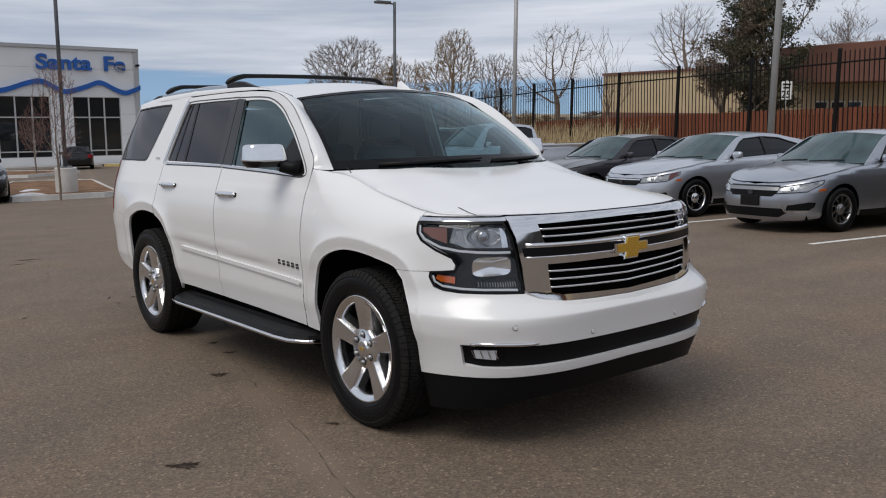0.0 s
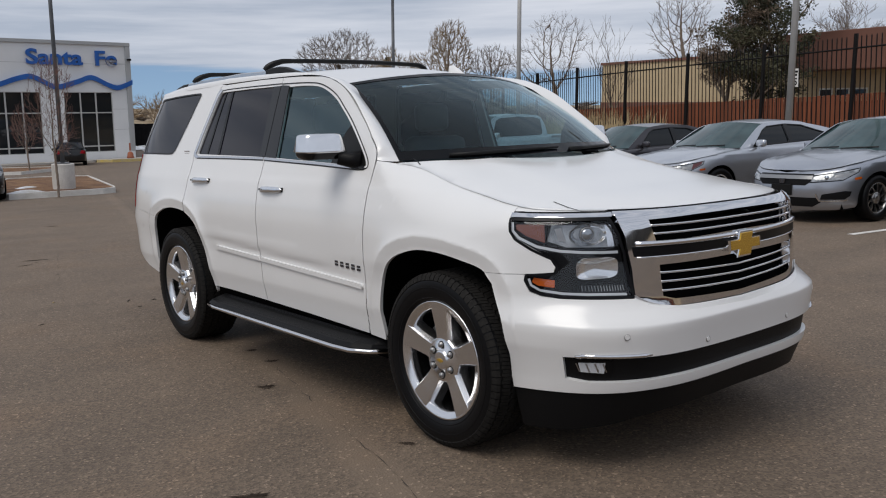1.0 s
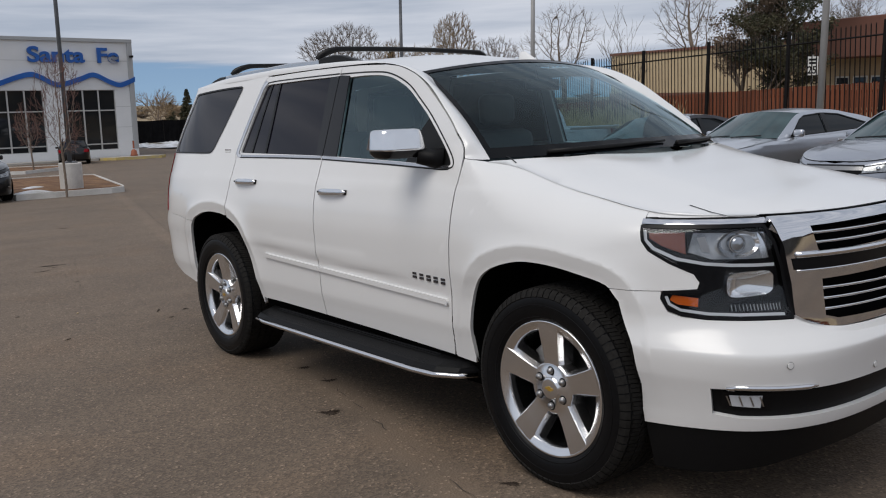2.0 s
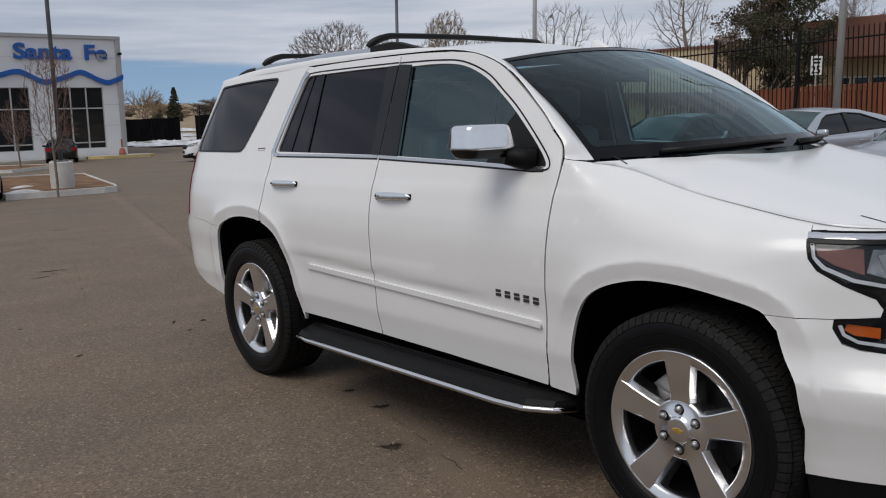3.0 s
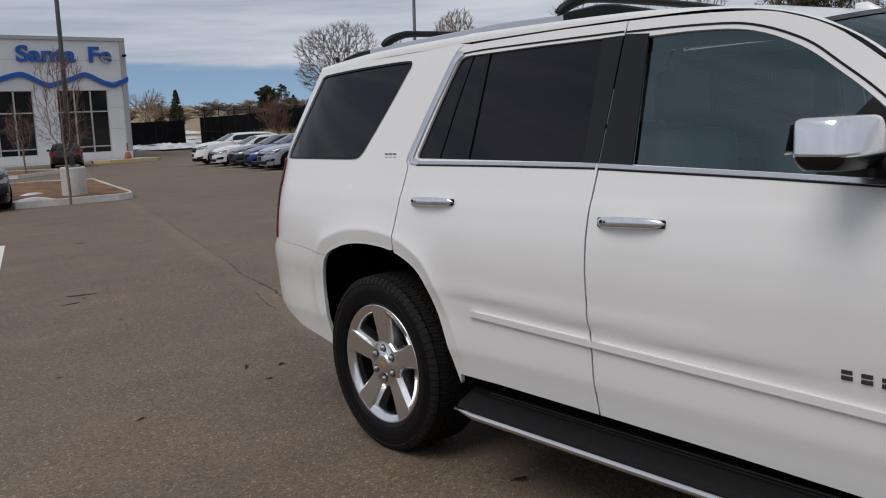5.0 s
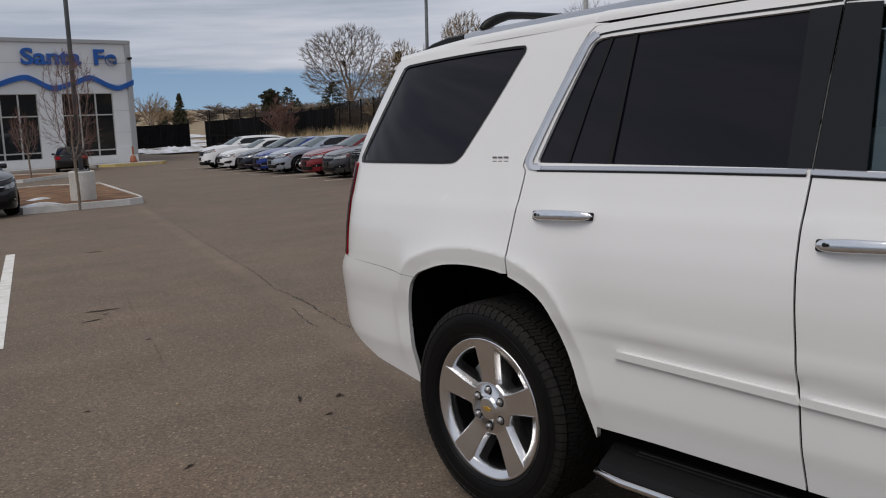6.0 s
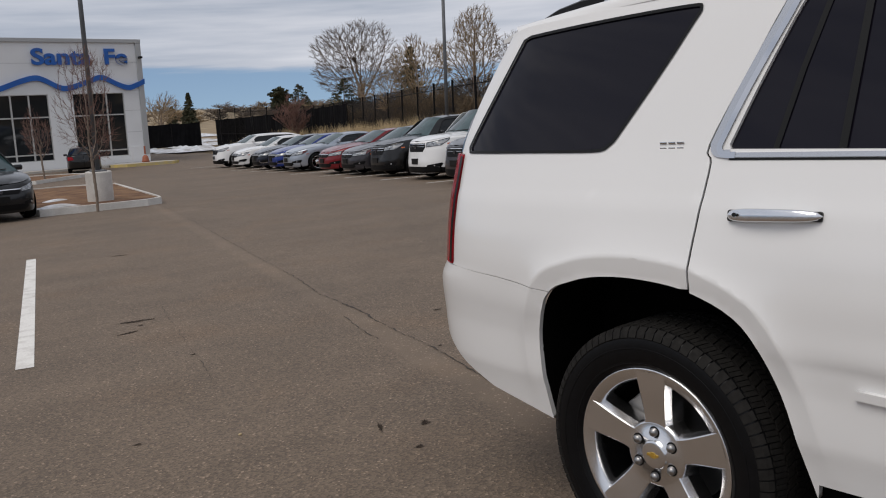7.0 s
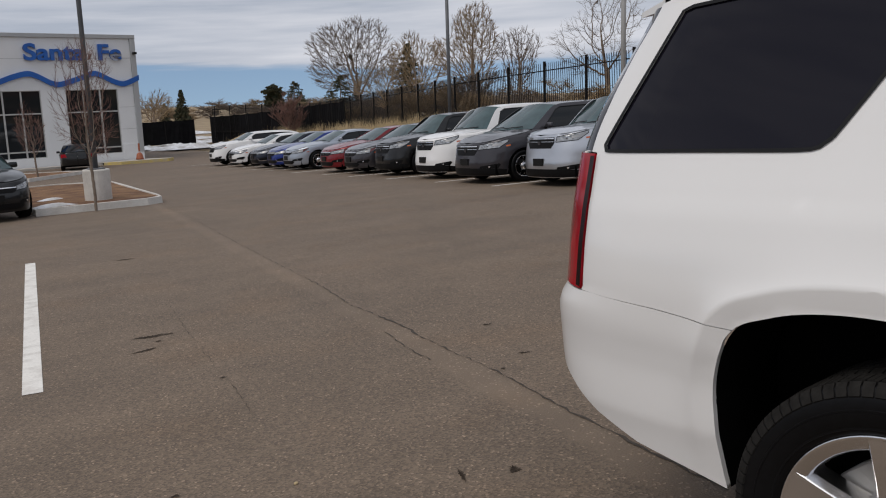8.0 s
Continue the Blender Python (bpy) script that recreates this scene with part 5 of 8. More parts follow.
        trim_line = [chart(S.ux(x_, 0.53), 0.521 + 0.005 * (x_ - 0.62) / 0.2) for x_ in np.linspace(0.61, 0.83, 8)] + [chart(S.u(y_, 0.53), 0.522) for y_ in (-0.72, -0.70)]
        part("fog_trim", Mesh().tube([(x_ + sd * 0.002, y_ - 0.004, z_ + 0.004) for x_, y_, z_ in trim_line], [0.003] + [0.009] * (len(trim_line) - 2) + [0.006], 8), "chrome", car, "chrome bar over the fog lamp", True)
        for xx, zz in ((0.712, 0.606), (0.31, 0.545)):
            c = chart(S.ux(xx, zz), zz)
            mm_ = Matrix.Translation(c) @ Vector((1, 0, 0)).rotation_difference(Vector((sd * (0.5 if xx > 0.5 else 0.05), -1, 0))).to_matrix().to_4x4()
            part("park_sensor", Mesh().lathe([(0.0005, 0.011), (0.003, 0.010), (0.003, 0.0)], 14, mm_), "pearl", car)
            part("sensor_ring", Mesh().lathe([(0.0002, 0.0135), (0.0018, 0.0125), (0.0002, 0.0115)], 14, mm_), "alloy_dark", car)
    # ---- nose ----
    F = R
    half = S.u(-0.405, 0.6)
    upper_l = S.side([(-0.408, 0.40), (-0.418, 0.50), (-0.392, 0.65), (-0.330, 0.79), (-0.294, 0.8335), (-0.40, 0.8357), (-0.478, 0.8375), (-0.476, 0.812), (-0.500, 0.768), (-0.545, 0.752), (-0.62, 0.745)]) + [(S.ux(0.612, 0.740), 0.740), (S.ux(0.565, 0.71), 0.712), (S.ux(0.50, 0.69), 0.692), (S.ux(0.40, 0.676), 0.678), (0.0, 0.664)]
    top_edge = upper_l + [(-u, z) for u, z in upper_l[::-1][1:]]
    low = [(-S.u(-0.412, 0.36), 0.352), (-S.u(-0.60, 0.36), 0.362), (-S.ux(0.60, 0.37), 0.374), (0.0, 0.380), (S.ux(0.60, 0.37), 0.374), (S.u(-0.60, 0.36), 0.362), (S.u(-0.412, 0.36), 0.352)]
    slot = [(-S.u(-0.655, 0.45), 0.425), (-S.u(-0.655, 0.5), 0.520), (-S.ux(0.80, 0.5), 0.524), (-S.ux(0.60, 0.5), 0.516), (0.0, 0.512), (S.ux(0.60, 0.5), 0.516), (S.ux(0.80, 0.5), 0.524), (S.u(-0.655, 0.5), 0.520), (S.u(-0.655, 0.45), 0.425), (S.ux(0.80, 0.4), 0.414), (S.ux(0.5, 0.4), 0.418), (-S.ux(0.5, 0.4), 0.418), (-S.ux(0.80, 0.4), 0.414)]
    bump = part("front_bumper", Mesh().sheet(top_edge + low, F, 0.022, [slot], 0.03, 1, lines=lips[:3] + [[(-u, z) for u, z in ln] for ln in lips[:3]] + [[(u_, z_) for u_ in np.linspace(-half + 0.05, half - 0.05, 150)] for z_ in (0.630, 0.639, 0.644, 0.649, 0.656, 0.668)]), "pearl", car, "", True)
    part("lower_grille", Mesh().sheet(slot, F, 0.05, out=1, lift=-0.02), "black_plastic", bump, "black lower grille", True)
    dam = low[::-1] + [(-S.u(-0.43, 0.2), 0.175), (-S.u(-0.62, 0.2), 0.185), (-S.ux(0.70, 0.2), 0.215), (-S.ux(0.60, 0.22), 0.245), (-S.ux(0.45, 0.22), 0.262), (0.0, 0.27), (S.ux(0.45, 0.22), 0.262), (S.ux(0.60, 0.22), 0.245), (S.ux(0.70, 0.2), 0.215), (S.u(-0.62, 0.2), 0.185), (S.u(-0.43, 0.2), 0.175)]
    part("air_dam", Mesh().sheet(dam, F, 0.05, flange=0.05, out=1, lift=-0.006), "black_plastic", bump, "black plastic air dam", True)
    # grille, on a face of its own behind the bumper's ledge
    G = suv_shape()
    G.flare, G.b, F = None, spline([0.5, 0.70, 0.90, 1.06, 1.10], [1.048, 1.048, 1.050, 1.050, 1.034]), None
    F = G.chart(1)
    # ledge of the bumper under the grille
    rim_uz = [q for q in upper_l if q[1] < 0.7405 and q[0] < S.ux(0.62, 0.74)]
    fine = spline([q[0] for q in rim_uz[::-1]], [q[1] for q in rim_uz[::-1]])
    rim_uz = [(u, fine(u)) for u in np.linspace(rim_uz[0][0], 0.0, 24)]
    rim_uz = rim_uz + [(-u, z) for u, z in rim_uz[::-1] if u > 0]
    lv = []
    for u, z in rim_uz:
        o_, i_ = np.array(R(u, z) if u >= 0 else S.chart(1)(u, z)), np.array(F(u, z + 0.014))
        lv += [tuple(o_), tuple(o_ * 0.5 + i_ * 0.5 + np.array([0, 0, 0.003])), tuple(i_ + np.array([0.005 * max(-1, min(1, u / S.ux(0.5, 0.7))), -0.0140, 0.001]))]
    part("bumper_ledge", Mesh().add(lv, [(3 * i + j, 3 * i + j + 1, 3 * i + j + 4, 3 * i + j + 3) for i in range(len(rim_uz) - 1) for j in (0, 1)]), "pearl", bump, "", True)
    gt = [(0.658, 1.083), (0.36, 1.083), (0.0, 1.083)]
    g_out = [(S.ux(x, z), z) for x, z in gt] + [(S.ux(-x, z), z) for x, z in gt[::-1][1:]]
    g_low = [(0.632, 0.99), (0.615, 0.86), (0.606, 0.752), (0.565, 0.718), (0.50, 0.698), (0.40, 0.684), (0.0, 0.670)]
    g_all = g_out + [(S.ux(-x, z), z) for x, z in g_low] + [(S.ux(x, z), z) for x, z in g_low[::-1][1:]]
    up_o = [(0.538, 1.050), (0.30, 1.056), (0.0, 1.058), (-0.30, 1.056), (-0.538, 1.050), (-0.512, 0.963), (-0.10, 0.970), (0.10, 0.970), (0.512, 0.963)]
    lo_o = [(0.502, 0.868), (0.10, 0.868), (-0.10, 0.868), (-0.502, 0.868), (-0.488, 0.738), (-0.43, 0.722), (0.0, 0.704), (0.43, 0.722), (0.488, 0.738)]
    grille = part("grille_surround", Mesh().sheet(g_all, F, 0.03, [S.nose(up_o), S.nose(lo_o)], 0.045, 1, 0.008), "chrome", car, "chrome grille surround", True)
    part("grille_mesh", Mesh().sheet(S.nose([(0.56, 1.07), (-0.56, 1.07), (-0.52, 0.72), (-0.44, 0.70), (0.44, 0.70), (0.52, 0.72)]), F, 0.06, out=1, lift=-0.050), "liner", grille)
    for zz, wd, lo_ in ((1.028, 0.535, 0), (0.994, 0.525, 0), (0.835, 0.500, 1), (0.798, 0.497, 1), (0.760, 0.490, 1)):
        bar = [(S.ux(x, zz), zz - lo_ * 0.016 * (1 - abs(x) / wd)) for x in np.linspace(wd, -wd, 31)]
        crest = [F(u, z) for u, z in bar]
        gb = Mesh().tube([(x, y + 0.002, z) for x, y, z in crest], 0.0055, 8)
        part("grille_bar", gb, "chrome", grille, "slim chrome grille bar", True)
    for zz, rr in ((0.957, 0.012), (0.903, 0.005)):
        rim_line = [F(S.ux(x, zz), zz - 0.006 * (1 - abs(x) / 0.6)) for x in np.linspace(0.60, -0.60, 31)]
        part("centre_bar", Mesh().tube([(x, y - 0.008, z) for x, y, z in rim_line], rr, 10), "chrome", grille, "chrome ridge of the centre bar", True)
    mid = [(0.605, 0.907), (0.1, 0.904), (-0.1, 0.904), (-0.605, 0.907), (-0.612, 0.946), (-0.1, 0.942), (0.1, 0.942), (0.612, 0.946)]
    part("centre_groove", Mesh().sheet(S.nose(mid), F, 0.03, out=1, lift=0.011), "lamp_in", grille, "black groove in the centre bar", True)
    bow = [(-0.105, -0.020), (-0.044, -0.020), (-0.052, -0.048), (0.040, -0.048), (0.047, -0.020), (0.112, -0.020), (0.105, 0.020), (0.044, 0.020), (0.052, 0.048), (-0.040, 0.048), (-0.047, 0.020), (-0.112, 0.020)]
    cy = F(0.0, 0.905)[1]
    emb = part("badge_rim", Mesh().prism([(1.14 * p, 1.2 * q) for p, q in bow], lambda p, q, h: (p, cy - 0.006 - h, 0.908 + q), 0.022, 0.004), "chrome", grille, "chrome rim of the badge")
    part("badge_face", Mesh().prism(bow, lambda p, q, h: (p, cy - 0.028 - h, 0.908 + q), 0.004, 0.002), "gold", emb, "plain gold badge face")
    # bonnet

    def bonnet_z(x, y):
        n = 2.8
        zt = BONNET_LINE(y)
        aa = S.a(zt) - S.r(y) * 0.66
        rho4 = ((abs(x) / aa) ** n + (max(S.y0 - y, 0) / (S.b(1.08) - 0.04)) ** n) ** (4 / n)
        dome = 0.014 / (1 + math.exp((abs(x) - 0.52 + 0.10 * y) / 0.035)) * min(max((y + 0.75) / 0.7, 0), 1)
        return zt - 0.001 + 0.062 * max(0, 1 - rho4) + dome

    def edge_xy(u):
        z = BONNET_LINE(R(u, 1.09)[1]) - 0.001
        x, y, _ = R(u, z)
        return x, y

    us = [S.u(0.50, 1.28) * k / 40 for k in range(41)]
    ring = [edge_xy(u) for u in us]
    ring = [p for p in ring if p[1] < 0.462]
    xe = ring[-1][0]
    cowl = [(xe * w, 0.462 - 0.332 * (1 - abs(w) ** 2.4)) for w in np.linspace(0.98, -0.98, 25)]
    ring = [(x * 1.004, y) for x, y in ring]
    bon = ring + cowl + [(-x, y) for x, y in ring[::-1][:-1]]
    part("bonnet", Mesh().sheet(bon, lambda x, y: (x, y, bonnet_z(x, y)), 0.04, out=1), "pearl", car, "", True)
    lip_line = [(x, y, BONNET_LINE(y) - 0.0005) for x, y in ring if x < 0.66 and y < -0.395]
    part("bonnet_gap", Mesh().tube([(-x, y - 0.001, z) for x, y, z in lip_line[::-1][:-1]] + [(x, y - 0.001, z) for x, y, z in lip_line], 0.0026, 5), "soft_black", car)
    for sd in (-1, 1):
        part("bonnet_seam", Mesh().ribbon([(sd * 0.752, 0.440), (sd * 0.757, 0.40), (sd * 0.775, 0.35)], lambda x, y: (x, y, bonnet_z(x, y)), 0.006, 1, 0.0015), "soft_black", car)
        part("bonnet_seam", Mesh().ribbon([(sd * 0.70, -0.46), (sd * 0.72, -0.56), (sd * 0.725, -0.625)], lambda x, y: (x, y, bonnet_z(x, y)), 0.006, 1, 0.0015), "soft_black", car)
    # windscreen, cowl, roof
    def screen(u, v):
        w = 2 * u - 1
        x0, y0, z0 = 0.806 * w, 0.480 - 0.356 * (1 - abs(w) ** 2.4), 1.288 + 0.010 * (1 - w * w)
        x1, y1, z1 = 0.670 * w, 1.105 - 0.115 * (1 - w * w), 1.706 + 0.055 * (1 - w * w)
        h = 0.020 * math.sin(math.pi * v)
        return (x0 + (x1 - x0) * v, y0 + (y1 - y0) * v - h, z0 + (z1 - z0) * v + h)

    part("windscreen", Mesh().grid(screen, 24, 16), "wind_glass", car, "clear windscreen", True).visible_shadow = False
    fr = Mesh()

    def lifted(u, v):
        x, y, z = screen(u, v)
        return (x, y - 0.002, z + 0.002)

    fr.grid(lambda a, b: lifted(a, 0.965 + 0.035 * b), 24, 2).grid(lambda a, b: lifted(a, 0.09 * b), 24, 2)
    fr.grid(lambda a, b: lifted(0.012 * a, b), 1, 12).grid(lambda a, b: lifted(1 - 0.012 * a, b), 1, 12)
    part("screen_band", fr, "band", car, "black screen border", True)
    part("cowl_panel", Mesh().grid(lambda a, b: (0.80 * (2 * a - 1), 0.470 - 0.350 * (1 - abs(2 * a - 1) ** 2.4) - 0.10 + 0.11 * b, 1.222 + 0.023 * (1 - (2 * a - 1) ** 2) + 0.030 * b), 20, 2), "black_plastic", car, "black wiper cowl")
    for x0, x1 in ((-0.62, -0.02), (0.05, 0.66)):
        wp = [screen((x / 0.806 + 1) / 2, 0.020 + 0.005 * k) for k, x in enumerate(np.linspace(x0, x1, 6))]
        part("wiper", Mesh().tube([(x, y - 0.010, z + 0.008) for x, y, z in wp], [0.012, 0.011, 0.011, 0.010, 0.008, 0.006], 6), "soft_black", car, "black wiper", True)

    def roof(u, v):
        w = 2 * u - 1
        y = (1.103 - 0.115 * (1 - w * w)) * (1 - v) + (3.80 + 0.06 * (1 - w * w)) * v
        xe_ = float(np.interp(y, [1.103, 1.55, 2.4, 3.2, 3.80], [0.670, 0.682, 0.684, 0.680, 0.612]))
        ze = float(np.interp(y, [1.103, 1.55, 2.4, 3.2, 3.80], [1.707, 1.792, 1.822, 1.812, 1.778]))
        fr_ = math.exp(-((y - 1.0) / 0.35))
        return (xe_ * w, y, ze + (0.045 + 0.012 * fr_) * (1 - w * w))

    part("roof", Mesh().grid(roof, 20, 40), "pearl", car, "", True)
    sp = Mesh()
    for dz in (0.0, -0.030):
        sp.grid(lambda a, b: (0.612 * (2 * a - 1), 3.79 + 0.06 * (1 - (2 * a - 1) ** 2) + 0.09 * b, 1.779 + 0.045 * (1 - (2 * a - 1) ** 2) - 0.03 * b + dz * (1 - 0.5 * b)), 12, 2, dz < 0)
    rim_ = [(2 * 13 + i) for i in range(13)]
    sp.add([sp.v[i] for i in rim_] + [sp.v[39 + i] for i in rim_], [(i, i + 1, 14 + i, 13 + i) for i in range(12)])
    for c_ in (0, 12):
        sp.add([sp.v[c_ + 13 * j] for j in range(3)] + [sp.v[39 + c_ + 13 * j] for j in range(3)], [(0, 1, 4, 3), (1, 2, 5, 4)])
    part("rear_spoiler", sp, "pearl", car, "white rear spoiler")
    fz = 1.792
    fin = Mesh().grid(lambda u, v: (0.33 + 0.026 * (1 - v) ** 0.6 * math.cos(2 * math.pi * u), 1.36 + 0.055 * v + (0.085 - 0.060 * v) * math.sin(2 * math.pi * u), fz - 0.01 + 0.068 * v), 16, 5)
    part("aerial_fin", fin, "pearl", car, "white aerial fin", True)
    for yb, zb in ((2.06, 1.902), (3.18, 1.892)):
        pts = smooth_line([(-0.655, yb + 0.04, zb - 0.055), (-0.635, yb + 0.025, zb - 0.028), (-0.58, yb, zb - 0.004), (-0.48, yb - 0.01, zb + 0.006), (0.0, yb - 0.015, zb + 0.012), (0.48, yb - 0.01, zb + 0.006), (0.58, yb, zb - 0.004), (0.635, yb + 0.025, zb - 0.028), (0.655, yb + 0.04, zb - 0.055)], 4)
        rads = [float(0.022 - 0.007 * min(1, (0.66 - abs(p_[0])) / 0.16)) for p_ in pts]
        part("cross_bar", Mesh().tube(pts, rads, 10), "soft_black", car, "black roof cross bar", True)
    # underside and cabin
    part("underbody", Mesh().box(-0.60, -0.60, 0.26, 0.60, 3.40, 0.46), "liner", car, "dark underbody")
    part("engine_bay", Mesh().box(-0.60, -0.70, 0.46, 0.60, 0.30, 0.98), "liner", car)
    cab = new("cabin")
    cab.parent = car
    part("floor_pan", Mesh().box(-0.82, 0.52, 0.46, 0.82, 2.40, 0.62), "dash", cab)
    part("door_lining", Mesh().box(-0.86, 0.66, 0.50, -0.80, 2.4, 1.22), "dash", cab)
    part("door_lining", Mesh().box(0.80, 0.66, 0.50, 0.86, 2.4, 1.22), "dash", cab)
    part("headliner", Mesh().grid(lambda u, v: tuple(np.array(roof(u, 0.02 + 0.96 * v)) * np.array([1.02, 1, 1]) - np.array([0, 0, 0.035])), 10, 12), "head_liner", cab)
    part("dashboard", Mesh().bevel_box(-0.78, 0.28, 0.85, 0.78, 0.82, 1.225, 0.06), "dash", cab, "dark dashboard", True)
    for x in (-0.40, 0.40):
        part("seat_cushion", Mesh().bevel_box(x - 0.25, 1.15, 0.70, x + 0.25, 1.72, 0.88, 0.05), "seat", cab, "grey leather seat", True)
        part("seat_back", Mesh().bevel_box(x - 0.24, 1.62, 0.86, x + 0.24, 1.78, 1.40, 0.06), "seat", cab, "", True)
        part("head_rest", Mesh().bevel_box(x - 0.13, 1.68, 1.43, x + 0.13, 1.78, 1.62, 0.04), "seat", cab, "", True)
    part("rear_bench", Mesh().bevel_box(-0.68, 2.55, 0.70, 0.68, 2.75, 1.42, 0.06), "seat", cab, "", True)
    sw = Mesh()
    cw = Vector((0.40, 0.98, 1.10))
    rot = pose(0, 0, 0, 65, 0, 0)
    sw.tube([cw + rot @ Vector((0.19 * math.cos(a), 0.19 * math.sin(a), 0)) for a in np.linspace(0, 2 * math.pi, 29)], 0.016, 8, False)
    sw.tube([cw + rot @ Vector((-0.18, 0, 0)), cw, cw + rot @ Vector((0.18, 0, 0))], 0.022, 6)
    part("steering_wheel", sw, "dash", cab, "dark steering wheel", True)
    part("interior_mirror", Mesh().bevel_box(-0.12, 0.92, 1.60, 0.12, 0.95, 1.66, 0.012), "soft_black", cab)
    return car


def arch_r_part(arch):
    """The piece of the rear wheel opening that cuts the rear door, from the top down to the sill."""
    return [p for p in arch[::-1] if p[0] < 2.797] + [(2.44, 0.443)]


def small_car(name, m, paint, label, category, kind, group="cars parked in the row", low=0.0):
    """A parked car of a common kind: sedan, hatch, crossover, van or pickup."""
    D = {
        # wheelbase, nose, tail, half width, hood front/back z, belt front/back z, deck z, roof z, wheel radius, cabin y: cowl, roof front, roof back, rear base
        "sedan": dict(wb=2.70, fo=0.88, ro=1.02, a=0.90, h0=0.70, h1=0.93, b0=0.94, b1=1.02, roof=1.42, r=0.325, cab=(0.42, 1.25, 2.35, 3.30), rear_up=0.98),
        "coupe": dict(wb=2.74, fo=0.93, ro=1.10, a=0.92, h0=0.74, h1=0.95, b0=0.96, b1=1.06, roof=1.43, r=0.335, cab=(0.42, 1.25, 2.30, 3.45), rear_up=1.03),
        "hatch": dict(wb=2.49, fo=0.80, ro=0.72, a=0.86, h0=0.74, h1=0.99, b0=1.00, b1=1.10, roof=1.56, r=0.31, cab=(0.30, 1.05, 2.55, 3.08), rear_up=1.05),
        "crossover": dict(wb=2.68, fo=0.90, ro=1.00, a=0.925, h0=0.92, h1=1.10, b0=1.11, b1=1.20, roof=1.67, r=0.355, cab=(0.38, 1.12, 2.95, 3.55), rear_up=1.15),
        "suv": dict(wb=2.82, fo=0.95, ro=1.15, a=0.99, h0=1.02, h1=1.16, b0=1.17, b1=1.24, roof=1.78, r=0.38, cab=(0.40, 1.12, 3.25, 3.85), rear_up=1.2),
        "van": dict(wb=3.00, fo=0.98, ro=1.18, a=0.995, h0=0.92, h1=1.13, b0=1.14, b1=1.20, roof=1.73, r=0.36, cab=(0.22, 1.18, 3.45, 4.05), rear_up=1.2),
        "pickup": dict(wb=3.18, fo=0.98, ro=1.18, a=0.995, h0=1.05, h1=1.18, b0=1.19, b1=1.22, roof=1.79, r=0.38, cab=(0.42, 1.15, 2.35, 2.62), rear_up=1.22),
    }[kind]
    D["roof"] -= low
    a, wb, r = D["a"], D["wb"], D["r"]
    c0, c1, c2, c3 = D["cab"]
    y0, y1, end = 0.20, wb - 0.05, wb + D["ro"]
    h0 = D["h0"]
    top = ([-1.3, -0.85, -0.35, 0.1, c0, c0 + 0.15, 2.0, c3, end], [h0 - 0.06, h0, (h0 + D["h1"]) / 2 + 0.01, D["h1"] - 0.035, D["h1"], D["b0"], (D["b0"] + D["b1"]) / 2, D["b1"], D["b1"] - 0.03])
    zs = np.array([0.12, 0.25, 0.42, 0.60, 0.75, 0.90, 1.0, 1.15, 1.4, 1.9])
    k = D["b0"] / 0.95
    S = Shape((list(zs), [a * f for f in (0.90, 0.955, 0.975, 0.99, 1.0, 0.985, 0.965, 0.94, 0.88, 0.80)]),
              ([0.1, 0.25, 0.45, 0.6, h0, h0 + 0.3], [y0 + D["fo"] - 0.10, y0 + D["fo"] - 0.02, y0 + D["fo"], y0 + D["fo"] - 0.02, y0 + D["fo"] - 0.09, y0 + D["fo"] - 0.22]),
              ([0.1, 0.5, 1.2], [3.2, 3.0, 2.6]),
              ([0.1, 0.3, 0.6, 1.0, 1.3], [end - y1 - 0.12, end - y1 - 0.02, end - y1, end - y1 - 0.05, end - y1 - 0.1]), 4.0, y0, y1, top, 0.05)
    car = thing(name, m, label, category, group)
    Rc = S.chart(1)
    ra = r + 0.045
    belt = spline([c0, c0 + 0.3, 2.0, c3, end], [D["h1"], D["b0"], (D["b0"] + D["b1"]) / 2, D["b1"], D["b1"] - 0.03])
    for sd in (-1, 1):
        ch = S.chart(sd)
        out = -1 if sd < 0 else 1

        def arch(yc):
            return [(yc + ra * math.cos(t), r + ra * math.sin(t)) for t in np.linspace(-0.35, math.pi + 0.35, 22)]

        zb = 0.22
        ys = list(np.linspace(-0.55, end - 0.35, 30))
        ue = math.pi + y1 - y0 - 0.01
        body = [(0.002, S.top(-D["fo"]) - 0.003)] + [(S.ux(x, h0), S.top(S.chart(1)(S.ux(x, h0), h0)[1]) - 0.002) for x in (0.2, 0.4, 0.55, 0.66, 0.74)]
        body += [(S.u(y, S.top(y) - 0.02), S.top(y) - 0.002) for y in ys] + [(ue - 0.5, S.top(end) - 0.005), (ue, S.top(end) - 0.005), (ue, 0.30)]
        lowr = S.side([(end - 0.4, zb + 0.06), (wb + ra, zb + 0.03)]) + S.side([p for p in arch(wb) if p[1] > zb + 0.02]) + S.side([(wb - ra + 0.02, zb), (ra - 0.02, zb)]) + S.side([p for p in arch(0.0) if p[1] > zb + 0.02]) + S.side([(-ra - 0.02, zb), (-D["fo"] + 0.25, zb - 0.03)]) + [(0.002, zb - 0.04)]
        part("body_side", Mesh().sheet(body + lowr, ch, 0.06, flange=0.02, out=out, edge=0.03), paint, car, "", True)
        # door gaps
        for yy in ((c0 + 0.55, c0 + 1.55, c0 + 2.45) if kind != "coupe" else (c0 + 0.5, c0 + 1.85)):
            part("door_gap", Mesh().ribbon(S.side([(yy, 0.30), (yy + 0.02, 0.6), (yy, belt(yy) - 0.01)]), ch, 0.010, out, 0.0015), "soft_black", car)
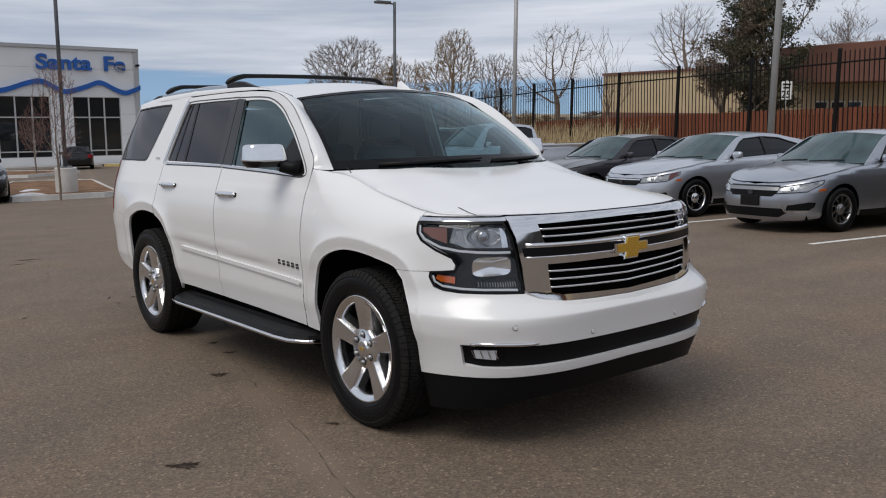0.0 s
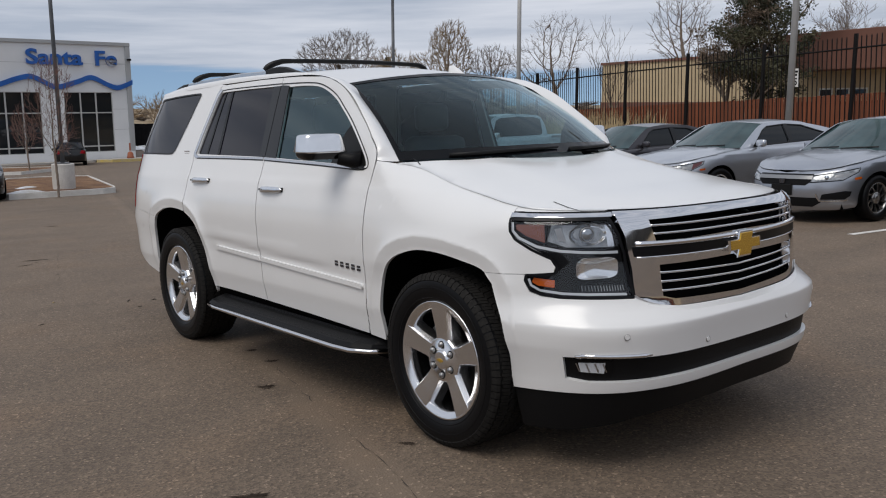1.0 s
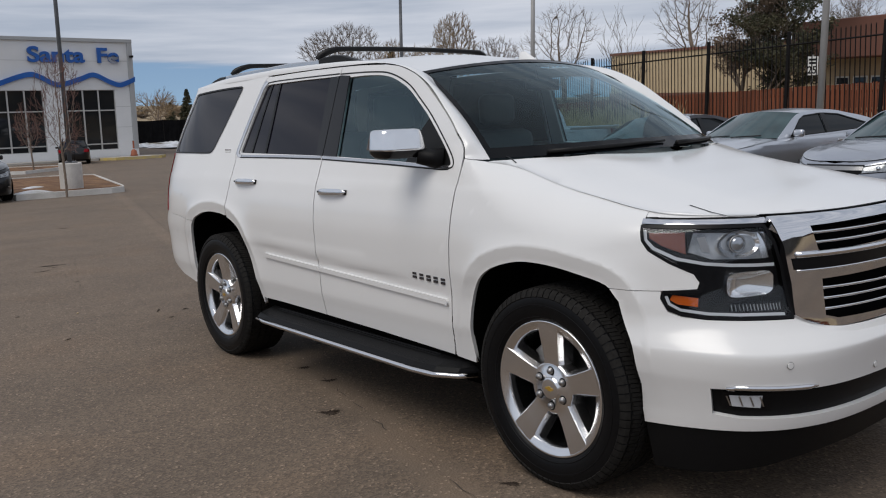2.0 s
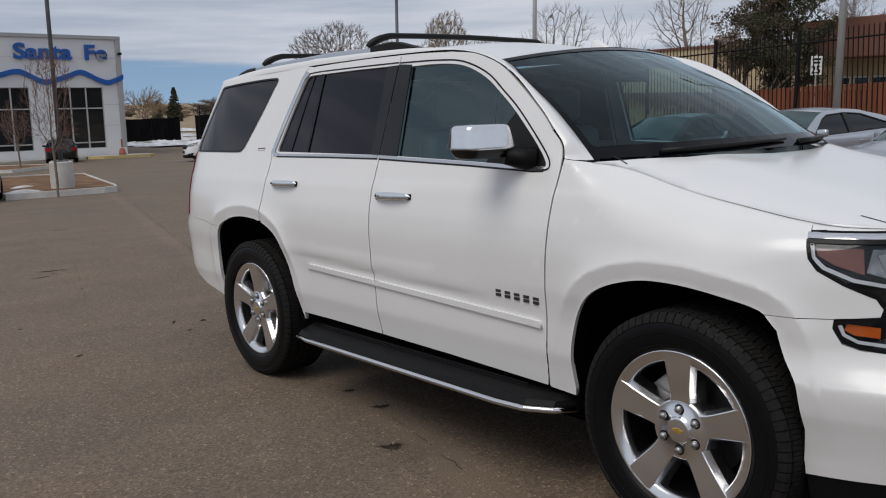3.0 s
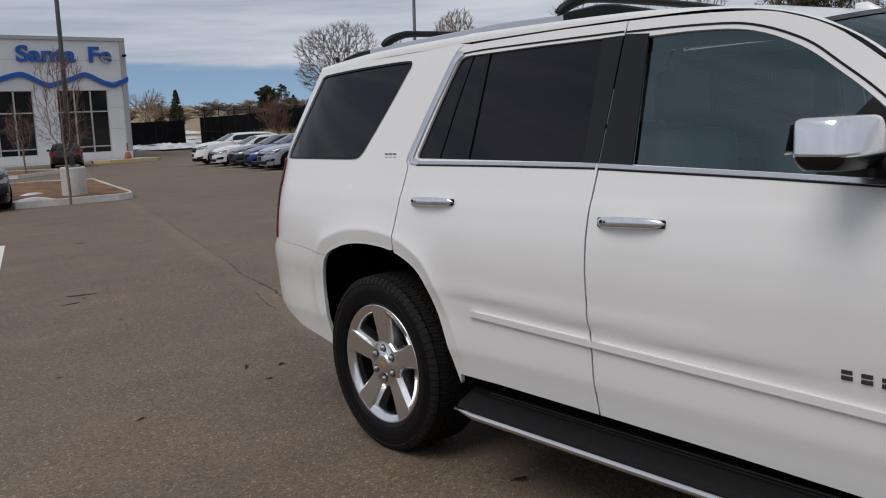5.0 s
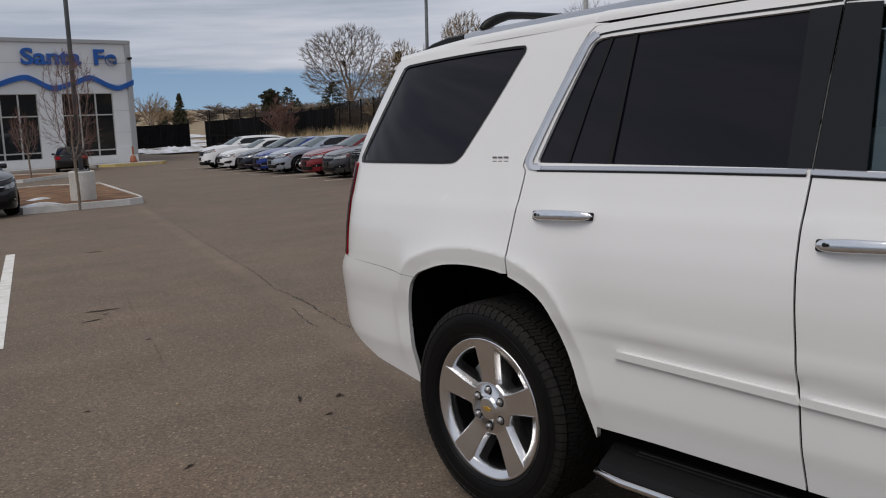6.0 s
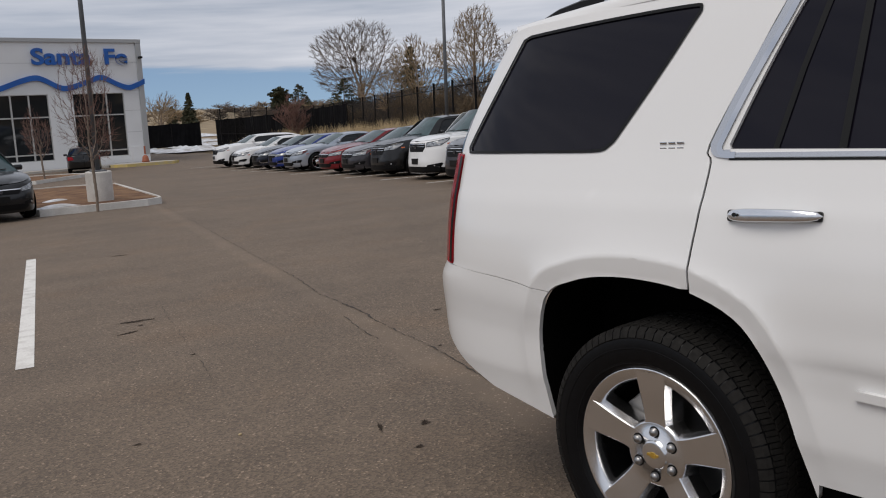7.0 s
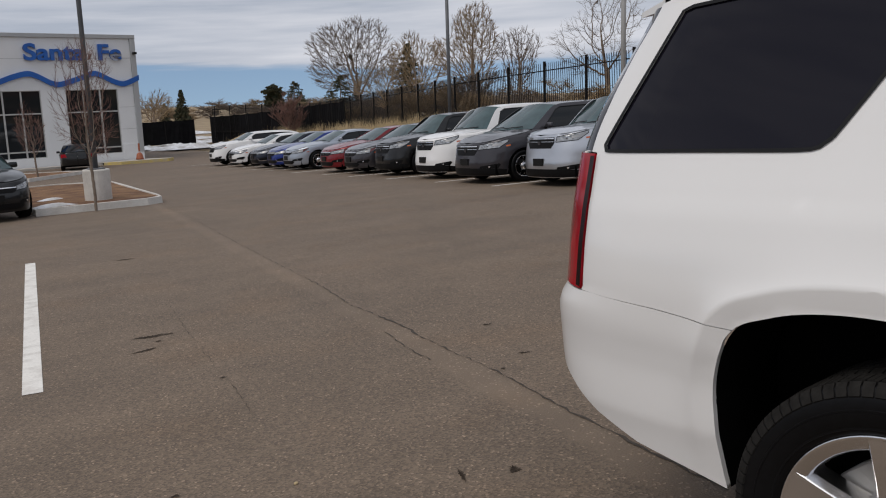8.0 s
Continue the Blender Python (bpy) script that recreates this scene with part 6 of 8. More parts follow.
        for yy in (c0 + 1.35, c0 + 2.25) if kind != "coupe" else (c0 + 1.6,):
            hz = belt(yy) - 0.12
            part("door_handle", Mesh().bevel_box(sd * S.a(hz) - 0.02, yy - 0.09, hz - 0.012, sd * S.a(hz) + 0.025, yy + 0.09, hz + 0.012, 0.006), paint, car)
        # cabin side with window openings
        roof = D["roof"]
        tum = 0.24 * (roof - D["b0"]) / 0.5

        def cabin(y, z, sd=sd):
            b = belt(y)
            t = (z - b) / (roof - b)
            x = S.a(b) - 0.045 - tum * 0.72 * t - 0.04 * t * t
            return (sd * x, y, z)

        fr = [(c0 + 0.02, belt(c0) - 0.03)] + smooth_line([(c0 + 0.10, belt(c0) + 0.03), (c1 - 0.22, roof - 0.135), (c1, roof - 0.055), (c1 + 0.30, roof - 0.022), ((c1 + c2) / 2, roof - 0.012), (c2 - 0.15, roof - 0.03), (c2 + 0.10, roof - 0.075), ((c2 + c3) / 2 + 0.05, (roof * 1.05 + belt(c3) * 0.95) / 2), (c3 - 0.06, belt(c3) + 0.03)], 4) + [(c3, belt(c3) - 0.03)]
        q = [(c0 + 2.0, belt(2.0) - 0.03)]
        poly = fr + [(y, belt(y) - 0.035) for y in np.linspace(c3 - 0.05, c0 + 0.05, 16)]
        t0, t1 = (c1 + c2) / 2 - 0.02, (c1 + c2) / 2 + 0.05
        w1 = [(c0 + 0.42, belt(c0 + 0.42) + 0.03), (c1 - 0.08, roof - 0.165), (c1 + 0.06, roof - 0.105), (t0 - 0.02, roof - 0.075), (t0, belt(t0) + 0.03)]
        e2 = c3 - (0.42 if kind in ("sedan", "coupe") else 0.30 if kind != "pickup" else 0.22)
        w2 = [(t1, belt(t1) + 0.03), (t1, roof - 0.075), (c2 - 0.10, roof - 0.10), (c2 + 0.08, roof - 0.15), (e2, belt(e2) + 0.06), (e2 - 0.08, belt(e2) + 0.03)]
        part("cabin_side", Mesh().sheet(poly, cabin, 0.09, [w1, w2], 0.015, out, edge=0.05), paint, car, "", True)
        for w in (w1, w2):
            part("side_glass", Mesh().sheet(w, cabin, 0.12, out=out, lift=-0.012, edge=0.08), "far_glass", car, "tinted side glass", True)
            part("window_trim", Mesh().ribbon(dense(w + w[:1], 0.05), cabin, 0.016, out, 0.002), "soft_black", car)
        pil = [(t0 - 0.012, belt(t0) + 0.025), (t1 + 0.012, belt(t1) + 0.025), (t1 + 0.012, roof - 0.070), (t0 - 0.030, roof - 0.070)]
        part("pillar_cover", Mesh().sheet(pil, cabin, 0.1, flange=0.008, out=out, lift=0.008, edge=0.06), "black_gloss", car, "", True)
        # lamps
        hz = h0 - 0.02
        tl = 0.0 if kind in ("sedan", "coupe", "hatch") else 0.02
        lamp = [(S.ux(0.42 * a / 0.9, hz - 0.10), hz - 0.115 - tl), (S.ux(0.43 * a / 0.9, hz - 0.02), hz - 0.030)] + S.side([(-0.54, hz + 0.035), (-0.34, hz + 0.075), (-0.37, hz + 0.02), (-0.58, hz - 0.085 - tl)])
        lp = part("headlamp", Mesh().sheet(lamp, ch, 0.04, flange=0.01, out=out, lift=0.004), "lamp_grey", car, "clear headlamp", True)
        mu_, mz_ = sum(q_[0] for q_ in lamp) / 6, sum(q_[1] for q_ in lamp) / 6
        part("lamp_shade", Mesh().sheet([(mu_ + 0.10 + (u - mu_) * 0.42, mz_ + 0.004 + (z - mz_) * 0.40) for u, z in lamp], ch, 0.04, out=out, lift=0.006), "alloy_dark", lp, "", True)
        part("lamp_rim", Mesh().ribbon(dense(lamp + lamp[:1], 0.05), ch, 0.012, out, 0.007), "lamp_in", lp)
        if kind in ("crossover", "suv", "van", "pickup"):
            clad = S.side([(0.0 - ra - 0.03, 0.32), (-0.62, 0.34)]) + [(S.ux(0.55, 0.36), 0.36), (0.004, 0.36), (0.004, 0.20)] + S.side([(-0.66, 0.20), (-ra - 0.03, 0.21)])
            part("lower_cladding", Mesh().sheet(clad, ch, 0.06, flange=0.006, out=out, lift=0.005), "black_plastic", car, "black lower cladding", True)
        part("sill_cladding", Mesh().sheet(S.side([(ra + 0.02, 0.215), (wb - ra - 0.02, 0.215), (wb - ra - 0.02, 0.30), (ra + 0.02, 0.30)]), ch, 0.2, flange=0.006, out=out, lift=0.006), "black_plastic", car, "black sill", True)
        part("projector", Mesh().lathe([(0.0, 0.032), (0.012, 0.022), (0.018, 0)], 12, Matrix.Translation(ch(S.ux(0.60 * a / 0.9, hz - 0.05), hz - 0.05)) @ Vector((1, 0, 0)).rotation_difference(Vector((sd * 0.4, -0.9, 0.1))).to_matrix().to_4x4()), "lens", lp, "", True)
        if kind != "sedan":
            part("fog_recess", Mesh().sheet([(S.ux(0.47 * a / 0.9, 0.36), 0.345), (S.ux(0.49 * a / 0.9, 0.42), 0.400)] + S.side([(-0.60, 0.455), (-0.57, 0.425), (-0.62, 0.350)]), ch, 0.05, flange=0.01, out=out, lift=0.003), "black_plastic", car, "", True)
            part("fog_lamp", Mesh().lathe([(0.0, 0.024), (0.01, 0.02), (0.01, 0.0)], 12, Matrix.Translation(ch(S.ux(0.66 * a / 0.9, 0.38), 0.385)) @ Vector((1, 0, 0)).rotation_difference(Vector((sd * 0.4, -0.9, 0))).to_matrix().to_4x4()), "reflector", car)
        part("side_marker", Mesh().sheet(S.side([(-0.43, hz - 0.085), (-0.33, hz - 0.075), (-0.33, hz - 0.045), (-0.43, hz - 0.055)]), ch, 0.05, out=out, lift=0.004), "amber", car)
        rl = D["rear_up"]
        part("rear_lamp", Mesh().sheet(S.side([(end - 0.30, rl - 0.28), (end - 0.34, rl - 0.08), (end - 0.10, rl - 0.06), (end - 0.04, rl - 0.24)]), ch, 0.06, flange=0.01, out=out, lift=0.006), "red_lens", car, "red rear lamp", True)
        # mirror
        my, mz = c0 + 0.48, belt(c0 + 0.48) + 0.075
        mirror = part("door_mirror", Mesh().bevel_box(sd * (S.a(1.0) - 0.02) - 0.0, my - 0.06, mz - 0.055, sd * (S.a(1.0) + 0.17), my + 0.03, mz + 0.065, 0.035) if sd > 0 else Mesh().bevel_box(-S.a(1.0) - 0.17, my - 0.06, mz - 0.055, -S.a(1.0) + 0.02, my + 0.03, mz + 0.065, 0.035), paint, car, "", True)
        part("mirror_stalk", Mesh().tube([(sd * (S.a(1.0) - 0.08), my, mz - 0.05), (sd * (S.a(1.0) + 0.04), my, mz - 0.02)], 0.025, 6), "soft_black", mirror)
        for yc in (0.0, wb):
            wheel(car, yc, sd, a - 0.035, r, r * 0.66, 0.19, 10 if kind == "sedan" else 5 if kind not in ("suv", "hatch") else 6, "dark" if kind in ("sedan",) else "twin")
            hv = Mesh()
            pts = arch(yc)
            hv.add([(sd * (S.a(z) - 0.01) if j == 0 else sd * (a - 0.30), y, z) for y, z in pts for j in (0, 1)], [(2 * i, 2 * i + 1, 2 * i + 3, 2 * i + 2) for i in range(len(pts) - 1)])
            hv.add([(sd * (a - 0.30), y, z) for y, z in pts], [tuple(range(len(pts)))])
            part("wheel_housing", hv, "liner", car)
    # bonnet, screen, roof, tail

    def hood_z(x, y):
        t = S.top(y)
        q = max(0, 1 - (abs(x) / (S.a(t) - 0.03)) ** 2.4 - (max(S.y0 - y, 0) / (S.b(h0) - 0.03)) ** 2.8)
        return t + 0.045 * q**0.8 + 0.012 / (1 + math.exp((abs(x) - 0.48) / 0.02)) * min(1, q * 3)

    ring = []
    for i in range(30):
        u = S.u(c0 + 0.12, 1.0) * i / 29
        z = S.top(Rc(u, h0)[1]) - 0.002
        ring.append(Rc(u, z)[:2])
    cw = [(ring[-1][0] * w, c0 + 0.12 - 0.20 * (1 - w * w)) for w in np.linspace(0.97, -0.97, 13)]
    part("bonnet", Mesh().sheet(ring + cw + [(-x, y) for x, y in ring[::-1][:-1]], lambda x, y: (x, y, hood_z(x, y)), 0.10, out=1, edge=0.06), paint, car, "", True)
    roof = D["roof"]
    tum = 0.24 * (roof - D["b0"]) / 0.5

    def rail(y, z):
        b = belt(y)
        t = (z - b) / (roof - b)
        return S.a(b) - 0.045 - tum * 0.72 * t - 0.04 * t * t

    def pane(ya, za, yb, zb, bow_a, bow_b, rise):
        xa, xb = rail(ya, za) - 0.01, rail(yb, zb) - 0.01

        def at(u, v):
            w = 2 * u - 1
            return ((xa + (xb - xa) * v) * w, ya + (yb - ya) * v - (bow_a + (bow_b - bow_a) * v) * (1 - w * w), za + (zb - za) * v + rise * v * (1 - w * w))

        return at

    part("windscreen", Mesh().grid(pane(c0 + 0.10, belt(c0) + 0.03, c1, roof - 0.058, 0.22, 0.12, 0.045), 12, 6), "far_screen", car, "windscreen with sky reflection tinted into its colour", True)
    sh = pane(c0 + 0.10, belt(c0) + 0.03, c1, roof - 0.058, 0.22, 0.12, 0.045)
    for x0, x1 in ((0.16, 0.48), (0.52, 0.84)):
        part("wiper", Mesh().tube([(p[0], p[1] - 0.012, p[2] + 0.015) for p in (sh(x0, 0.03), sh((x0 + x1) / 2, 0.06), sh(x1, 0.08))], 0.010, 5), "soft_black", car)
    part("scuttle", Mesh().grid(lambda u, v: (0.92 * rail(c0 + 0.1, belt(c0)) * (2 * u - 1), c0 + 0.12 - 0.21 * (1 - (2 * u - 1) ** 2) - 0.10 + 0.12 * v, belt(c0) - 0.005 + 0.015 * v), 10, 1), "black_plastic", car)

    def lid(u, v):
        w = 2 * u - 1
        y = (c1 - 0.12 * (1 - w * w)) * (1 - v) + (c2 + 0.10 + 0.06 * (1 - w * w)) * v
        ze = float(np.interp(y, [c1 - 0.12, c1, c1 + 0.3, (c1 + c2) / 2, c2 - 0.15, c2 + 0.1, c2 + 0.2], [roof - 0.085, roof - 0.055, roof - 0.022, roof - 0.012, roof - 0.03, roof - 0.075, roof - 0.095]))
        return ((rail(y, ze)) * w, y, ze + 0.045 * (1 - w * w))

    part("roof", Mesh().grid(lid, 10, 18), paint, car, "", True)
    part("rear_window", Mesh().grid(pane(c3 - 0.05, belt(c3) + 0.02, c2 + 0.10, roof - 0.075, -0.06, -0.06, 0.04), 10, 5, True), "far_glass", car, "", True)
    if kind == "pickup":
        part("bed_floor", Mesh().box(-0.82, c3, 0.72, 0.82, end - 0.06, 0.76), "black_plastic", car)
        for sd in (-1, 1):
            part("bed_rail", Mesh().bevel_box(min(sd * 0.76, sd * 0.96), c3, 1.16, max(sd * 0.76, sd * 0.96), end - 0.12, 1.235, 0.02), paint, car, "", True)
        part("tailgate", Mesh().bevel_box(-0.80, end - 0.14, 0.72, 0.80, end - 0.06, 1.22, 0.02), paint, car)
        part("cab_back", Mesh().box(-0.84, c3 - 0.03, 0.75, 0.84, c3, 1.20), paint, car)
    else:
        part("rear_deck", Mesh().grid(lambda u, v: ((S.a(1.0) - 0.07) * (2 * u - 1) * (1 - 0.06 * v), (c3 - 0.10) + (end - 0.10 - c3 + 0.1) * v, belt(c3 - 0.1 + (end - c3) * v) + 0.03 * (1 - (2 * u - 1) ** 2) - 0.01), 8, 5), paint, car, "", True)
    # grille, plate, lower intake, badge
    gz = h0 - 0.02
    tall = 0.12 if kind in ("sedan", "coupe", "hatch") else 0.22
    gl = [(0.42, gz - 0.035), (0.44, gz - 0.035 - tall * 0.5), (0.36, gz - 0.035 - tall), (-0.36, gz - 0.035 - tall), (-0.44, gz - 0.035 - tall * 0.5), (-0.42, gz - 0.035)]
    g = part("grille", Mesh().sheet(S.nose(gl), Rc, 0.05, flange=0.01, out=1, lift=0.004), "black_plastic", car, "black front grille", True)
    for k in range((kind != "sedan") if tall < 0.2 else 2):
        zz = gz - 0.058 - k * tall / 3.4
        part("grille_bar", Mesh().ribbon([(S.ux(x, zz), zz) for x in np.linspace(0.42, -0.42, 11)], Rc, 0.020 if k == 0 else 0.010, 1, 0.010), "chrome" if k == 0 else "satin", g, "", True)
    if kind == "sedan":
        for zz, hh, mt, nm, lf in ((gz - 0.014, 0.020, "black_gloss", "upper_slot", 0.009), (gz - 0.052, 0.044, "alloy_dark", "grille_blade", 0.016)):
            part(nm, Mesh().ribbon([(S.ux(x, zz), zz) for x in np.linspace(0.44, -0.44, 17)], Rc, hh, 1, lf), mt, g, "", True)
        for sd in (-1, 1):
            ch, out = S.chart(sd), (-1 if sd < 0 else 1)
            slot = [(S.ux(0.55, 0.36), 0.335), (S.ux(0.57, 0.42), 0.405)] + S.side([(-0.56, 0.450), (-0.47, 0.440), (-0.49, 0.380), (-0.56, 0.335)])
            part("corner_intake", Mesh().sheet(slot, ch, 0.05, flange=0.012, out=out, lift=0.006), "black_plastic", car, "black corner intake", True)
            blade = [(S.ux(0.50, 0.40), 0.412), (S.ux(0.515, 0.37), 0.365), (S.ux(0.54, 0.33), 0.318), (S.ux(0.62, 0.32), 0.312)] + S.side([(-0.57, 0.318), (-0.52, 0.330)])
            part("intake_trim", Mesh().ribbon(blade, ch, 0.018, out, 0.010), "satin", car, "bright trim round the corner intake", True)
    if kind == "coupe":
        for sd in (-1, 1):
            part("lamp_corner", Mesh().sheet(S.side([(-0.56, gz - 0.065), (-0.52, gz + 0.030), (-0.37, gz + 0.070), (-0.40, gz + 0.02)]), S.chart(sd), 0.05, out=(-1 if sd < 0 else 1), lift=0.008), "dark_red_lamp", car, "dark red corner of the headlamp", True)
    cy = Rc(0.0, gz - 0.04 - tall / 2)[1]
    part("front_badge", Mesh().prism([(-0.042, -0.036), (0.042, -0.036), (0.050, 0.036), (-0.050, 0.036)], lambda p, q, h: (p, cy - 0.008 - h, gz - 0.04 - tall / 2 + q), 0.014, 0.006), "badge", g, "plain dark chrome badge")
    it = [(0.52, 0.36), (0.56, 0.30), (0.46, 0.235), (-0.46, 0.235), (-0.56, 0.30), (-0.52, 0.36)]
    part("lower_intake", Mesh().sheet(S.nose(it), Rc, 0.06, flange=0.01, out=1, lift=0.003), "black_plastic", car, "black lower intake", True)
    pz = 0.46 if tall < 0.2 else 0.50
    py = Rc(0.0, pz)[1]
    part("plate_holder", Mesh().bevel_box(-0.165, py - 0.022, pz - 0.075, 0.165, py + 0.02, pz + 0.075, 0.006), "soft_black", car, "black plate holder")
    part("underbody", Mesh().box(-a + 0.16, -D["fo"] + 0.30, 0.19, a - 0.16, end - 0.3, 0.42), "liner", car)
    part("engine_bay", Mesh().box(-a + 0.32, -D["fo"] + 0.28, 0.3, a - 0.32, 0.25, h0 - 0.13), "liner", car)
    return car


def paint_mat(name, col, metal=0.0, rough=0.3):
    return mat(name, col, rough, metal, col2=tuple(c * 0.93 for c in col), scale=1.2, coat=0.7, soft=0.02, spec=0.3)


PAINT = {
    "silver": paint_mat("silver_paint", (0.56, 0.58, 0.62), 0.85, 0.30),
    "steel": paint_mat("grey_silver_paint", (0.42, 0.44, 0.485), 0.88, 0.30),
    "charcoal": paint_mat("charcoal_paint", (0.010, 0.011, 0.013), 0.3, 0.3),
    "grey": paint_mat("dark_grey_paint", (0.050, 0.047, 0.054), 0.5, 0.3),
    "white": paint_mat("white_paint", (0.80, 0.80, 0.80)),
    "black": paint_mat("black_paint", (0.004, 0.004, 0.0045)),
    "red": paint_mat("red_paint", (0.20, 0.010, 0.016), 0.3),
    "blue": paint_mat("blue_paint", (0.012, 0.035, 0.22), 0.3),
    "navy": paint_mat("dark_navy_paint", (0.012, 0.016, 0.030), 0.3),
    "pale": paint_mat("pale_silver_paint", (0.40, 0.44, 0.50), 0.6, 0.32),
}


# ---- ground ----
def row_x(y):
    """Line of the front axles of the parked row."""
    return 8.87 + 0.185 * (y - 3.24)


def lot_edge(y):
    return row_x(y) + 4.6


# the first two points are unseen, added so the grille reflects a fence
FENCE = smooth_line([(7.2, -46.0), (10.5, -28.0), (14.3, -8.0), (15.7, 1.0), (16.7, 6.8), (17.6, 13.9), (19.3, 21.2), (21.1, 28.6), (23.8, 36.5), (26.6, 45.0), (29.5, 54.0), (31.5, 64.0), (30.8, 74.0)], 8)


def fence_x(y):
    return float(np.interp(y, [p[1] for p in FENCE[:-9]], [p[0] for p in FENCE[:-9]]))


def land(x, y):
    """Height of the land round and behind the lot."""
    rise = 0.038 * max(0.0, y - 55) if y > 55 else 0.0
    if y < 76:
        e = lot_edge(y) if y < 60 else lot_edge(60) + (y - 60) * 0.6
        d = x - e
        if d > 0:
            span = max(fence_x(min(y, 62)) - e - 0.3, 1.0)
            t = min(d / span, 1)
            rise += 0.92 * t * t * (3 - 2 * t) + 0.035 * max(0, d - span)
    return rise


def ground_sheet():
    xs = sorted(set([-1500, -900, -500, -300, -200, -140, -100, -80, -60, -40, -20] + list(range(-10, 8, 6)) + [8 + 0.8 * k for k in range(44)] + [46, 52, 60, 70, 85, 100, 130, 170, 220, 300, 420, 600, 900, 1500]))
    ys = sorted(set([-1200, -600, -300, -150, -90, -60, -40, -20] + list(range(-90, 90, 3)) + [95, 102, 110, 120, 140, 170, 210, 270, 350, 480, 700, 1000, 1500]))
    def h(x, y):
        z = land(x, y)
        if x < lot_edge(min(y, 60)) + 0.4 and -80 < y < 74:
            z = land(0, y) - 0.06
        return z
    v = [(x, y, h(x, y)) for y in ys for x in xs]
    n = len(xs)
    f = [(j * n + i, j * n + i + 1, (j + 1) * n + i + 1, (j + 1) * n + i) for j in range(len(ys) - 1) for i in range(n - 1)]
    solo("ground", Mesh().add(v, f), "earth", "dry earth and winter grass reaching to the horizon", "ground", kind="structure", smooth=True)


ground_sheet()


def lot_z(y):
    return 0.038 * max(0.0, y - 55)


lot = Mesh()
rows_y = list(range(-70, 78, 2))
lot_v = []
for yy in rows_y:
    for w in np.linspace(0, 1, 9):
        xx = -90 + (lot_edge(min(yy, 60)) + (max(yy - 60, 0) * 0.6) + 90) * w
        lot_v.append((xx, yy, lot_z(yy)))
lot.add(lot_v, [(j * 9 + i, j * 9 + i + 1, (j + 1) * 9 + i + 1, (j + 1) * 9 + i) for j in range(len(rows_y) - 1) for i in range(8)])
solo("pavement", lot, "asphalt", "worn brown-grey asphalt of the parking lot", "pavement", kind="structure")

# kerb along the foot of the bank
kerb = Mesh()
ky = list(np.linspace(-12, 60, 60))
kv = []
for yy in ky:
    e = lot_edge(yy)
    kv += [(e - 0.16, yy, -0.03), (e - 0.15, yy, 0.14), (e + 0.0, yy, 0.15), (e + 0.01, yy, -0.03)]
kerb.add(kv, [(4 * i + j, 4 * i + j + 1, 4 * i + j + 5, 4 * i + j + 4) for i in range(len(ky) - 1) for j in range(3)])
solo("kerb", kerb, "concrete", "grey concrete kerb at the foot of the bank", "kerb", kind="structure")


def stripe(p, q, width, group="parking lines"):
    p, q = Vector((*p, 0)), Vector((*q, 0))
    d = (q - p).normalized()
    s = Vector((-d.y, d.x, 0)) * width / 2
    n = 12
    v = []
    for i in range(n + 1):
        c = p + (q - p) * i / n
        j = random.uniform(-0.004, 0.004)
        v += [c - s * (1 + j) + Vector((0, 0, 0.004)), c + s * (1 - j) + Vector((0, 0, 0.004))]
    solo("parking_line", Mesh().add(v, [(2 * i, 2 * i + 2, 2 * i + 3, 2 * i + 1) for i in range(n)]), "line", "worn white painted parking line on the asphalt", "parking line", group=group)


AX = Vector((0.983, -0.182))     # from nose to tail of the parked row
SLOTS = [0.4, 3.24, 6.15, 8.95, 14.2, 16.6, 19.2, 22.0, 24.2, 26.2, 29.9, 31.9, 34.1, 37.3, 40.6]
edges_y = [1.75] + [(p + q) / 2 for p, q in zip(SLOTS[1:-1], SLOTS[2:])] + [43.3, 10.5]
for yy in edges_y:
    c = Vector((row_x(yy), yy))
    stripe(c - AX * 1.45, c + AX * 3.6, 0.10)
stripe((-1.715, 7.50), (-0.165, 13.62), 0.115)
stripe((-4.2, 8.1), (-2.65, 14.2), 0.115)


def oil_stain(x, y, length, width, turn):
    """A small ragged stain, drawn out along one way."""
    rnd = random.Random(int(x * 1000 + y * 77))
    v, n = [(0, 0, 0.0035)], 44
    for i in range(n):
        a = 2 * math.pi * i / n
        r_ = (rnd.uniform(0.35, 0.75) if i % 3 else rnd.uniform(0.7, 1.15)) * (1 + 0.2 * math.sin(3 * a + x))
        v.append((length * r_ * math.cos(a), width * r_ * math.sin(a), 0.003))
    solo("oil_stain", Mesh().add(v, [(0, i + 1, (i + 1) % n + 1) for i in range(n)]), "oil", "small dark oily stain on the asphalt", "stain", pose(x, y, 0, 0, 0, turn), "stains")


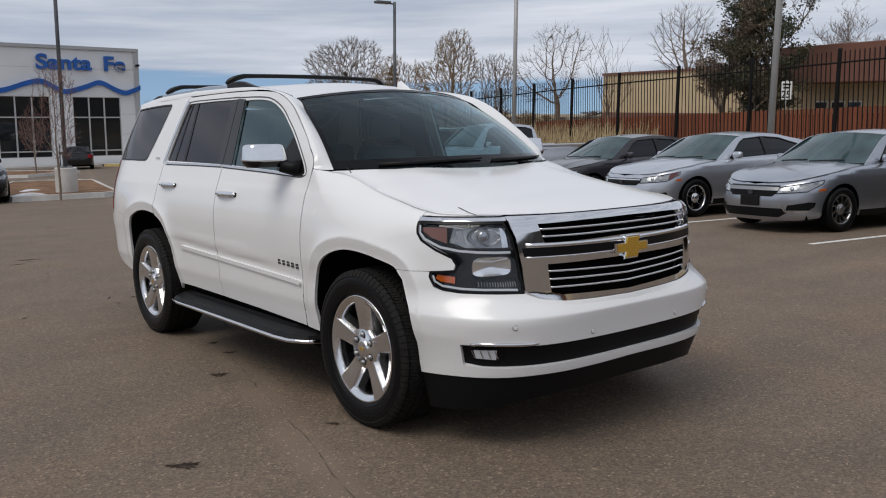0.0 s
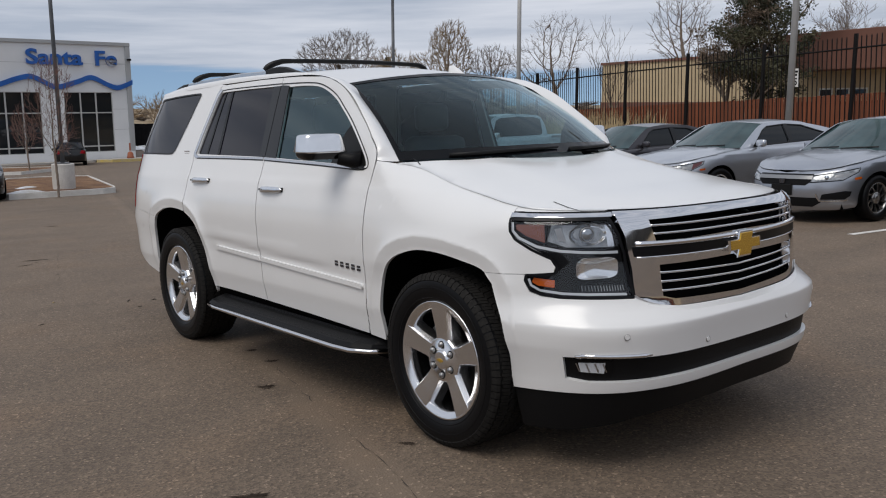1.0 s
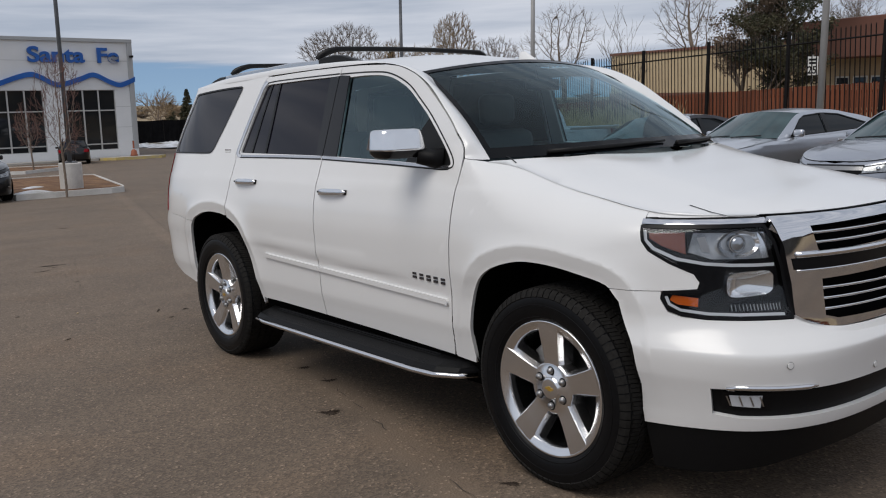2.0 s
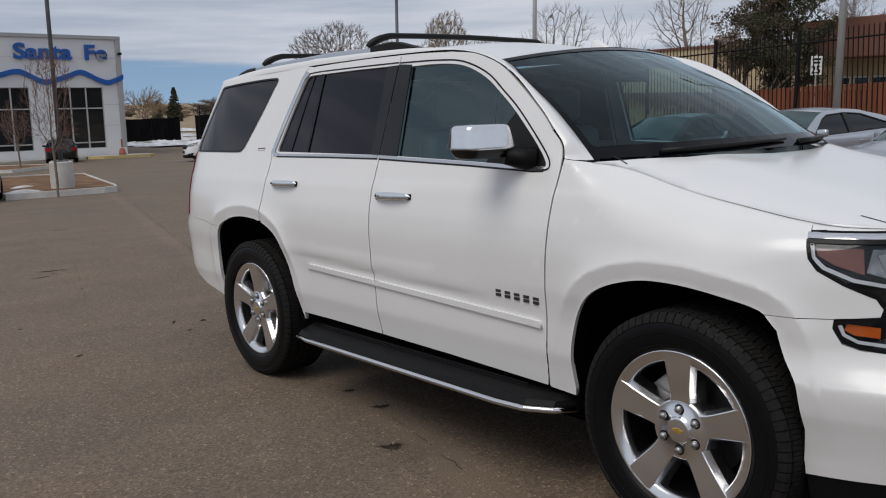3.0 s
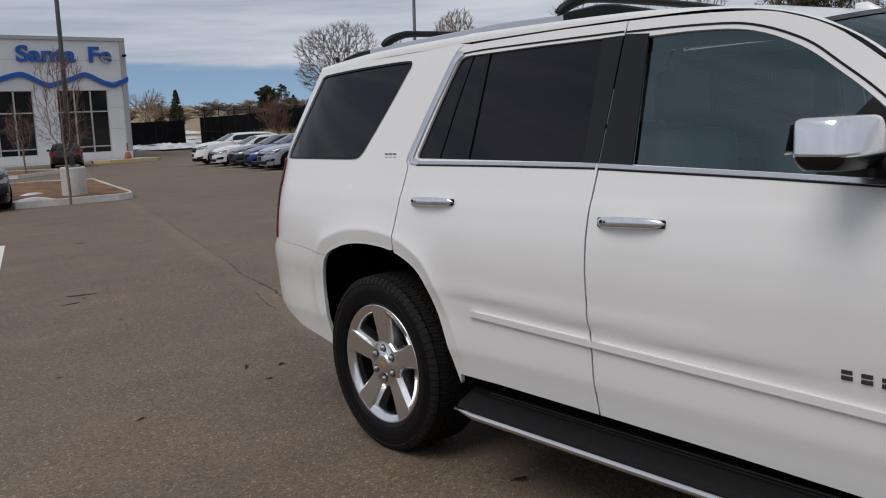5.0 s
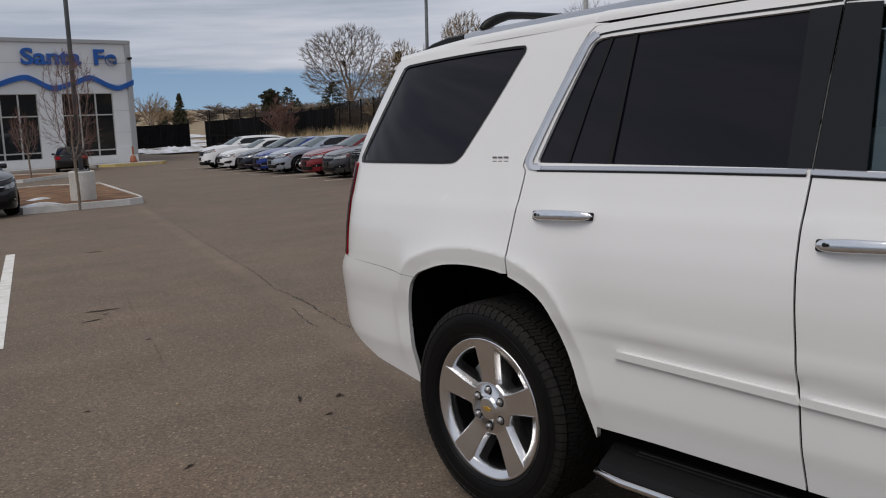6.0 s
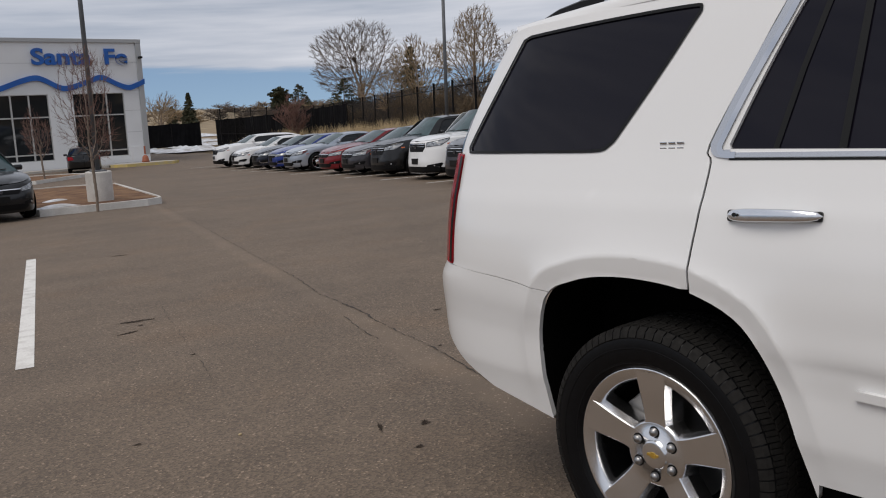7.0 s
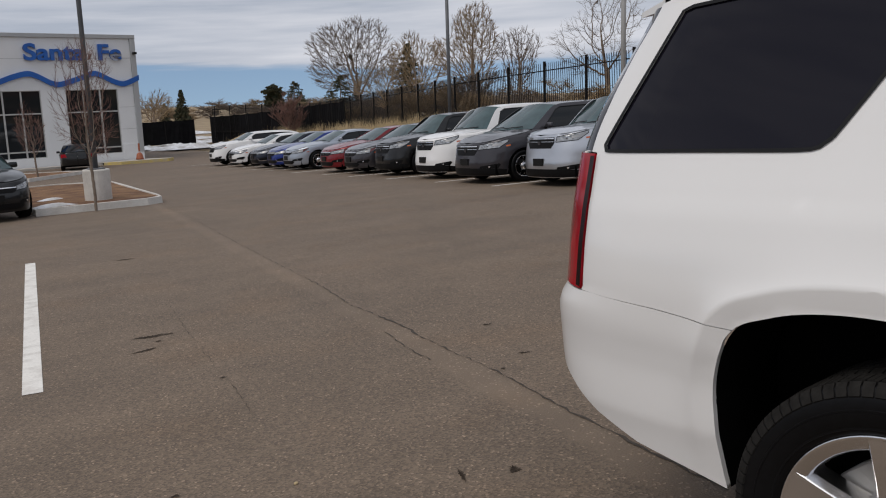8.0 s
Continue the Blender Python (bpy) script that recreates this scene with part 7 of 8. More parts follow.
for x, y, ln, wd, tu in ((-0.688, 8.33, 0.15, 0.050, -14), (-0.561, 8.30, 0.07, 0.02, -5), (-0.697, 8.14, 0.03, 0.02, 0), (-0.867, 7.948, 0.13, 0.028, 8),
                        (0.695, 12.69, 0.16, 0.05, -20), (-0.80, 6.878, 0.025, 0.02, 0), (-1.70, 5.44, 0.025, 0.02, 0), (-0.772, 4.72, 0.09, 0.014, 62), (-0.586, 4.60, 0.04, 0.03, 40),
                        (-0.798, 4.375, 0.03, 0.022, 0), (0.39, 5.68, 0.02, 0.02, 0), (1.07, 6.553, 0.05, 0.02, -20), (0.714, 5.823, 0.06, 0.02, -30), (-1.626, 4.243, 0.045, 0.018, 30),
                        (-1.133, 1.41, 0.065, 0.05, -40), (-1.08, 0.12, 0.05, 0.025, -50), (-1.89, 0.08, 0.09, 0.05, -40), (-0.836, 1.90, 0.06, 0.03, -30), (-0.80, 2.25, 0.05, 0.03, -30)):
    oil_stain(x, y, ln, wd, tu)
pebble = Mesh().grid(lambda u, v: (0.012 * math.cos(6.2832 * u) * math.sin(3.1416 * v), 0.009 * math.sin(6.2832 * u) * math.sin(3.1416 * v), 0.004 + 0.006 * math.cos(3.1416 * v)), 10, 7)
solo("pebble", pebble, "straw", "small pale pebble lying on the asphalt", "stone", pose(-1.293, 5.17, 0, 0, 0, 30))


def crack(pts, width, label):
    rnd = random.Random(int(abs(pts[0][0]) * 1000))
    line = []
    for (x0, y0), (x1, y1) in zip(pts[:-1], pts[1:]):
        k = max(2, int(math.hypot(x1 - x0, y1 - y0) / 0.06))
        line += [(x0 + (x1 - x0) * i / k + rnd.uniform(-0.012, 0.012), y0 + (y1 - y0) * i / k + rnd.uniform(-0.012, 0.012)) for i in range(k)]
    v = []
    for i, (x, y) in enumerate(line):
        a, b = line[max(i - 1, 0)], line[min(i + 1, len(line) - 1)]
        d = Vector((b[0] - a[0], b[1] - a[1])).normalized()
        w = width * max(0.03, rnd.uniform(-0.25, 0.9))
        v += [(x - d.y * w / 2, y + d.x * w / 2, 0.0035), (x + d.y * w / 2, y - d.x * w / 2, 0.0035)]
    solo("asphalt_crack", Mesh().add(v, [(2 * i, 2 * i + 1, 2 * i + 3, 2 * i + 2) for i in range(len(line) - 1)]), "tar", label, "crack", group="cracks")


crack([(4.23, 20.2), (3.40, 16.9), (2.40, 13.4), (1.60, 10.5), (1.15, 8.85), (0.86, 7.95)], 0.013, "far end of a long crack across the asphalt")
crack([(0.86, 7.95), (0.70, 7.12), (0.49, 6.38), (0.35, 5.75), (0.20, 5.25), (0.13, 5.02), (0.05, 4.75), (-0.07, 4.30), (-0.2, 3.8)], 0.024, "long jagged crack across the asphalt")
crack([(0.472, 6.97), (0.40, 6.72), (0.335, 6.53), (0.27, 6.30), (0.233, 6.12)], 0.013, "short crack beside the long crack")
crack([(-0.82, 2.0), (-1.02, 1.21), (-1.14, 0.70), (-1.25, 0.22), (-1.35, -0.17), (-1.45, -0.53), (-1.52, -0.80), (-1.62, -1.3)], 0.0065, "hairline crack in the asphalt")
crack([(-0.126, 9.31), (-0.45, 8.15), (-0.70, 7.24), (-0.84, 6.65), (-1.026, 5.99)], 0.006, "faint hairline crack in the asphalt")

# ---- the vehicle ----
big_suv()

# ---- parked row ----
def parked(y, name, paint, label, category, kind, out=0.0, low=0.0):
    c = Vector((row_x(y), y)) - AX * out
    m = Matrix.Translation((c.x, c.y, 0)) @ Matrix.Rotation(math.atan2(AX.y, AX.x) - math.pi / 2, 4, "Z")
    return small_car(name, m, PAINT[paint], label, category, kind, low=low)


parked(0.4, "sedan", "charcoal", "dark grey sedan parked beside a silver sedan", "car", "sedan", -0.3)
parked(3.24, "sedan", "steel", "grey-silver compact sedan with black grille and dark wheels", "car", "sedan")
parked(6.15, "coupe", "silver", "silver two-door coupe with dark side windows", "car", "coupe", -0.1)
parked(8.95, "sedan", "grey", "dark grey sedan parked nose out", "car", "sedan", -0.1)
parked(14.2, "pickup_truck", "silver", "silver pickup truck with crew cab parked nose out", "pickup", "pickup", 0.1)
parked(16.6, "minivan", "grey", "dark grey minivan parked nose out", "van", "van", 0.4)
parked(19.2, "crossover", "white", "white three-row SUV parked nose out", "suv", "suv", 0.1)
parked(22.0, "crossover", "black", "black crossover parked nose out", "suv", "crossover")
parked(24.2, "sedan", "grey", "dark grey sedan in the parked row", "car", "coupe")
parked(26.2, "sedan", "red", "red sedan in the parked row", "car", "coupe", low=0.05)
parked(29.9, "sedan", "pale", "pale silver sedan in the parked row", "car", "coupe", low=0.08)
parked(31.9, "sedan", "blue", "bright blue sedan in the parked row", "car", "sedan", low=0.08)
parked(34.1, "sedan", "navy", "dark navy sedan in the parked row", "car", "sedan", low=0.08)
parked(37.3, "hatchback", "white", "white hatchback in the parked row", "car", "sedan", low=0.08)
parked(40.6, "crossover", "white", "white crossover at the end of the row", "suv", "crossover", low=0.17)
small_car("hatchback", pose(0.98, 21.4, 0, 0, 0, 5), PAINT["charcoal"], "dark grey hatchback parked beside the planting island", "car", "hatch", "")
small_car("sedan", pose(12.95, 54.7, lot_z(52), 0, 0, 164), PAINT["black"], "black sedan standing before the showroom", "car", "sedan", "")


# ---- planting islands ----
def island(pts, label, h=0.15):
    ob = thing("planting_island", Matrix(), label, "planting island", "islands")
    pts = [Vector((*p, 0)) for p in pts]
    c = sum(pts, Vector()) / len(pts)
    n = len(pts)
    for i in range(n):
        p, q = pts[i], pts[(i + 1) % n]
        inn = [k + (c - k).normalized() * 0.17 for k in (p, q)]
        m = Mesh()
        v = [p + Vector((0, 0, -0.02)), q + Vector((0, 0, -0.02)), q + (c - q).normalized() * 0.02 + Vector((0, 0, h)), p + (c - p).normalized() * 0.02 + Vector((0, 0, h)), inn[1] + Vector((0, 0, h)), inn[0] + Vector((0, 0, h)), inn[1] + Vector((0, 0, 0)), inn[0]]
        m.add(v, [(0, 1, 2, 3), (3, 2, 4, 5), (5, 4, 6, 7)])
        part("kerb_stone", m, "kerb", ob, "pale concrete kerb")
    bed = Mesh()
    inner = [k + (c - k).normalized() * 0.16 for k in pts]
    bed.add([(c.x, c.y, h + 0.05)] + [(k.x, k.y, h - 0.03) for k in inner], [(0, i + 1, (i + 1) % n + 1) for i in range(n)])
    part("mulch_bed", bed, "mulch", ob, "brown bark mulch")
    return ob


island([(1.87, 21.15), (4.2, 21.0), (4.62, 21.25), (4.85, 22.0), (6.2, 28.0), (6.9, 31.3), (5.6, 32.6), (4.3, 32.5), (3.6, 30.5), (1.95, 23.0)], "kerbed planting island with brown mulch")
island([(4.6, 41.5), (6.6, 40.2), (10.2, 44.6), (10.0, 46.5), (7.5, 49.5), (5.5, 49.0)], "kerbed planting island with dry mulch further off")
for x, y, w in ((2.45, 21.9, 0.45), (3.0, 24.0, 0.35)):
    m = Mesh().grid(lambda u, v: (w * (2 * u - 1), 0.25 * (2 * v - 1), max(0, 0.07 * (1 - (2 * u - 1) ** 2) * (1 - (2 * v - 1) ** 2)) - 0.004), 8, 6)
    solo("snow_patch", m, "snow", "small patch of old snow on the mulch", "snow", pose(x, y, 0.135, 0, 0, 12), "snow", smooth=True)


# ---- trees ----
def grow_tree(rnd, base, height, trunk_r, spread, levels, splits, upright=0.5, thin=0.0035, bare_to=0.25):
    """Trunk, limbs and twigs as lists of tapered lines."""
    limbs, twigs = [], []

    def branch(p, d, ln, r, lev):
        n = 4
        pts, rad = [p.copy()], [r]
        for i in range(n):
            d = (d + Vector((rnd.uniform(-1, 1), rnd.uniform(-1, 1), rnd.uniform(-0.6, 0.9))) * (0.13 + 0.05 * lev) + Vector((0, 0, upright * 0.06))).normalized()
            pts.append(pts[-1] + d * ln / n)
            rad.append(max(r * (1 - 0.62 * (i + 1) / n), thin * 0.5))
        (limbs if lev < 2 else twigs).append((pts, rad))
        if lev >= levels:
            return
        for k in range(splits[min(lev, len(splits) - 1)]):
            t = rnd.uniform(0.35 if lev else bare_to, 1.0)
            i = min(int(t * n), n - 1)
            q = pts[i] + (pts[i + 1] - pts[i]) * (t * n - i)
            side = Vector((rnd.uniform(-1, 1), rnd.uniform(-1, 1), rnd.uniform(-0.15, 0.5))).normalized()
            dd = (d * (0.55 + 0.25 * upright) + side * spread).normalized()
            branch(q, dd, ln * rnd.uniform(0.48, 0.72), max(r * rnd.uniform(0.40, 0.58) * (1 - 0.3 * t), thin), lev + 1)

    branch(base, Vector((rnd.uniform(-0.1, 0.1), rnd.uniform(-0.1, 0.1), 1)).normalized(), height * 0.55, trunk_r, 0)
    return limbs, twigs


def fitted(limbs, twigs, height, width):
    """Scales a grown tree to a height and a crown width."""
    pts = np.array([p[:] for ls in (limbs, twigs) for line, _ in ls for p in line])
    top = np.percentile(pts[:, 2], 99.7)
    wide = np.percentile(np.hypot(pts[:, 0], pts[:, 1]), 96) * 2
    k = Vector((width / wide, width / wide, height / top))
    for ls in (limbs, twigs):
        for line, _ in ls:
            for p in line:
                p.x, p.y, p.z = p.x * k.x, p.y * k.y, p.z * k.z


def bare_tree(x, y, z, height, width, label, seed, trunk_r=0.18, spread=0.75, levels=4, splits=(6, 5, 5, 4), twig="twig", thin=0.012, upright=0.5, bare_to=0.3, group="bare trees", lean=0):
    rnd = random.Random(seed)
    limbs, twigs = grow_tree(rnd, Vector((0, 0, -0.2)), height, trunk_r, spread, levels, splits, upright, thin, bare_to)
    fitted(limbs, twigs, height, width)
    ob = thing("tree", Matrix.Translation((x, y, z)) @ PLUMB @ pose(0, 0, 0, 0, lean, 0), label, "tree", group)
    tm, cm = Mesh(), Mesh()
    for pts, rad in limbs:
        tm.tube(pts, rad, 6, False)
    for pts, rad in twigs:
        cm.tube(pts, rad, 3, False)
    part("trunk", tm, "bark", ob, "", True)
    part("crown", cm, twig, ob, "leafless crown of fine twigs")
    return ob


def colonise(rnd, height, width, trunk_h, crown_low, count, step, upright):
    """Branches that grow towards scattered points of a domed crown: nodes, their parents, and their order of age."""
    pts = []
    cz, rz, rx = (height + crown_low) / 2, (height - crown_low) / 2, width / 2
    lobes = [(0.0, 0.0, -0.3, 0.55)] + [(rnd.uniform(-0.52, 0.52), rnd.uniform(-0.52, 0.52), rnd.uniform(-0.3, 0.55), rnd.uniform(0.34, 0.58)) for _ in range(8)]
    while len(pts) < count:
        p = np.array([rnd.uniform(-1, 1) for _ in range(3)])
        d = float(np.linalg.norm(p))
        near = min((np.linalg.norm(p - np.array(lb[:3])) / lb[3]) for lb in lobes)
        if d < 1 and near < 1 and rnd.random() < 0.35 + 0.65 * d:
            pts.append((p[0] * rx, p[1] * rx, cz + p[2] * rz))
    att = np.array(pts)
    nodes, par = [np.array((0.0, 0.0, -0.2))], [-1]
    lean = np.array((rnd.uniform(-0.08, 0.08), rnd.uniform(-0.08, 0.08), 1.0))
    while nodes[-1][2] < trunk_h:
        nodes.append(nodes[-1] + lean * step + np.array((rnd.uniform(-1, 1), rnd.uniform(-1, 1), 0)) * step * 0.12)
        par.append(len(nodes) - 2)
    best, who = np.full(len(att), 1e9), np.zeros(len(att), int)
    fresh, reach = list(range(len(nodes))), max(width, height)
    alive = np.ones(len(att), bool)
    for _ in range(120):
        for i in fresh:
            d = np.linalg.norm(att - nodes[i], axis=1)
            m = d < best
            best[m], who[m] = d[m], i
        alive &= best > step * 1.35
        pull = collections.defaultdict(lambda: np.zeros(3))
        for k in np.nonzero(alive & (best < reach))[0]:
            pull[who[k]] += (att[k] - nodes[who[k]]) / best[k]
        fresh = []
        for i, d in pull.items():
            d = d / max(1e-6, np.linalg.norm(d)) + np.array([rnd.uniform(-0.2, 0.2), rnd.uniform(-0.2, 0.2), rnd.uniform(-0.15, 0.2) + 0.16 * upright])
            nodes.append(nodes[i] + d / np.linalg.norm(d) * step)
            par.append(i)
            fresh.append(len(nodes) - 1)
        if not fresh or len(nodes) > 5200:
            break
    return nodes, par


def crown_tree(x, y, z, height, width, label, seed, trunk_r=0.25, crown_low=0.25, count=420, step=0.34, twig="twig", thin=0.013, upright=0.6, group="bare trees", twigs=3, lean=0, trunk=0.2):
    """A leafless tree with a domed crown of forking branches that end in sprays of fine twigs."""
    rnd = random.Random(seed)
    nodes, par = colonise(rnd, height, width, height * trunk, height * crown_low, count, step, upright)
    n = len(nodes)
    kids = [[] for _ in range(n)]
    for i in range(1, n):
        kids[par[i]].append(i)
    load = [0.0] * n
    for i in range(n - 1, -1, -1):
        load[i] = max(1.0, sum(load[k] for k in kids[i]))
    scale = (trunk_r - thin) / (load[0] ** 0.62 - 1) if load[0] > 1 else 1
    rad = [thin + scale * (q ** 0.62 - 1) for q in load]
    ob = thing("tree", Matrix.Translation((x, y, z)) @ PLUMB @ pose(0, 0, 0, 0, lean, 0), label, "tree", group)
    tm, cm = Mesh(), Mesh()
    starts = [0]
    while starts:
        i = starts.pop()
        line, rr = ([nodes[par[i]]], [rad[i]]) if par[i] >= 0 else ([], [])
        while True:
            line.append(nodes[i])
            rr.append(rad[i])
            if not kids[i]:
                break
            nxt = max(kids[i], key=lambda k: load[k])
            starts += [k for k in kids[i] if k != nxt]
            i = nxt
        if len(line) > 1:
            (tm if rr[0] > trunk_r * 0.22 else cm).tube([Vector(p) for p in line], [float(r_) for r_ in rr], 6 if rr[0] > trunk_r * 0.22 else 3, False)
    mid = Vector((0, 0, height * (0.35 + 0.4 * crown_low)))
    for i in range(1, n):
        if load[i] < 7:
            p = Vector(nodes[i])
            d0 = Vector(nodes[i] - nodes[par[i]]).normalized()
            away = (p - mid).normalized()
            for _ in range(twigs if load[i] < 2 else 2):
                d = (d0 * 0.8 + away * 0.55 + Vector((0, 0, 0.25 * upright)) + Vector((rnd.uniform(-1, 1), rnd.uniform(-1, 1), rnd.uniform(-0.8, 0.8))) * 0.42).normalized()
                ln = step * rnd.uniform(1.0, 2.6)
                cm.tube([p, p + d * ln * 0.5 + away * ln * 0.04, p + d * ln], [thin * 0.7, thin * 0.5, thin * 0.28], 3, False)
    part("trunk", tm, "bark", ob, "", True)
    part("crown", cm, twig, ob, "leafless crown of fine twigs")
    return ob


def leaf_cloud(mesh, rnd, centre, radii, count, size):
    """Many small leaf quads scattered through a soft-edged clump."""
    for _ in range(count):
        a, b = rnd.uniform(0, 2 * math.pi), math.acos(rnd.uniform(-1, 1))
        r = rnd.random() ** 0.45
        p = Vector((centre[0] + radii[0] * r * math.sin(b) * math.cos(a), centre[1] + radii[1] * r * math.sin(b) * math.sin(a), centre[2] + radii[2] * r * math.cos(b)))
        d = Vector((rnd.uniform(-1, 1), rnd.uniform(-1, 1), rnd.uniform(-1, 1))).normalized()
        e = d.cross(Vector((rnd.uniform(-1, 1), rnd.uniform(-1, 1), rnd.uniform(-1, 1)))).normalized()
        s = size * rnd.uniform(0.6, 1.4)
        mesh.add([p - d * s, p + e * s * 0.5, p + d * s, p - e * s * 0.5], [(0, 1, 2, 3)])


def leafy_tree(x, y, z, height, width, label, seed, leaf, density=1.0, size=0.14, trunk_r=0.2, group="trees behind the fence"):
    rnd = random.Random(seed)
    limbs, twigs = grow_tree(rnd, Vector((0, 0, -0.2)), height, trunk_r, 0.8, 3, (8, 5, 4), 0.5, 0.012, 0.2)
    fitted(limbs, twigs, height, width)
    ob = thing("tree", Matrix.Translation((x, y, z)) @ PLUMB, label, "tree", group)
    tm, cm, lm = Mesh(), Mesh(), Mesh()
    for pts, rad in limbs:
        tm.tube(pts, rad, 6, False)
    for pts, rad in twigs:
        cm.tube(pts, rad, 3, False)
        for q in (pts[-1], pts[2]):
            leaf_cloud(lm, rnd, q, (width * 0.075, width * 0.075, width * 0.05), int(16 * density), size)
    part("trunk", tm, "bark", ob, "", True)
    part("branch_work", cm, "twig", ob)
    part("crown", lm, leaf, ob, "uneven leafy crown")
    return ob


def conifer(x, y, z, height, width, label, seed, group="conifers", dense_=1.0):
    rnd = random.Random(seed)
    ob = thing("conifer", Matrix.Translation((x, y, z)) @ PLUMB, label, "tree", group)
    part("trunk", Mesh().tube([(0, 0, -0.2), (0, 0, height * 0.5), (0, 0, height * 0.97)], [height * 0.022, height * 0.014, 0.02], 6), "bark", ob)
    lm = Mesh()
    n = int(26 * dense_)
    for k in range(n):
        t = k / n
        h = height * (0.08 + 0.9 * t)
        rr = width / 2 * (1 - t) ** 0.8 * rnd.uniform(0.75, 1.1) + 0.12
        for j in range(max(4, int(9 * (1 - t)))):
            a = rnd.uniform(0, 2 * math.pi)
            tip = Vector((rr * math.cos(a), rr * math.sin(a), h - 0.12 * rr))
            for s in (0.35, 0.6, 0.85):
                leaf_cloud(lm, rnd, (tip.x * s, tip.y * s, h - 0.1 * rr * s), (rr * 0.2, rr * 0.2, height * 0.022), 7, height * 0.022)
    part("crown", lm, "needle", ob, "dark green needles")
    return ob


# small staked trees in the islands
crown_tree(3.00, 20.84, 0.12, 3.5, 1.5, "slender leafless young tree in the planting island", 5, 0.032, 0.22, 1100, 0.075, "twig_red", 0.0030, 1.8, "young trees", 4, 0, 0.30)
crown_tree(7.3, 41.5, 0.1, 3.3, 1.5, "slender leafless young tree before the showroom", 8, 0.040, 0.22, 700, 0.09, "twig_red", 0.0055, 1.8, "young trees", 4, 0, 0.30)
st = thing("tree_stake", Matrix.Translation((3.60, 22.98, 0.1)) @ PLUMB, "thin black stake in the planting island", "stake")
part("rod", Mesh().tube([(0, 0, 0), (0, 0, 1.4)], 0.014, 8), "iron", st)
# large trees behind the fence
crown_tree(44.0, 70.5, 2.9, 8.6, 9.8, "broad leafless tree with a domed crown behind the fence", 24, 0.34, 0.10, 2600, 0.27, "twig", 0.014, 0.5, "bare trees", 6, 0, 0.12)
crown_tree(41.6, 51.4, 2.2, 7.9, 6.4, "tawny leafless tree with a full crown behind the fence", 33, 0.26, 0.04, 2300, 0.21, "twig_gold", 0.013, 0.8, "bare trees", 7, 0, 0.10)
crown_tree(44.5, 49.5, 2.2, 6.0, 4.6, "smaller leafless tree beside a tawny one", 34, 0.17, 0.05, 1200, 0.21, "twig", 0.012, 0.7, "bare trees", 5, 0, 0.15)
crown_tree(35.6, 50.8, 2.0, 6.1, 4.4, "tawny leafless tree beside a dark juniper", 35, 0.17, 0.03, 1800, 0.19, "twig_gold", 0.013, 0.6, "bare trees", 7, 0, 0.1)
conifer(38.6, 55.6, 2.2, 5.5, 3.4, "dark juniper between leafless trees", 83)
crown_tree(40.5, 61.2, 2.5, 4.4, 6.5, "low tawny thicket of leafless branches behind the fence", 37, 0.13, 0.02, 1300, 0.25, "twig_gold", 0.013, 0.4, "bare trees", 4, 0, 0.06)
crown_tree(33.9, 32.2, 1.4, 6.8, 5.2, "leafless tree with a leaning trunk behind the fence", 41, 0.15, 0.22, 800, 0.22, "twig", 0.008, 0.6, "bare trees", 3, -9, 0.28)
bare_tree(25.5, 20.9, 1.1, 4.7, 3.2, "thin leafless sapling behind the fence", 45, 0.05, 0.5, 3, (8, 4, 3), "twig", 0.008, 1.1, 0.1)
crown_tree(46.0, 32.0, 1.5, 8.5, 5.4, "leafless tree with crooked limbs behind the tan building", 51, 0.22, 0.34, 700, 0.26, "twig", 0.010, 0.3, "bare trees", 3, 0, 0.35)
bare_tree(49.0, 21.5, 1.5, 7.6, 5.4, "tall leafless tree behind the tan building", 57, 0.16, 0.55, 5, (7, 5, 4, 3, 2), "twig", 0.011, 1.1, 0.2)
leafy_tree(27.2, 14.9, 1.2, 6.9, 4.0, "tall dark evergreen tree overhanging the iron fence", 61, "needle", 2.8, 0.050, 0.16)
leafy_tree(26.0, 15.3, 1.2, 3.7, 3.9, "low dark evergreen behind the iron fence", 62, "needle", 2.4, 0.050, 0.12)
leafy_tree(26.4, 16.3, 1.2, 5.3, 2.9, "tree with withered brown leaves beside an evergreen", 63, "brown_leaf", 2.4, 0.042, 0.12)
conifer(34.2, 65.5, 2.2, 3.4, 3.6, "dark juniper behind the fence", 72)
conifer(36.8, 62.5, 2.2, 3.6, 4.4, "dark juniper behind the fence", 82)
conifer(61.8, 152.6, 3.4, 6.6, 3.6, "dark pointed conifer in the distance", 73, "conifers", 2.4)
conifer(57.5, 150.0, 3.4, 4.2, 2.4, "small dark conifer in the distance", 74, "conifers", 2.0)
crown_tree(44.7, 123.0, 2.6, 6.2, 6.5, "tawny leafless tree beyond the gate", 75, 0.22, 0.06, 700, 0.36, "twig_gold", 0.022, 0.4, "bare trees", 4, 0, 0.1)
crown_tree(49.0, 133.0, 3.0, 5.4, 5.5, "smaller tawny leafless tree beyond the gate", 76, 0.20, 0.06, 520, 0.36, "twig_gold", 0.022, 0.4, "bare trees", 4, 0, 0.1)
leafy_tree(74.0, 140.0, 3.6, 5.8, 4.6, "dark round tree in the distance", 77, "needle", 2.2, 0.18, 0.2, "far trees")
conifer(66.0, 118.0, 3.0, 4.2, 4.6, "dark juniper in the distance", 78)
conifer(58.5, 98.0, 2.8, 3.6, 5.0, "dark juniper in the distance", 79)
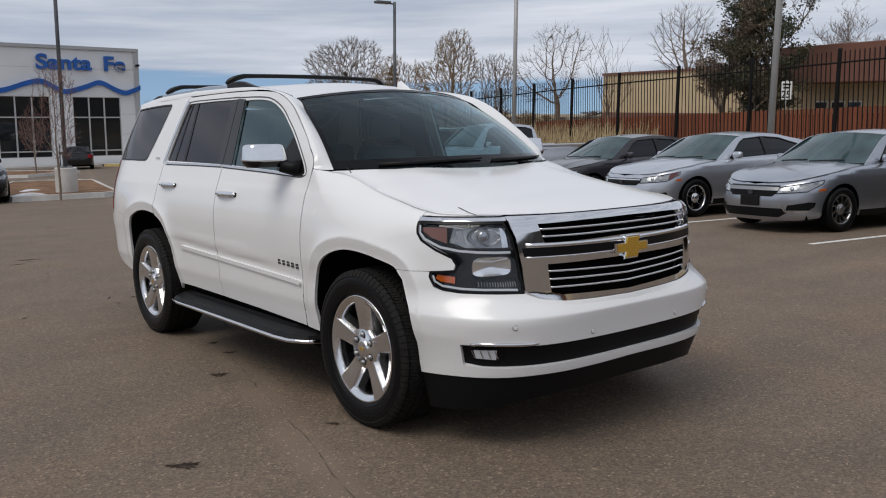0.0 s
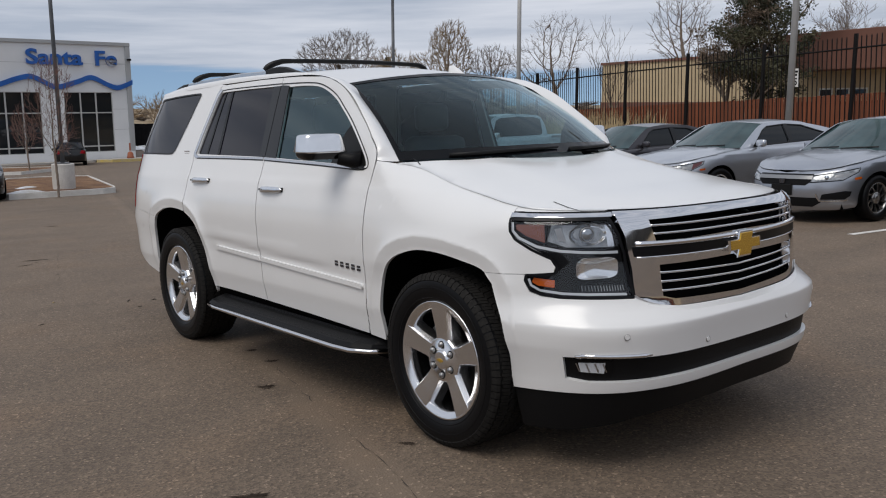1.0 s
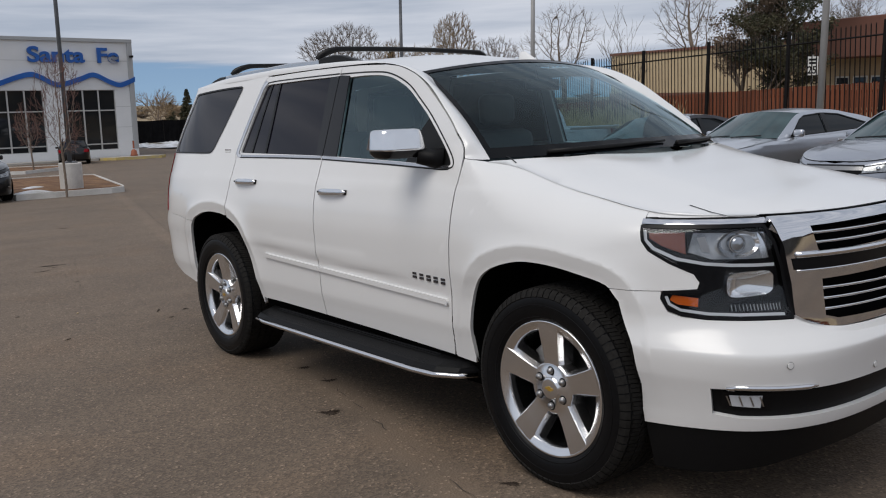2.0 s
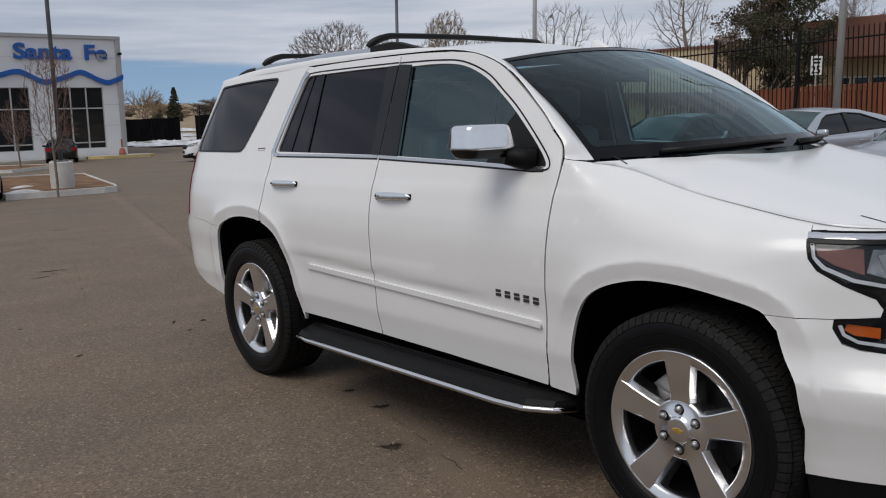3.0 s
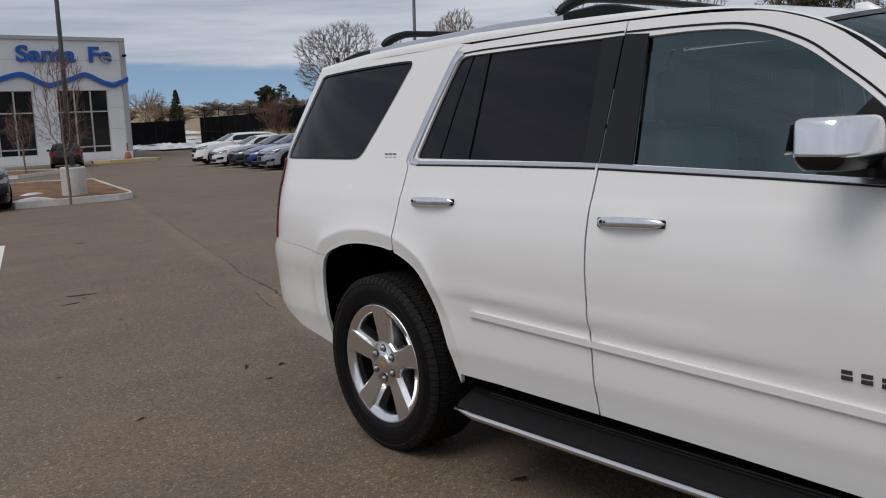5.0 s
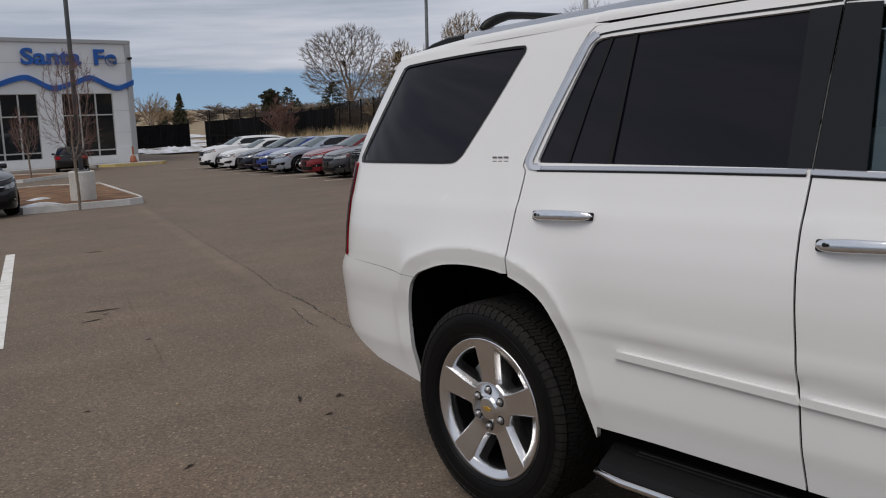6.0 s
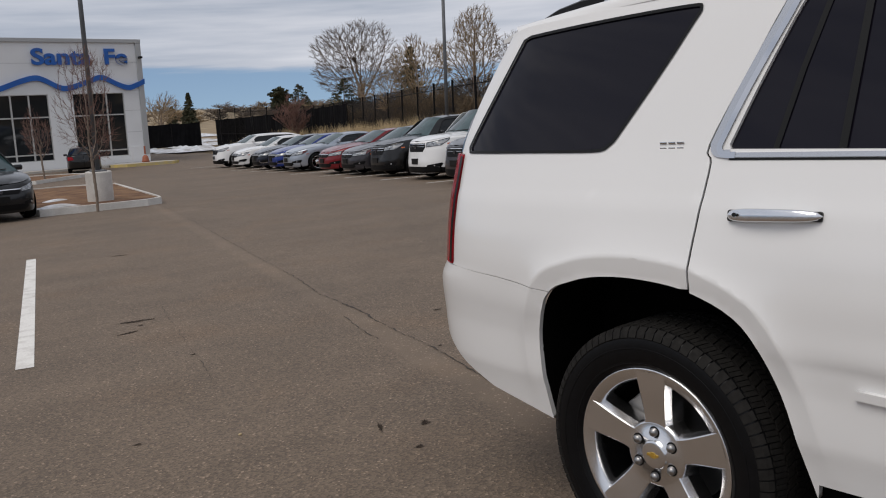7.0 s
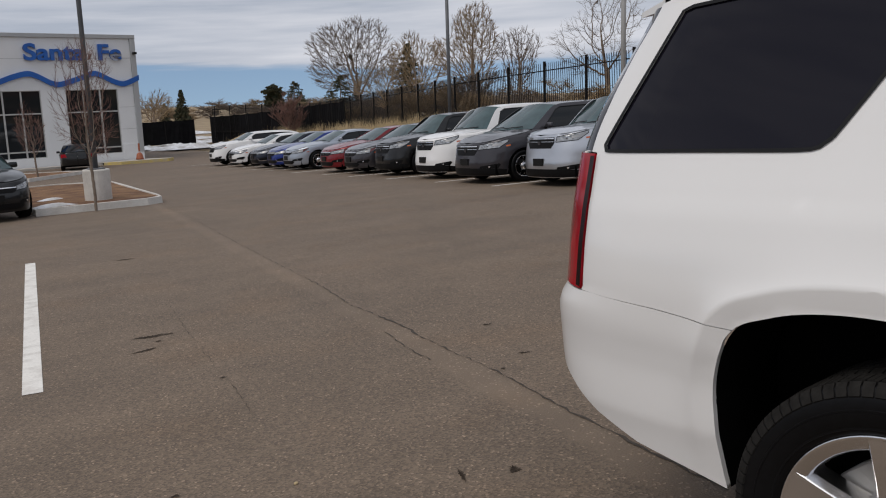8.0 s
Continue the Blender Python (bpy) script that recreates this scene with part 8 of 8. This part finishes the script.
bare_tree(27.6, 55.2, 0.7, 3.4, 2.6, "reddish leafless shrub against the fence", 80, 0.05, 0.5, 4, (10, 7, 5, 4), "twig_red", 0.010, 0.9, 0.1, "shrubs")
for k in range(30):
    rnd = random.Random(900 + k)
    a = radians(80 - 1.5 * k)
    d = 215 * rnd.uniform(0.85, 1.15)
    bare_tree(-3 + d * math.cos(a), 2 + d * math.sin(a), land(60, 2 + d * math.sin(a)) - 0.2, rnd.uniform(2.5, 4.8), rnd.uniform(6, 11), "distant brown winter tree on the skyline", 300 + k, 0.3, 0.9, 3, (10, 9, 8), "twig" if k % 3 else "twig_gold", 0.06, 0.3, 0.05, "skyline trees")
# brushwood along the back of the fence
for k in range(26):
    rnd = random.Random(1200 + k)
    y = 25 + 1.5 * k
    bare_tree(fence_x(y) + rnd.uniform(1.0, 3.5), y, land(fence_x(y) + 2, y) - 0.1, rnd.uniform(1.8, 3.0) * (0.75 if y < 32 else 1), rnd.uniform(2.6, 3.8), "tangled leafless brush behind the fence", 400 + k, 0.04, 0.9, 4, (8, 7, 6, 5), "twig" if k % 2 else "twig_gold", 0.010, 0.4, 0.02, "brushwood")


def grass():
    m = Mesh()
    rnd = random.Random(4)
    for _ in range(2600):
        y = rnd.uniform(8.5, 60)
        e, fx = lot_edge(y), fence_x(y)
        t = rnd.random() ** 0.8
        x = e + 0.5 + (fx - e + 0.8) * t
        z = land(x, y)
        if noise.noise(Vector((x * 0.25, y * 0.25, 1.3))) < -0.12:
            continue
        hgt = rnd.uniform(0.35, 0.9) * (1.25 if y > 11 else 0.7)
        for _ in range(9):
            a, b = rnd.uniform(0, 6.28), rnd.uniform(0.05, 0.45)
            ox, oy = rnd.uniform(-0.18, 0.18), rnd.uniform(-0.18, 0.18)
            h2 = hgt * rnd.uniform(0.6, 1.1)
            w = 0.012
            p = Vector((x + ox, y + oy, z - 0.03))
            q = p + Vector((math.cos(a) * b * h2 * 0.5, math.sin(a) * b * h2 * 0.5, h2 * 0.6))
            s = p + Vector((math.cos(a) * b * h2, math.sin(a) * b * h2, h2))
            m.add([p + Vector((0, w, 0)), p - Vector((0, w, 0)), q - Vector((0, w, 0)), q + Vector((0, w, 0)), s], [(0, 1, 2, 3), (3, 2, 4)])
    solo("dry_grass", m, "straw", "tall dry straw-coloured grass on the bank", "grass", kind="stuff")


grass()

# ---- light poles ----
def light_pole(x, y, z, h, r, label, material, base_h, arm_turn):
    ob = thing("light_pole", Matrix.Translation((x, y, z)) @ PLUMB, label, "light pole", "light poles")
    part("shaft", Mesh().tube([(0, 0, base_h - 0.02), (0, 0, h * 0.5), (0, 0, h)], [r, r * 0.93, r * 0.85], 12), material, ob, "", True)
    if base_h > 0:
        b = Mesh().tube([(0, 0, -0.1), (0, 0, base_h - 0.02), (0, 0, base_h)], [0.30, 0.30, 0.288], 28)
        part("footing", b, "kerb", ob, "round concrete footing", False)
        part("base_plate", Mesh().bevel_box(-0.16, -0.16, base_h, 0.16, 0.16, base_h + 0.03, 0.006), material, ob)
        for sx in (-0.12, 0.12):
            for sy in (-0.12, 0.12):
                part("bolt", Mesh().tube([(sx, sy, base_h + 0.02), (sx, sy, base_h + 0.07)], 0.014, 6), "satin", ob)
    c, s = math.cos(arm_turn), math.sin(arm_turn)
    part("arm", Mesh().tube([(0, 0, h - 0.1), (0.3 * c, 0.3 * s, h - 0.08)], 0.035, 8), material, ob)
    hd = Mesh().bevel_box(-0.35, -0.17, -0.055, 0.35, 0.17, 0.055, 0.03)
    lamp = part("lamp_head", hd, material, ob, "flat shoebox lamp head")
    lamp.matrix_basis = Matrix.Translation((0.6 * c, 0.6 * s, h - 0.06)) @ Matrix.Rotation(arm_turn, 4, "Z")
    part("lens", Mesh().box(-0.28, -0.12, -0.062, 0.28, 0.12, -0.056), "led", lamp)
    return ob


light_pole(3.61, 22.49, 0.12, 9.4, 0.058, "dark steel light pole on a round concrete footing in the island", "pole_dark", 0.72, 2.6)
light_pole(13.78, 6.58, 0.15, 8.6, 0.072, "pale steel light pole behind the parked row", "steel_grey", 0.0, 3.0)
light_pole(16.5, 17.5, 0.3, 7.2, 0.075, "grey steel light pole on the grassy bank", "steel_grey", 0.0, 3.0)
light_pole(19.1, 28.0, 0.3, 7.1, 0.075, "grey steel light pole on the grassy bank", "pole_dark", 0.0, 3.05)


# ---- iron fence ----
def iron_fence():
    ob = thing("fence", Matrix(), "tall black iron picket fence along the bank", "fence", kind="structure")
    line = FENCE
    seg = [0]
    for a, b in zip(line[:-1], line[1:]):
        seg.append(seg[-1] + math.hypot(b[0] - a[0], b[1] - a[1]))

    def at(s):
        x = float(np.interp(s, seg, [p[0] for p in line]))
        y = float(np.interp(s, seg, [p[1] for p in line]))
        return x, y, 0.90 + 0.038 * max(0, y - 55)

    total = seg[-1]
    H = 2.38
    s0 = 1.62
    bay = 2.47
    picket = None
    count = 0
    rest = Mesh()
    k = 0
    while s0 + k * bay < total:
        s = s0 + k * bay
        x, y, z = at(s)
        po = Mesh().bevel_box(-0.038, -0.038, -0.4, 0.038, 0.038, H + 0.05, 0.006)
        p = part("post", po, "iron", ob, "square iron post")
        p.matrix_basis = Matrix.Translation((x, y, z)) @ PLUMB
        xe, ye, ze = at(min(s + bay, total))
        for hh in (0.20, H - 0.28):
            part("rail", Mesh().tube([(x, y, z + hh), (xe, ye, ze + hh)], 0.020, 4), "iron", ob)
        n = 20
        for j in range(1, n):
            px, py, pz = at(s + bay * j / n)
            if count < 300 and 4 < py < 40:
                if picket is None:
                    picket = part("picket", Mesh().tube([(0, 0, 0.06), (0, 0, H - 0.04), (0, 0, H)], [0.015, 0.015, 0.004], 4), "iron", ob)
                    o = picket
                else:
                    o = new("picket", picket.data)
                    o.parent = ob
                o.matrix_basis = Matrix.Translation((px, py, pz))
                count += 1
            else:
                rest.tube([(px, py, pz + 0.06), (px, py, pz + H)], 0.015, 4, False)
        k += 1
    part("far_pickets", rest, "iron", ob, "iron pickets further along", kind="stuff")


iron_fence()


# rust-coloured board fence behind the iron one
def board_fence():
    ob = thing("board_fence", Matrix(), "rust-red stained wooden board fence behind the iron fence", "fence", kind="structure")
    bd = None
    y = -1.0
    n = 0
    while y < 21.5:
        x = fence_x(y) + 2.2
        z = land(x, y)
        if bd is None:
            bd = part("board", Mesh().bevel_box(-0.010, -0.062, -0.1, 0.010, 0.062, 1.02, 0.004), "red_wood", ob)
            o = bd
        else:
            o = new("board", bd.data)
            o.parent = ob
        o.matrix_basis = Matrix.Translation((x, y, z + random.uniform(-0.01, 0.01))) @ pose(0, 0, 0, 0, 0, -8 + random.uniform(-1, 1))
        y += 0.142
        n += 1
    # unseen southern run, added so the chrome reflects boards instead of pale land
    tail = Mesh()
    ys_ = list(np.linspace(-45, -1.05, 20))
    tail.add([(fence_x(y_) + 2.2, y_, land(fence_x(y_) + 2.2, y_) + dz) for y_ in ys_ for dz in (-0.1, 1.0)], [(2 * i, 2 * i + 2, 2 * i + 3, 2 * i + 1) for i in range(19)])
    part("plain_stretch", tail, "red_wood", ob)
    for hh in (0.3, 0.8):
        part("rail", Mesh().tube([(fence_x(y_) + 2.25, y_, land(fence_x(y_) + 2.25, y_) + hh) for y_ in np.linspace(-1, 21.4, 12)], 0.035, 4), "red_wood", ob)


board_fence()

# screened fence and gate at the far end
def screen_fence(p, q, z0, z1, label, n):
    ob = thing("screen_fence", Matrix(), label, "fence", "screened fences", "structure")
    p, q = Vector(p), Vector(q)
    d = (q - p).normalized()
    nrm = Vector((-d.y, d.x))
    for i in range(n + 1):
        c = p + (q - p) * i / n
        part("post", Mesh().tube([(c.x, c.y, z0 - 0.3), (c.x, c.y, z1 + 0.06)], 0.04, 6), "iron", ob)
        if i < n:
            e = p + (q - p) * (i + 1) / n
            v = []
            for k in range(9):
                w = c + (e - c) * k / 8
                off = nrm * 0.04 * math.sin(k * 1.3 + i)
                v += [(w.x + off.x, w.y + off.y, z0 + 0.03), (w.x - off.x, w.y - off.y, z1 - 0.05 * math.sin(k * math.pi / 8))]
            part("screen_panel", Mesh().add(v, [(2 * k, 2 * k + 2, 2 * k + 3, 2 * k + 1) for k in range(8)]), "screen", ob, "black screen cloth")


screen_fence((25.0, 77.2), (29.6, 75.4), 0.85, 2.95, "black screened gate leaf standing open", 2)
screen_fence((31.0, 75.0), (31.5, 64.0), 0.7, 3.1, "black screened fence beside the gate", 5)
screen_fence((31.2, 64.2), (27.5, 48.0), 0.75, 3.1, "black screened fence along the bank", 7)


def snow_bank(x, y, rx, ry, h, turn, seed):
    def f(u, v):
        p, q = 2 * u - 1, 2 * v - 1
        r_ = math.sqrt(p * p + q * q)
        return (rx * p, ry * q, h * max(0, 1 - r_ * r_) * (1 + 0.9 * noise.noise(Vector((p * 5 + seed, q * 5, 0)))) - 0.02)

    solo("snow_bank", Mesh().grid(f, 16, 16), "snow", "low bank of ploughed old snow", "snow", pose(x, y, lot_z(y), 0, 0, turn), "snow", smooth=True)


snow_bank(26.0, 69.5, 3.2, 3.5, 0.35, 10, 1.0)
snow_bank(29.0, 66.0, 2.2, 4.5, 0.45, 15, 2.0)
snow_bank(23.5, 71.5, 2.0, 2.2, 0.25, 0, 3.0)
snow_bank(30.6, 77.5, 4.5, 1.2, 0.22, 20, 4.0)
snow_bank(33.5, 86.0, 5.5, 1.6, 0.25, 12, 5.0)
snow_bank(30.5, 82.0, 2.8, 1.0, 0.2, -8, 6.0)
snow_bank(38.5, 101.0, 7.0, 2.4, 0.3, 8, 7.0)

# ---- showroom ----
def showroom():
    kx = 60 / 64
    P = Vector((18.35, 58.4, 0.30))
    ob = thing("dealership_building", Matrix.Translation(P) @ PLUMB, "white showroom with blue wave band and large dark windows", "building", kind="structure")
    H = 8.11 * kx + 0.25
    LEN, DEEP = 26.0, 18.0
    wins = [(1.41, 4.83), (6.38, 9.85), (11.4, 14.85), (16.4, 19.85)]
    wins = [(a * kx, b * kx) for a, b in wins]
    wz0, wz1 = 0.42 * kx, 4.60 * kx + 0.15
    base = -1.2
    # front wall as piers, sill wall and upper wall, 0.3 m thick
    xs = [0.0] + [v for w in wins for v in w] + [LEN]
    for i in range(0, len(xs), 2):
        part("wall_pier", Mesh().box(-xs[i + 1], 0, base, -xs[i], 0.3, H - 0.02), "white_wall", ob, "white panelled wall pier")
    for a, b in wins:
        part("sill_wall", Mesh().box(-b, 0, base, -a, 0.3, wz0), "white_wall", ob)
        part("upper_wall", Mesh().box(-b, 0, wz1, -a, 0.3, H - 0.02), "white_wall", ob)
    part("side_wall", Mesh().box(-0.3, 0.3, base, 0.0, DEEP, H - 0.02), "white_wall", ob)
    part("side_wall", Mesh().box(-LEN, 0.3, base, -LEN + 0.3, DEEP, H - 0.02), "white_wall", ob)
    part("back_wall", Mesh().box(-LEN + 0.3, DEEP - 0.3, base, -0.3, DEEP, H - 0.02), "white_wall", ob)
    part("roof", Mesh().box(-LEN + 0.3, 0.3, H - 0.7, -0.3, DEEP - 0.3, H - 0.5), "grey_cap", ob)
    part("interior_floor", Mesh().box(-LEN + 0.3, 0.3, 0.0, -0.3, DEEP - 0.3, 0.1), "concrete", ob)
    part("parapet_cap", Mesh().bevel_box(-LEN - 0.05, -0.12, H - 0.24, 0.06, 0.34, H, 0.02), "grey_cap", ob, "grey metal parapet edge")
    part("corner_trim", Mesh().bevel_box(-0.30, -0.10, 0.4, 0.05, 0.25, H - 0.24, 0.02), "grey_cap", ob, "grey corner trim")
    part("base_course", Mesh().box(-wins[0][0] + 0.05, -0.06, base, 0.04, -0.002, 0.95), "white_wall", ob)
    for z in (1.9, 3.3, 5.0, 6.4):
        part("panel_joint", Mesh().box(-wins[0][0] + 0.02, -0.004, z, -0.31, -0.001, z + 0.02), "grey_cap", ob)
    part("panel_joint", Mesh().box(-LEN, -0.004, 6.35, -0.31, -0.001, 6.37), "grey_cap", ob)
    # wave band
    keys = [(-0.10, 5.45), (0.45, 5.20), (1.05, 5.03), (1.75, 5.25), (2.83, 5.74), (3.8, 5.45), (5.0, 5.08), (5.6, 5.12), (6.5, 5.60), (7.1, 5.76), (8.0, 5.55), (9.3, 5.10), (10.2, 5.10), (11.4, 5.7), (12.6, 5.4), (13.8, 5.05), (15.4, 5.75), (17.8, 5.05), (20.0, 5.75), (22.4, 5.05), (24.4, 5.7), (27.2, 5.1)]
    wl_ = smooth_line([(s * kx, h * kx + 0.06) for s, h in keys], 6)
    bm = Mesh()
    v = []
    for s, h in wl_:
        v += [(-s, -0.16, h - 0.165), (-s, -0.16, h + 0.165), (-s, -0.001, h + 0.165), (-s, -0.001, h - 0.165)]
    f = [(4 * i + j, 4 * i + (j + 1) % 4, 4 * i + 4 + (j + 1) % 4, 4 * i + 4 + j) for i in range(len(wl_) - 1) for j in range(4)]
    bm.add(v, [q[::-1] for q in f] + [(3, 2, 1, 0)])
    part("wave_band", bm, "blue", ob, "blue wave-shaped band")
    # sign letters, one mesh each word
    turn = Matrix.Rotation(math.pi / 2, 4, "X")
    lettering("Santa", 1.36, 0.16, "blue", ob, "sign_word", Matrix.Translation((-6.75, -0.10, 6.70 * kx)) @ turn @ Matrix.Diagonal((1.22, 1, 1, 1)), "blue raised letters", 0.035)
    lettering("Fe", 1.36, 0.16, "blue", ob, "sign_word", Matrix.Translation((-2.42, -0.10, 6.70 * kx)) @ turn @ Matrix.Diagonal((1.18, 1, 1, 1)), "blue raised letters", 0.035)
    part("wall_lamp", Mesh().bevel_box(-0.20, -0.5, 6.62, -0.02, -0.11, 6.76, 0.02), "black_plastic", ob, "small black wall lamp")
    # windows
    for a, b in wins:
        w = new("window")
        w.parent = ob
        tagged(w, "tall dark showroom window with pale mullions")
        cols = [a, a + (b - a) * 0.345, a + (b - a) * 0.665, b]
        rows = [wz0, 0.85 * kx, 3.28 * kx, wz1]
        for i in range(3):
            for j in range(3):
                part("pane", Mesh().add([(-cols[i], 0.14, rows[j]), (-cols[i + 1], 0.14, rows[j]), (-cols[i + 1], 0.14, rows[j + 1]), (-cols[i], 0.14, rows[j + 1])], [(0, 1, 2, 3)]), "shop_glass", w)
        for c in cols:
            part("mullion", Mesh().box(-c - 0.045, 0.06, rows[0], -c + 0.045, 0.20, rows[-1]), "mullion", w)
        for r_ in rows:
            part("transom", Mesh().box(-b, 0.07, r_ - 0.04, -a, 0.19, r_ + 0.04), "mullion", w)
    return ob


showroom()
# pavement apron with a yellow kerb at the showroom corner
ap = thing("apron_kerb", pose(0, 0, lot_z(55) + 0.10), "concrete apron with worn yellow kerb at the showroom corner", "kerb", kind="structure")
part("slab", Mesh().add([(14.9, 55.9, 0.10), (15.6, 54.9, 0.10), (18.6, 54.8, 0.10), (19.2, 55.6, 0.10), (18.6, 58.3, 0.10), (14.9, 58.3, 0.10)], [(0, 1, 2, 3, 4, 5)]), "concrete", ap)
part("kerb_face", Mesh().add([(14.9, 55.9, -0.2), (15.6, 54.9, -0.2), (18.6, 54.8, -0.2), (19.2, 55.6, -0.2), (19.2, 55.6, 0.105), (18.6, 54.8, 0.105), (15.6, 54.9, 0.105), (14.9, 55.9, 0.105), (18.6, 58.3, 0.105), (18.6, 58.3, -0.2)], [(0, 1, 6, 7), (1, 2, 5, 6), (2, 3, 4, 5), (3, 9, 8, 4)]), "yellow", ap, "yellow painted kerb face")
hy = thing("fire_hydrant", Matrix.Translation((17.4, 56.6, 0.22)) @ PLUMB, "faded red standpipe by the showroom wall", "hydrant")
part("body", Mesh().tube([(0, 0, 0), (0, 0, 0.1), (0, 0, 0.34), (0, 0, 0.44)], [0.26, 0.22, 0.18, 0.08], 12), "hydrant", hy, "", True)
part("pipe", Mesh().tube([(0, 0, 0.5), (0, 0, 1.02)], 0.06, 8), "hydrant", hy)
solo("walkway", Mesh().box(-10, 56.0, -0.1, 14.85, 58.35, lot_z(55) + 0.16), "concrete", "concrete walk along the showroom front", "pavement", kind="structure")


# ---- tan building behind the fence ----
TAN_END = 23.1


def tan_building():
    ob = thing("stucco_building", Matrix.Translation((29.0, 6.0, 1.2)) @ PLUMB @ pose(0, 0, 0, 0, 0, -11.8), "tan stucco building with brown overhanging fascia", "building", kind="structure")
    part("wall", Mesh().box(0.0, -14, -1.0, 0.3, TAN_END, 2.55), "tan_wall", ob, "tan stucco wall")
    part("wall", Mesh().box(0.3, TAN_END - 0.3, -1.0, 12, TAN_END, 2.55), "tan_wall", ob)
    part("parapet_cap", Mesh().box(-0.06, 10.0, 2.55, 0.4, TAN_END + 0.06, 2.67), "brown", ob)
    part("fascia", Mesh().bevel_box(-1.3, -14, 1.75, 0.25, 10.0, 3.2, 0.03), "brown", ob, "brown fascia overhang")
    part("roof", Mesh().box(0.3, -14, 2.4, 12, TAN_END - 0.3, 2.5), "brown", ob)
    for y, ln_ in ((-8.0, 1.7), (-4.6, 1.7), (6.70, 0.62), (7.48, 0.62), (8.26, 0.62)):
        w = new("window")
        w.parent = ob
        part("frame", Mesh().box(-0.05, y, 0.74, -0.002, y + ln_, 1.08), "sign_white", w, "white window frame")
        part("pane", Mesh().box(-0.06, y + 0.05, 0.78, -0.051, y + ln_ - 0.05, 1.02), "shop_glass", w)
    part("lower_band", Mesh().box(-0.04, -14, -1.0, -0.002, TAN_END, 0.55), "brown", ob, "brown painted lower band")


tan_building()
sg = thing("lot_sign", Matrix.Translation((24.5, 12.4, land(24.5, 12.4))) @ PLUMB @ pose(0, 0, 0, 0, 0, -58), "white sign board with dark bars on a thin post", "sign")
part("sign_post", Mesh().tube([(0, 0.03, 0), (0, 0.03, 2.0)], 0.025, 6), "steel_grey", sg)
part("board", Mesh().bevel_box(-0.17, -0.01, 1.34, 0.17, 0.015, 1.95, 0.008), "sign_white", sg, "white board")
for zz, ww in ((1.85, 0.13), (1.74, 0.11)):
    part("bar", Mesh().box(-ww, -0.016, zz - 0.032, ww, -0.011, zz + 0.032), "soft_black", sg)
lettering("25", 0.34, 0.004, "soft_black", sg, "numeral", Matrix.Translation((-0.155, -0.014, 1.40)) @ Matrix.Rotation(math.pi / 2, 4, "X") @ Matrix.Diagonal((0.85, 1, 1, 1)), "black numerals", 0.006)

# added plain walls, unseen behind the camera, that close the lot and darken reflections
bw = Mesh().box(-60, -46.3, -0.1, 40, -46, 3.4).box(-60.3, -46, -0.1, -60, 60, 3.4)
solo("unseen_wall", bw, "far_wall", "unseen plain wall added far behind the lot to darken reflections", "wall", kind="structure")
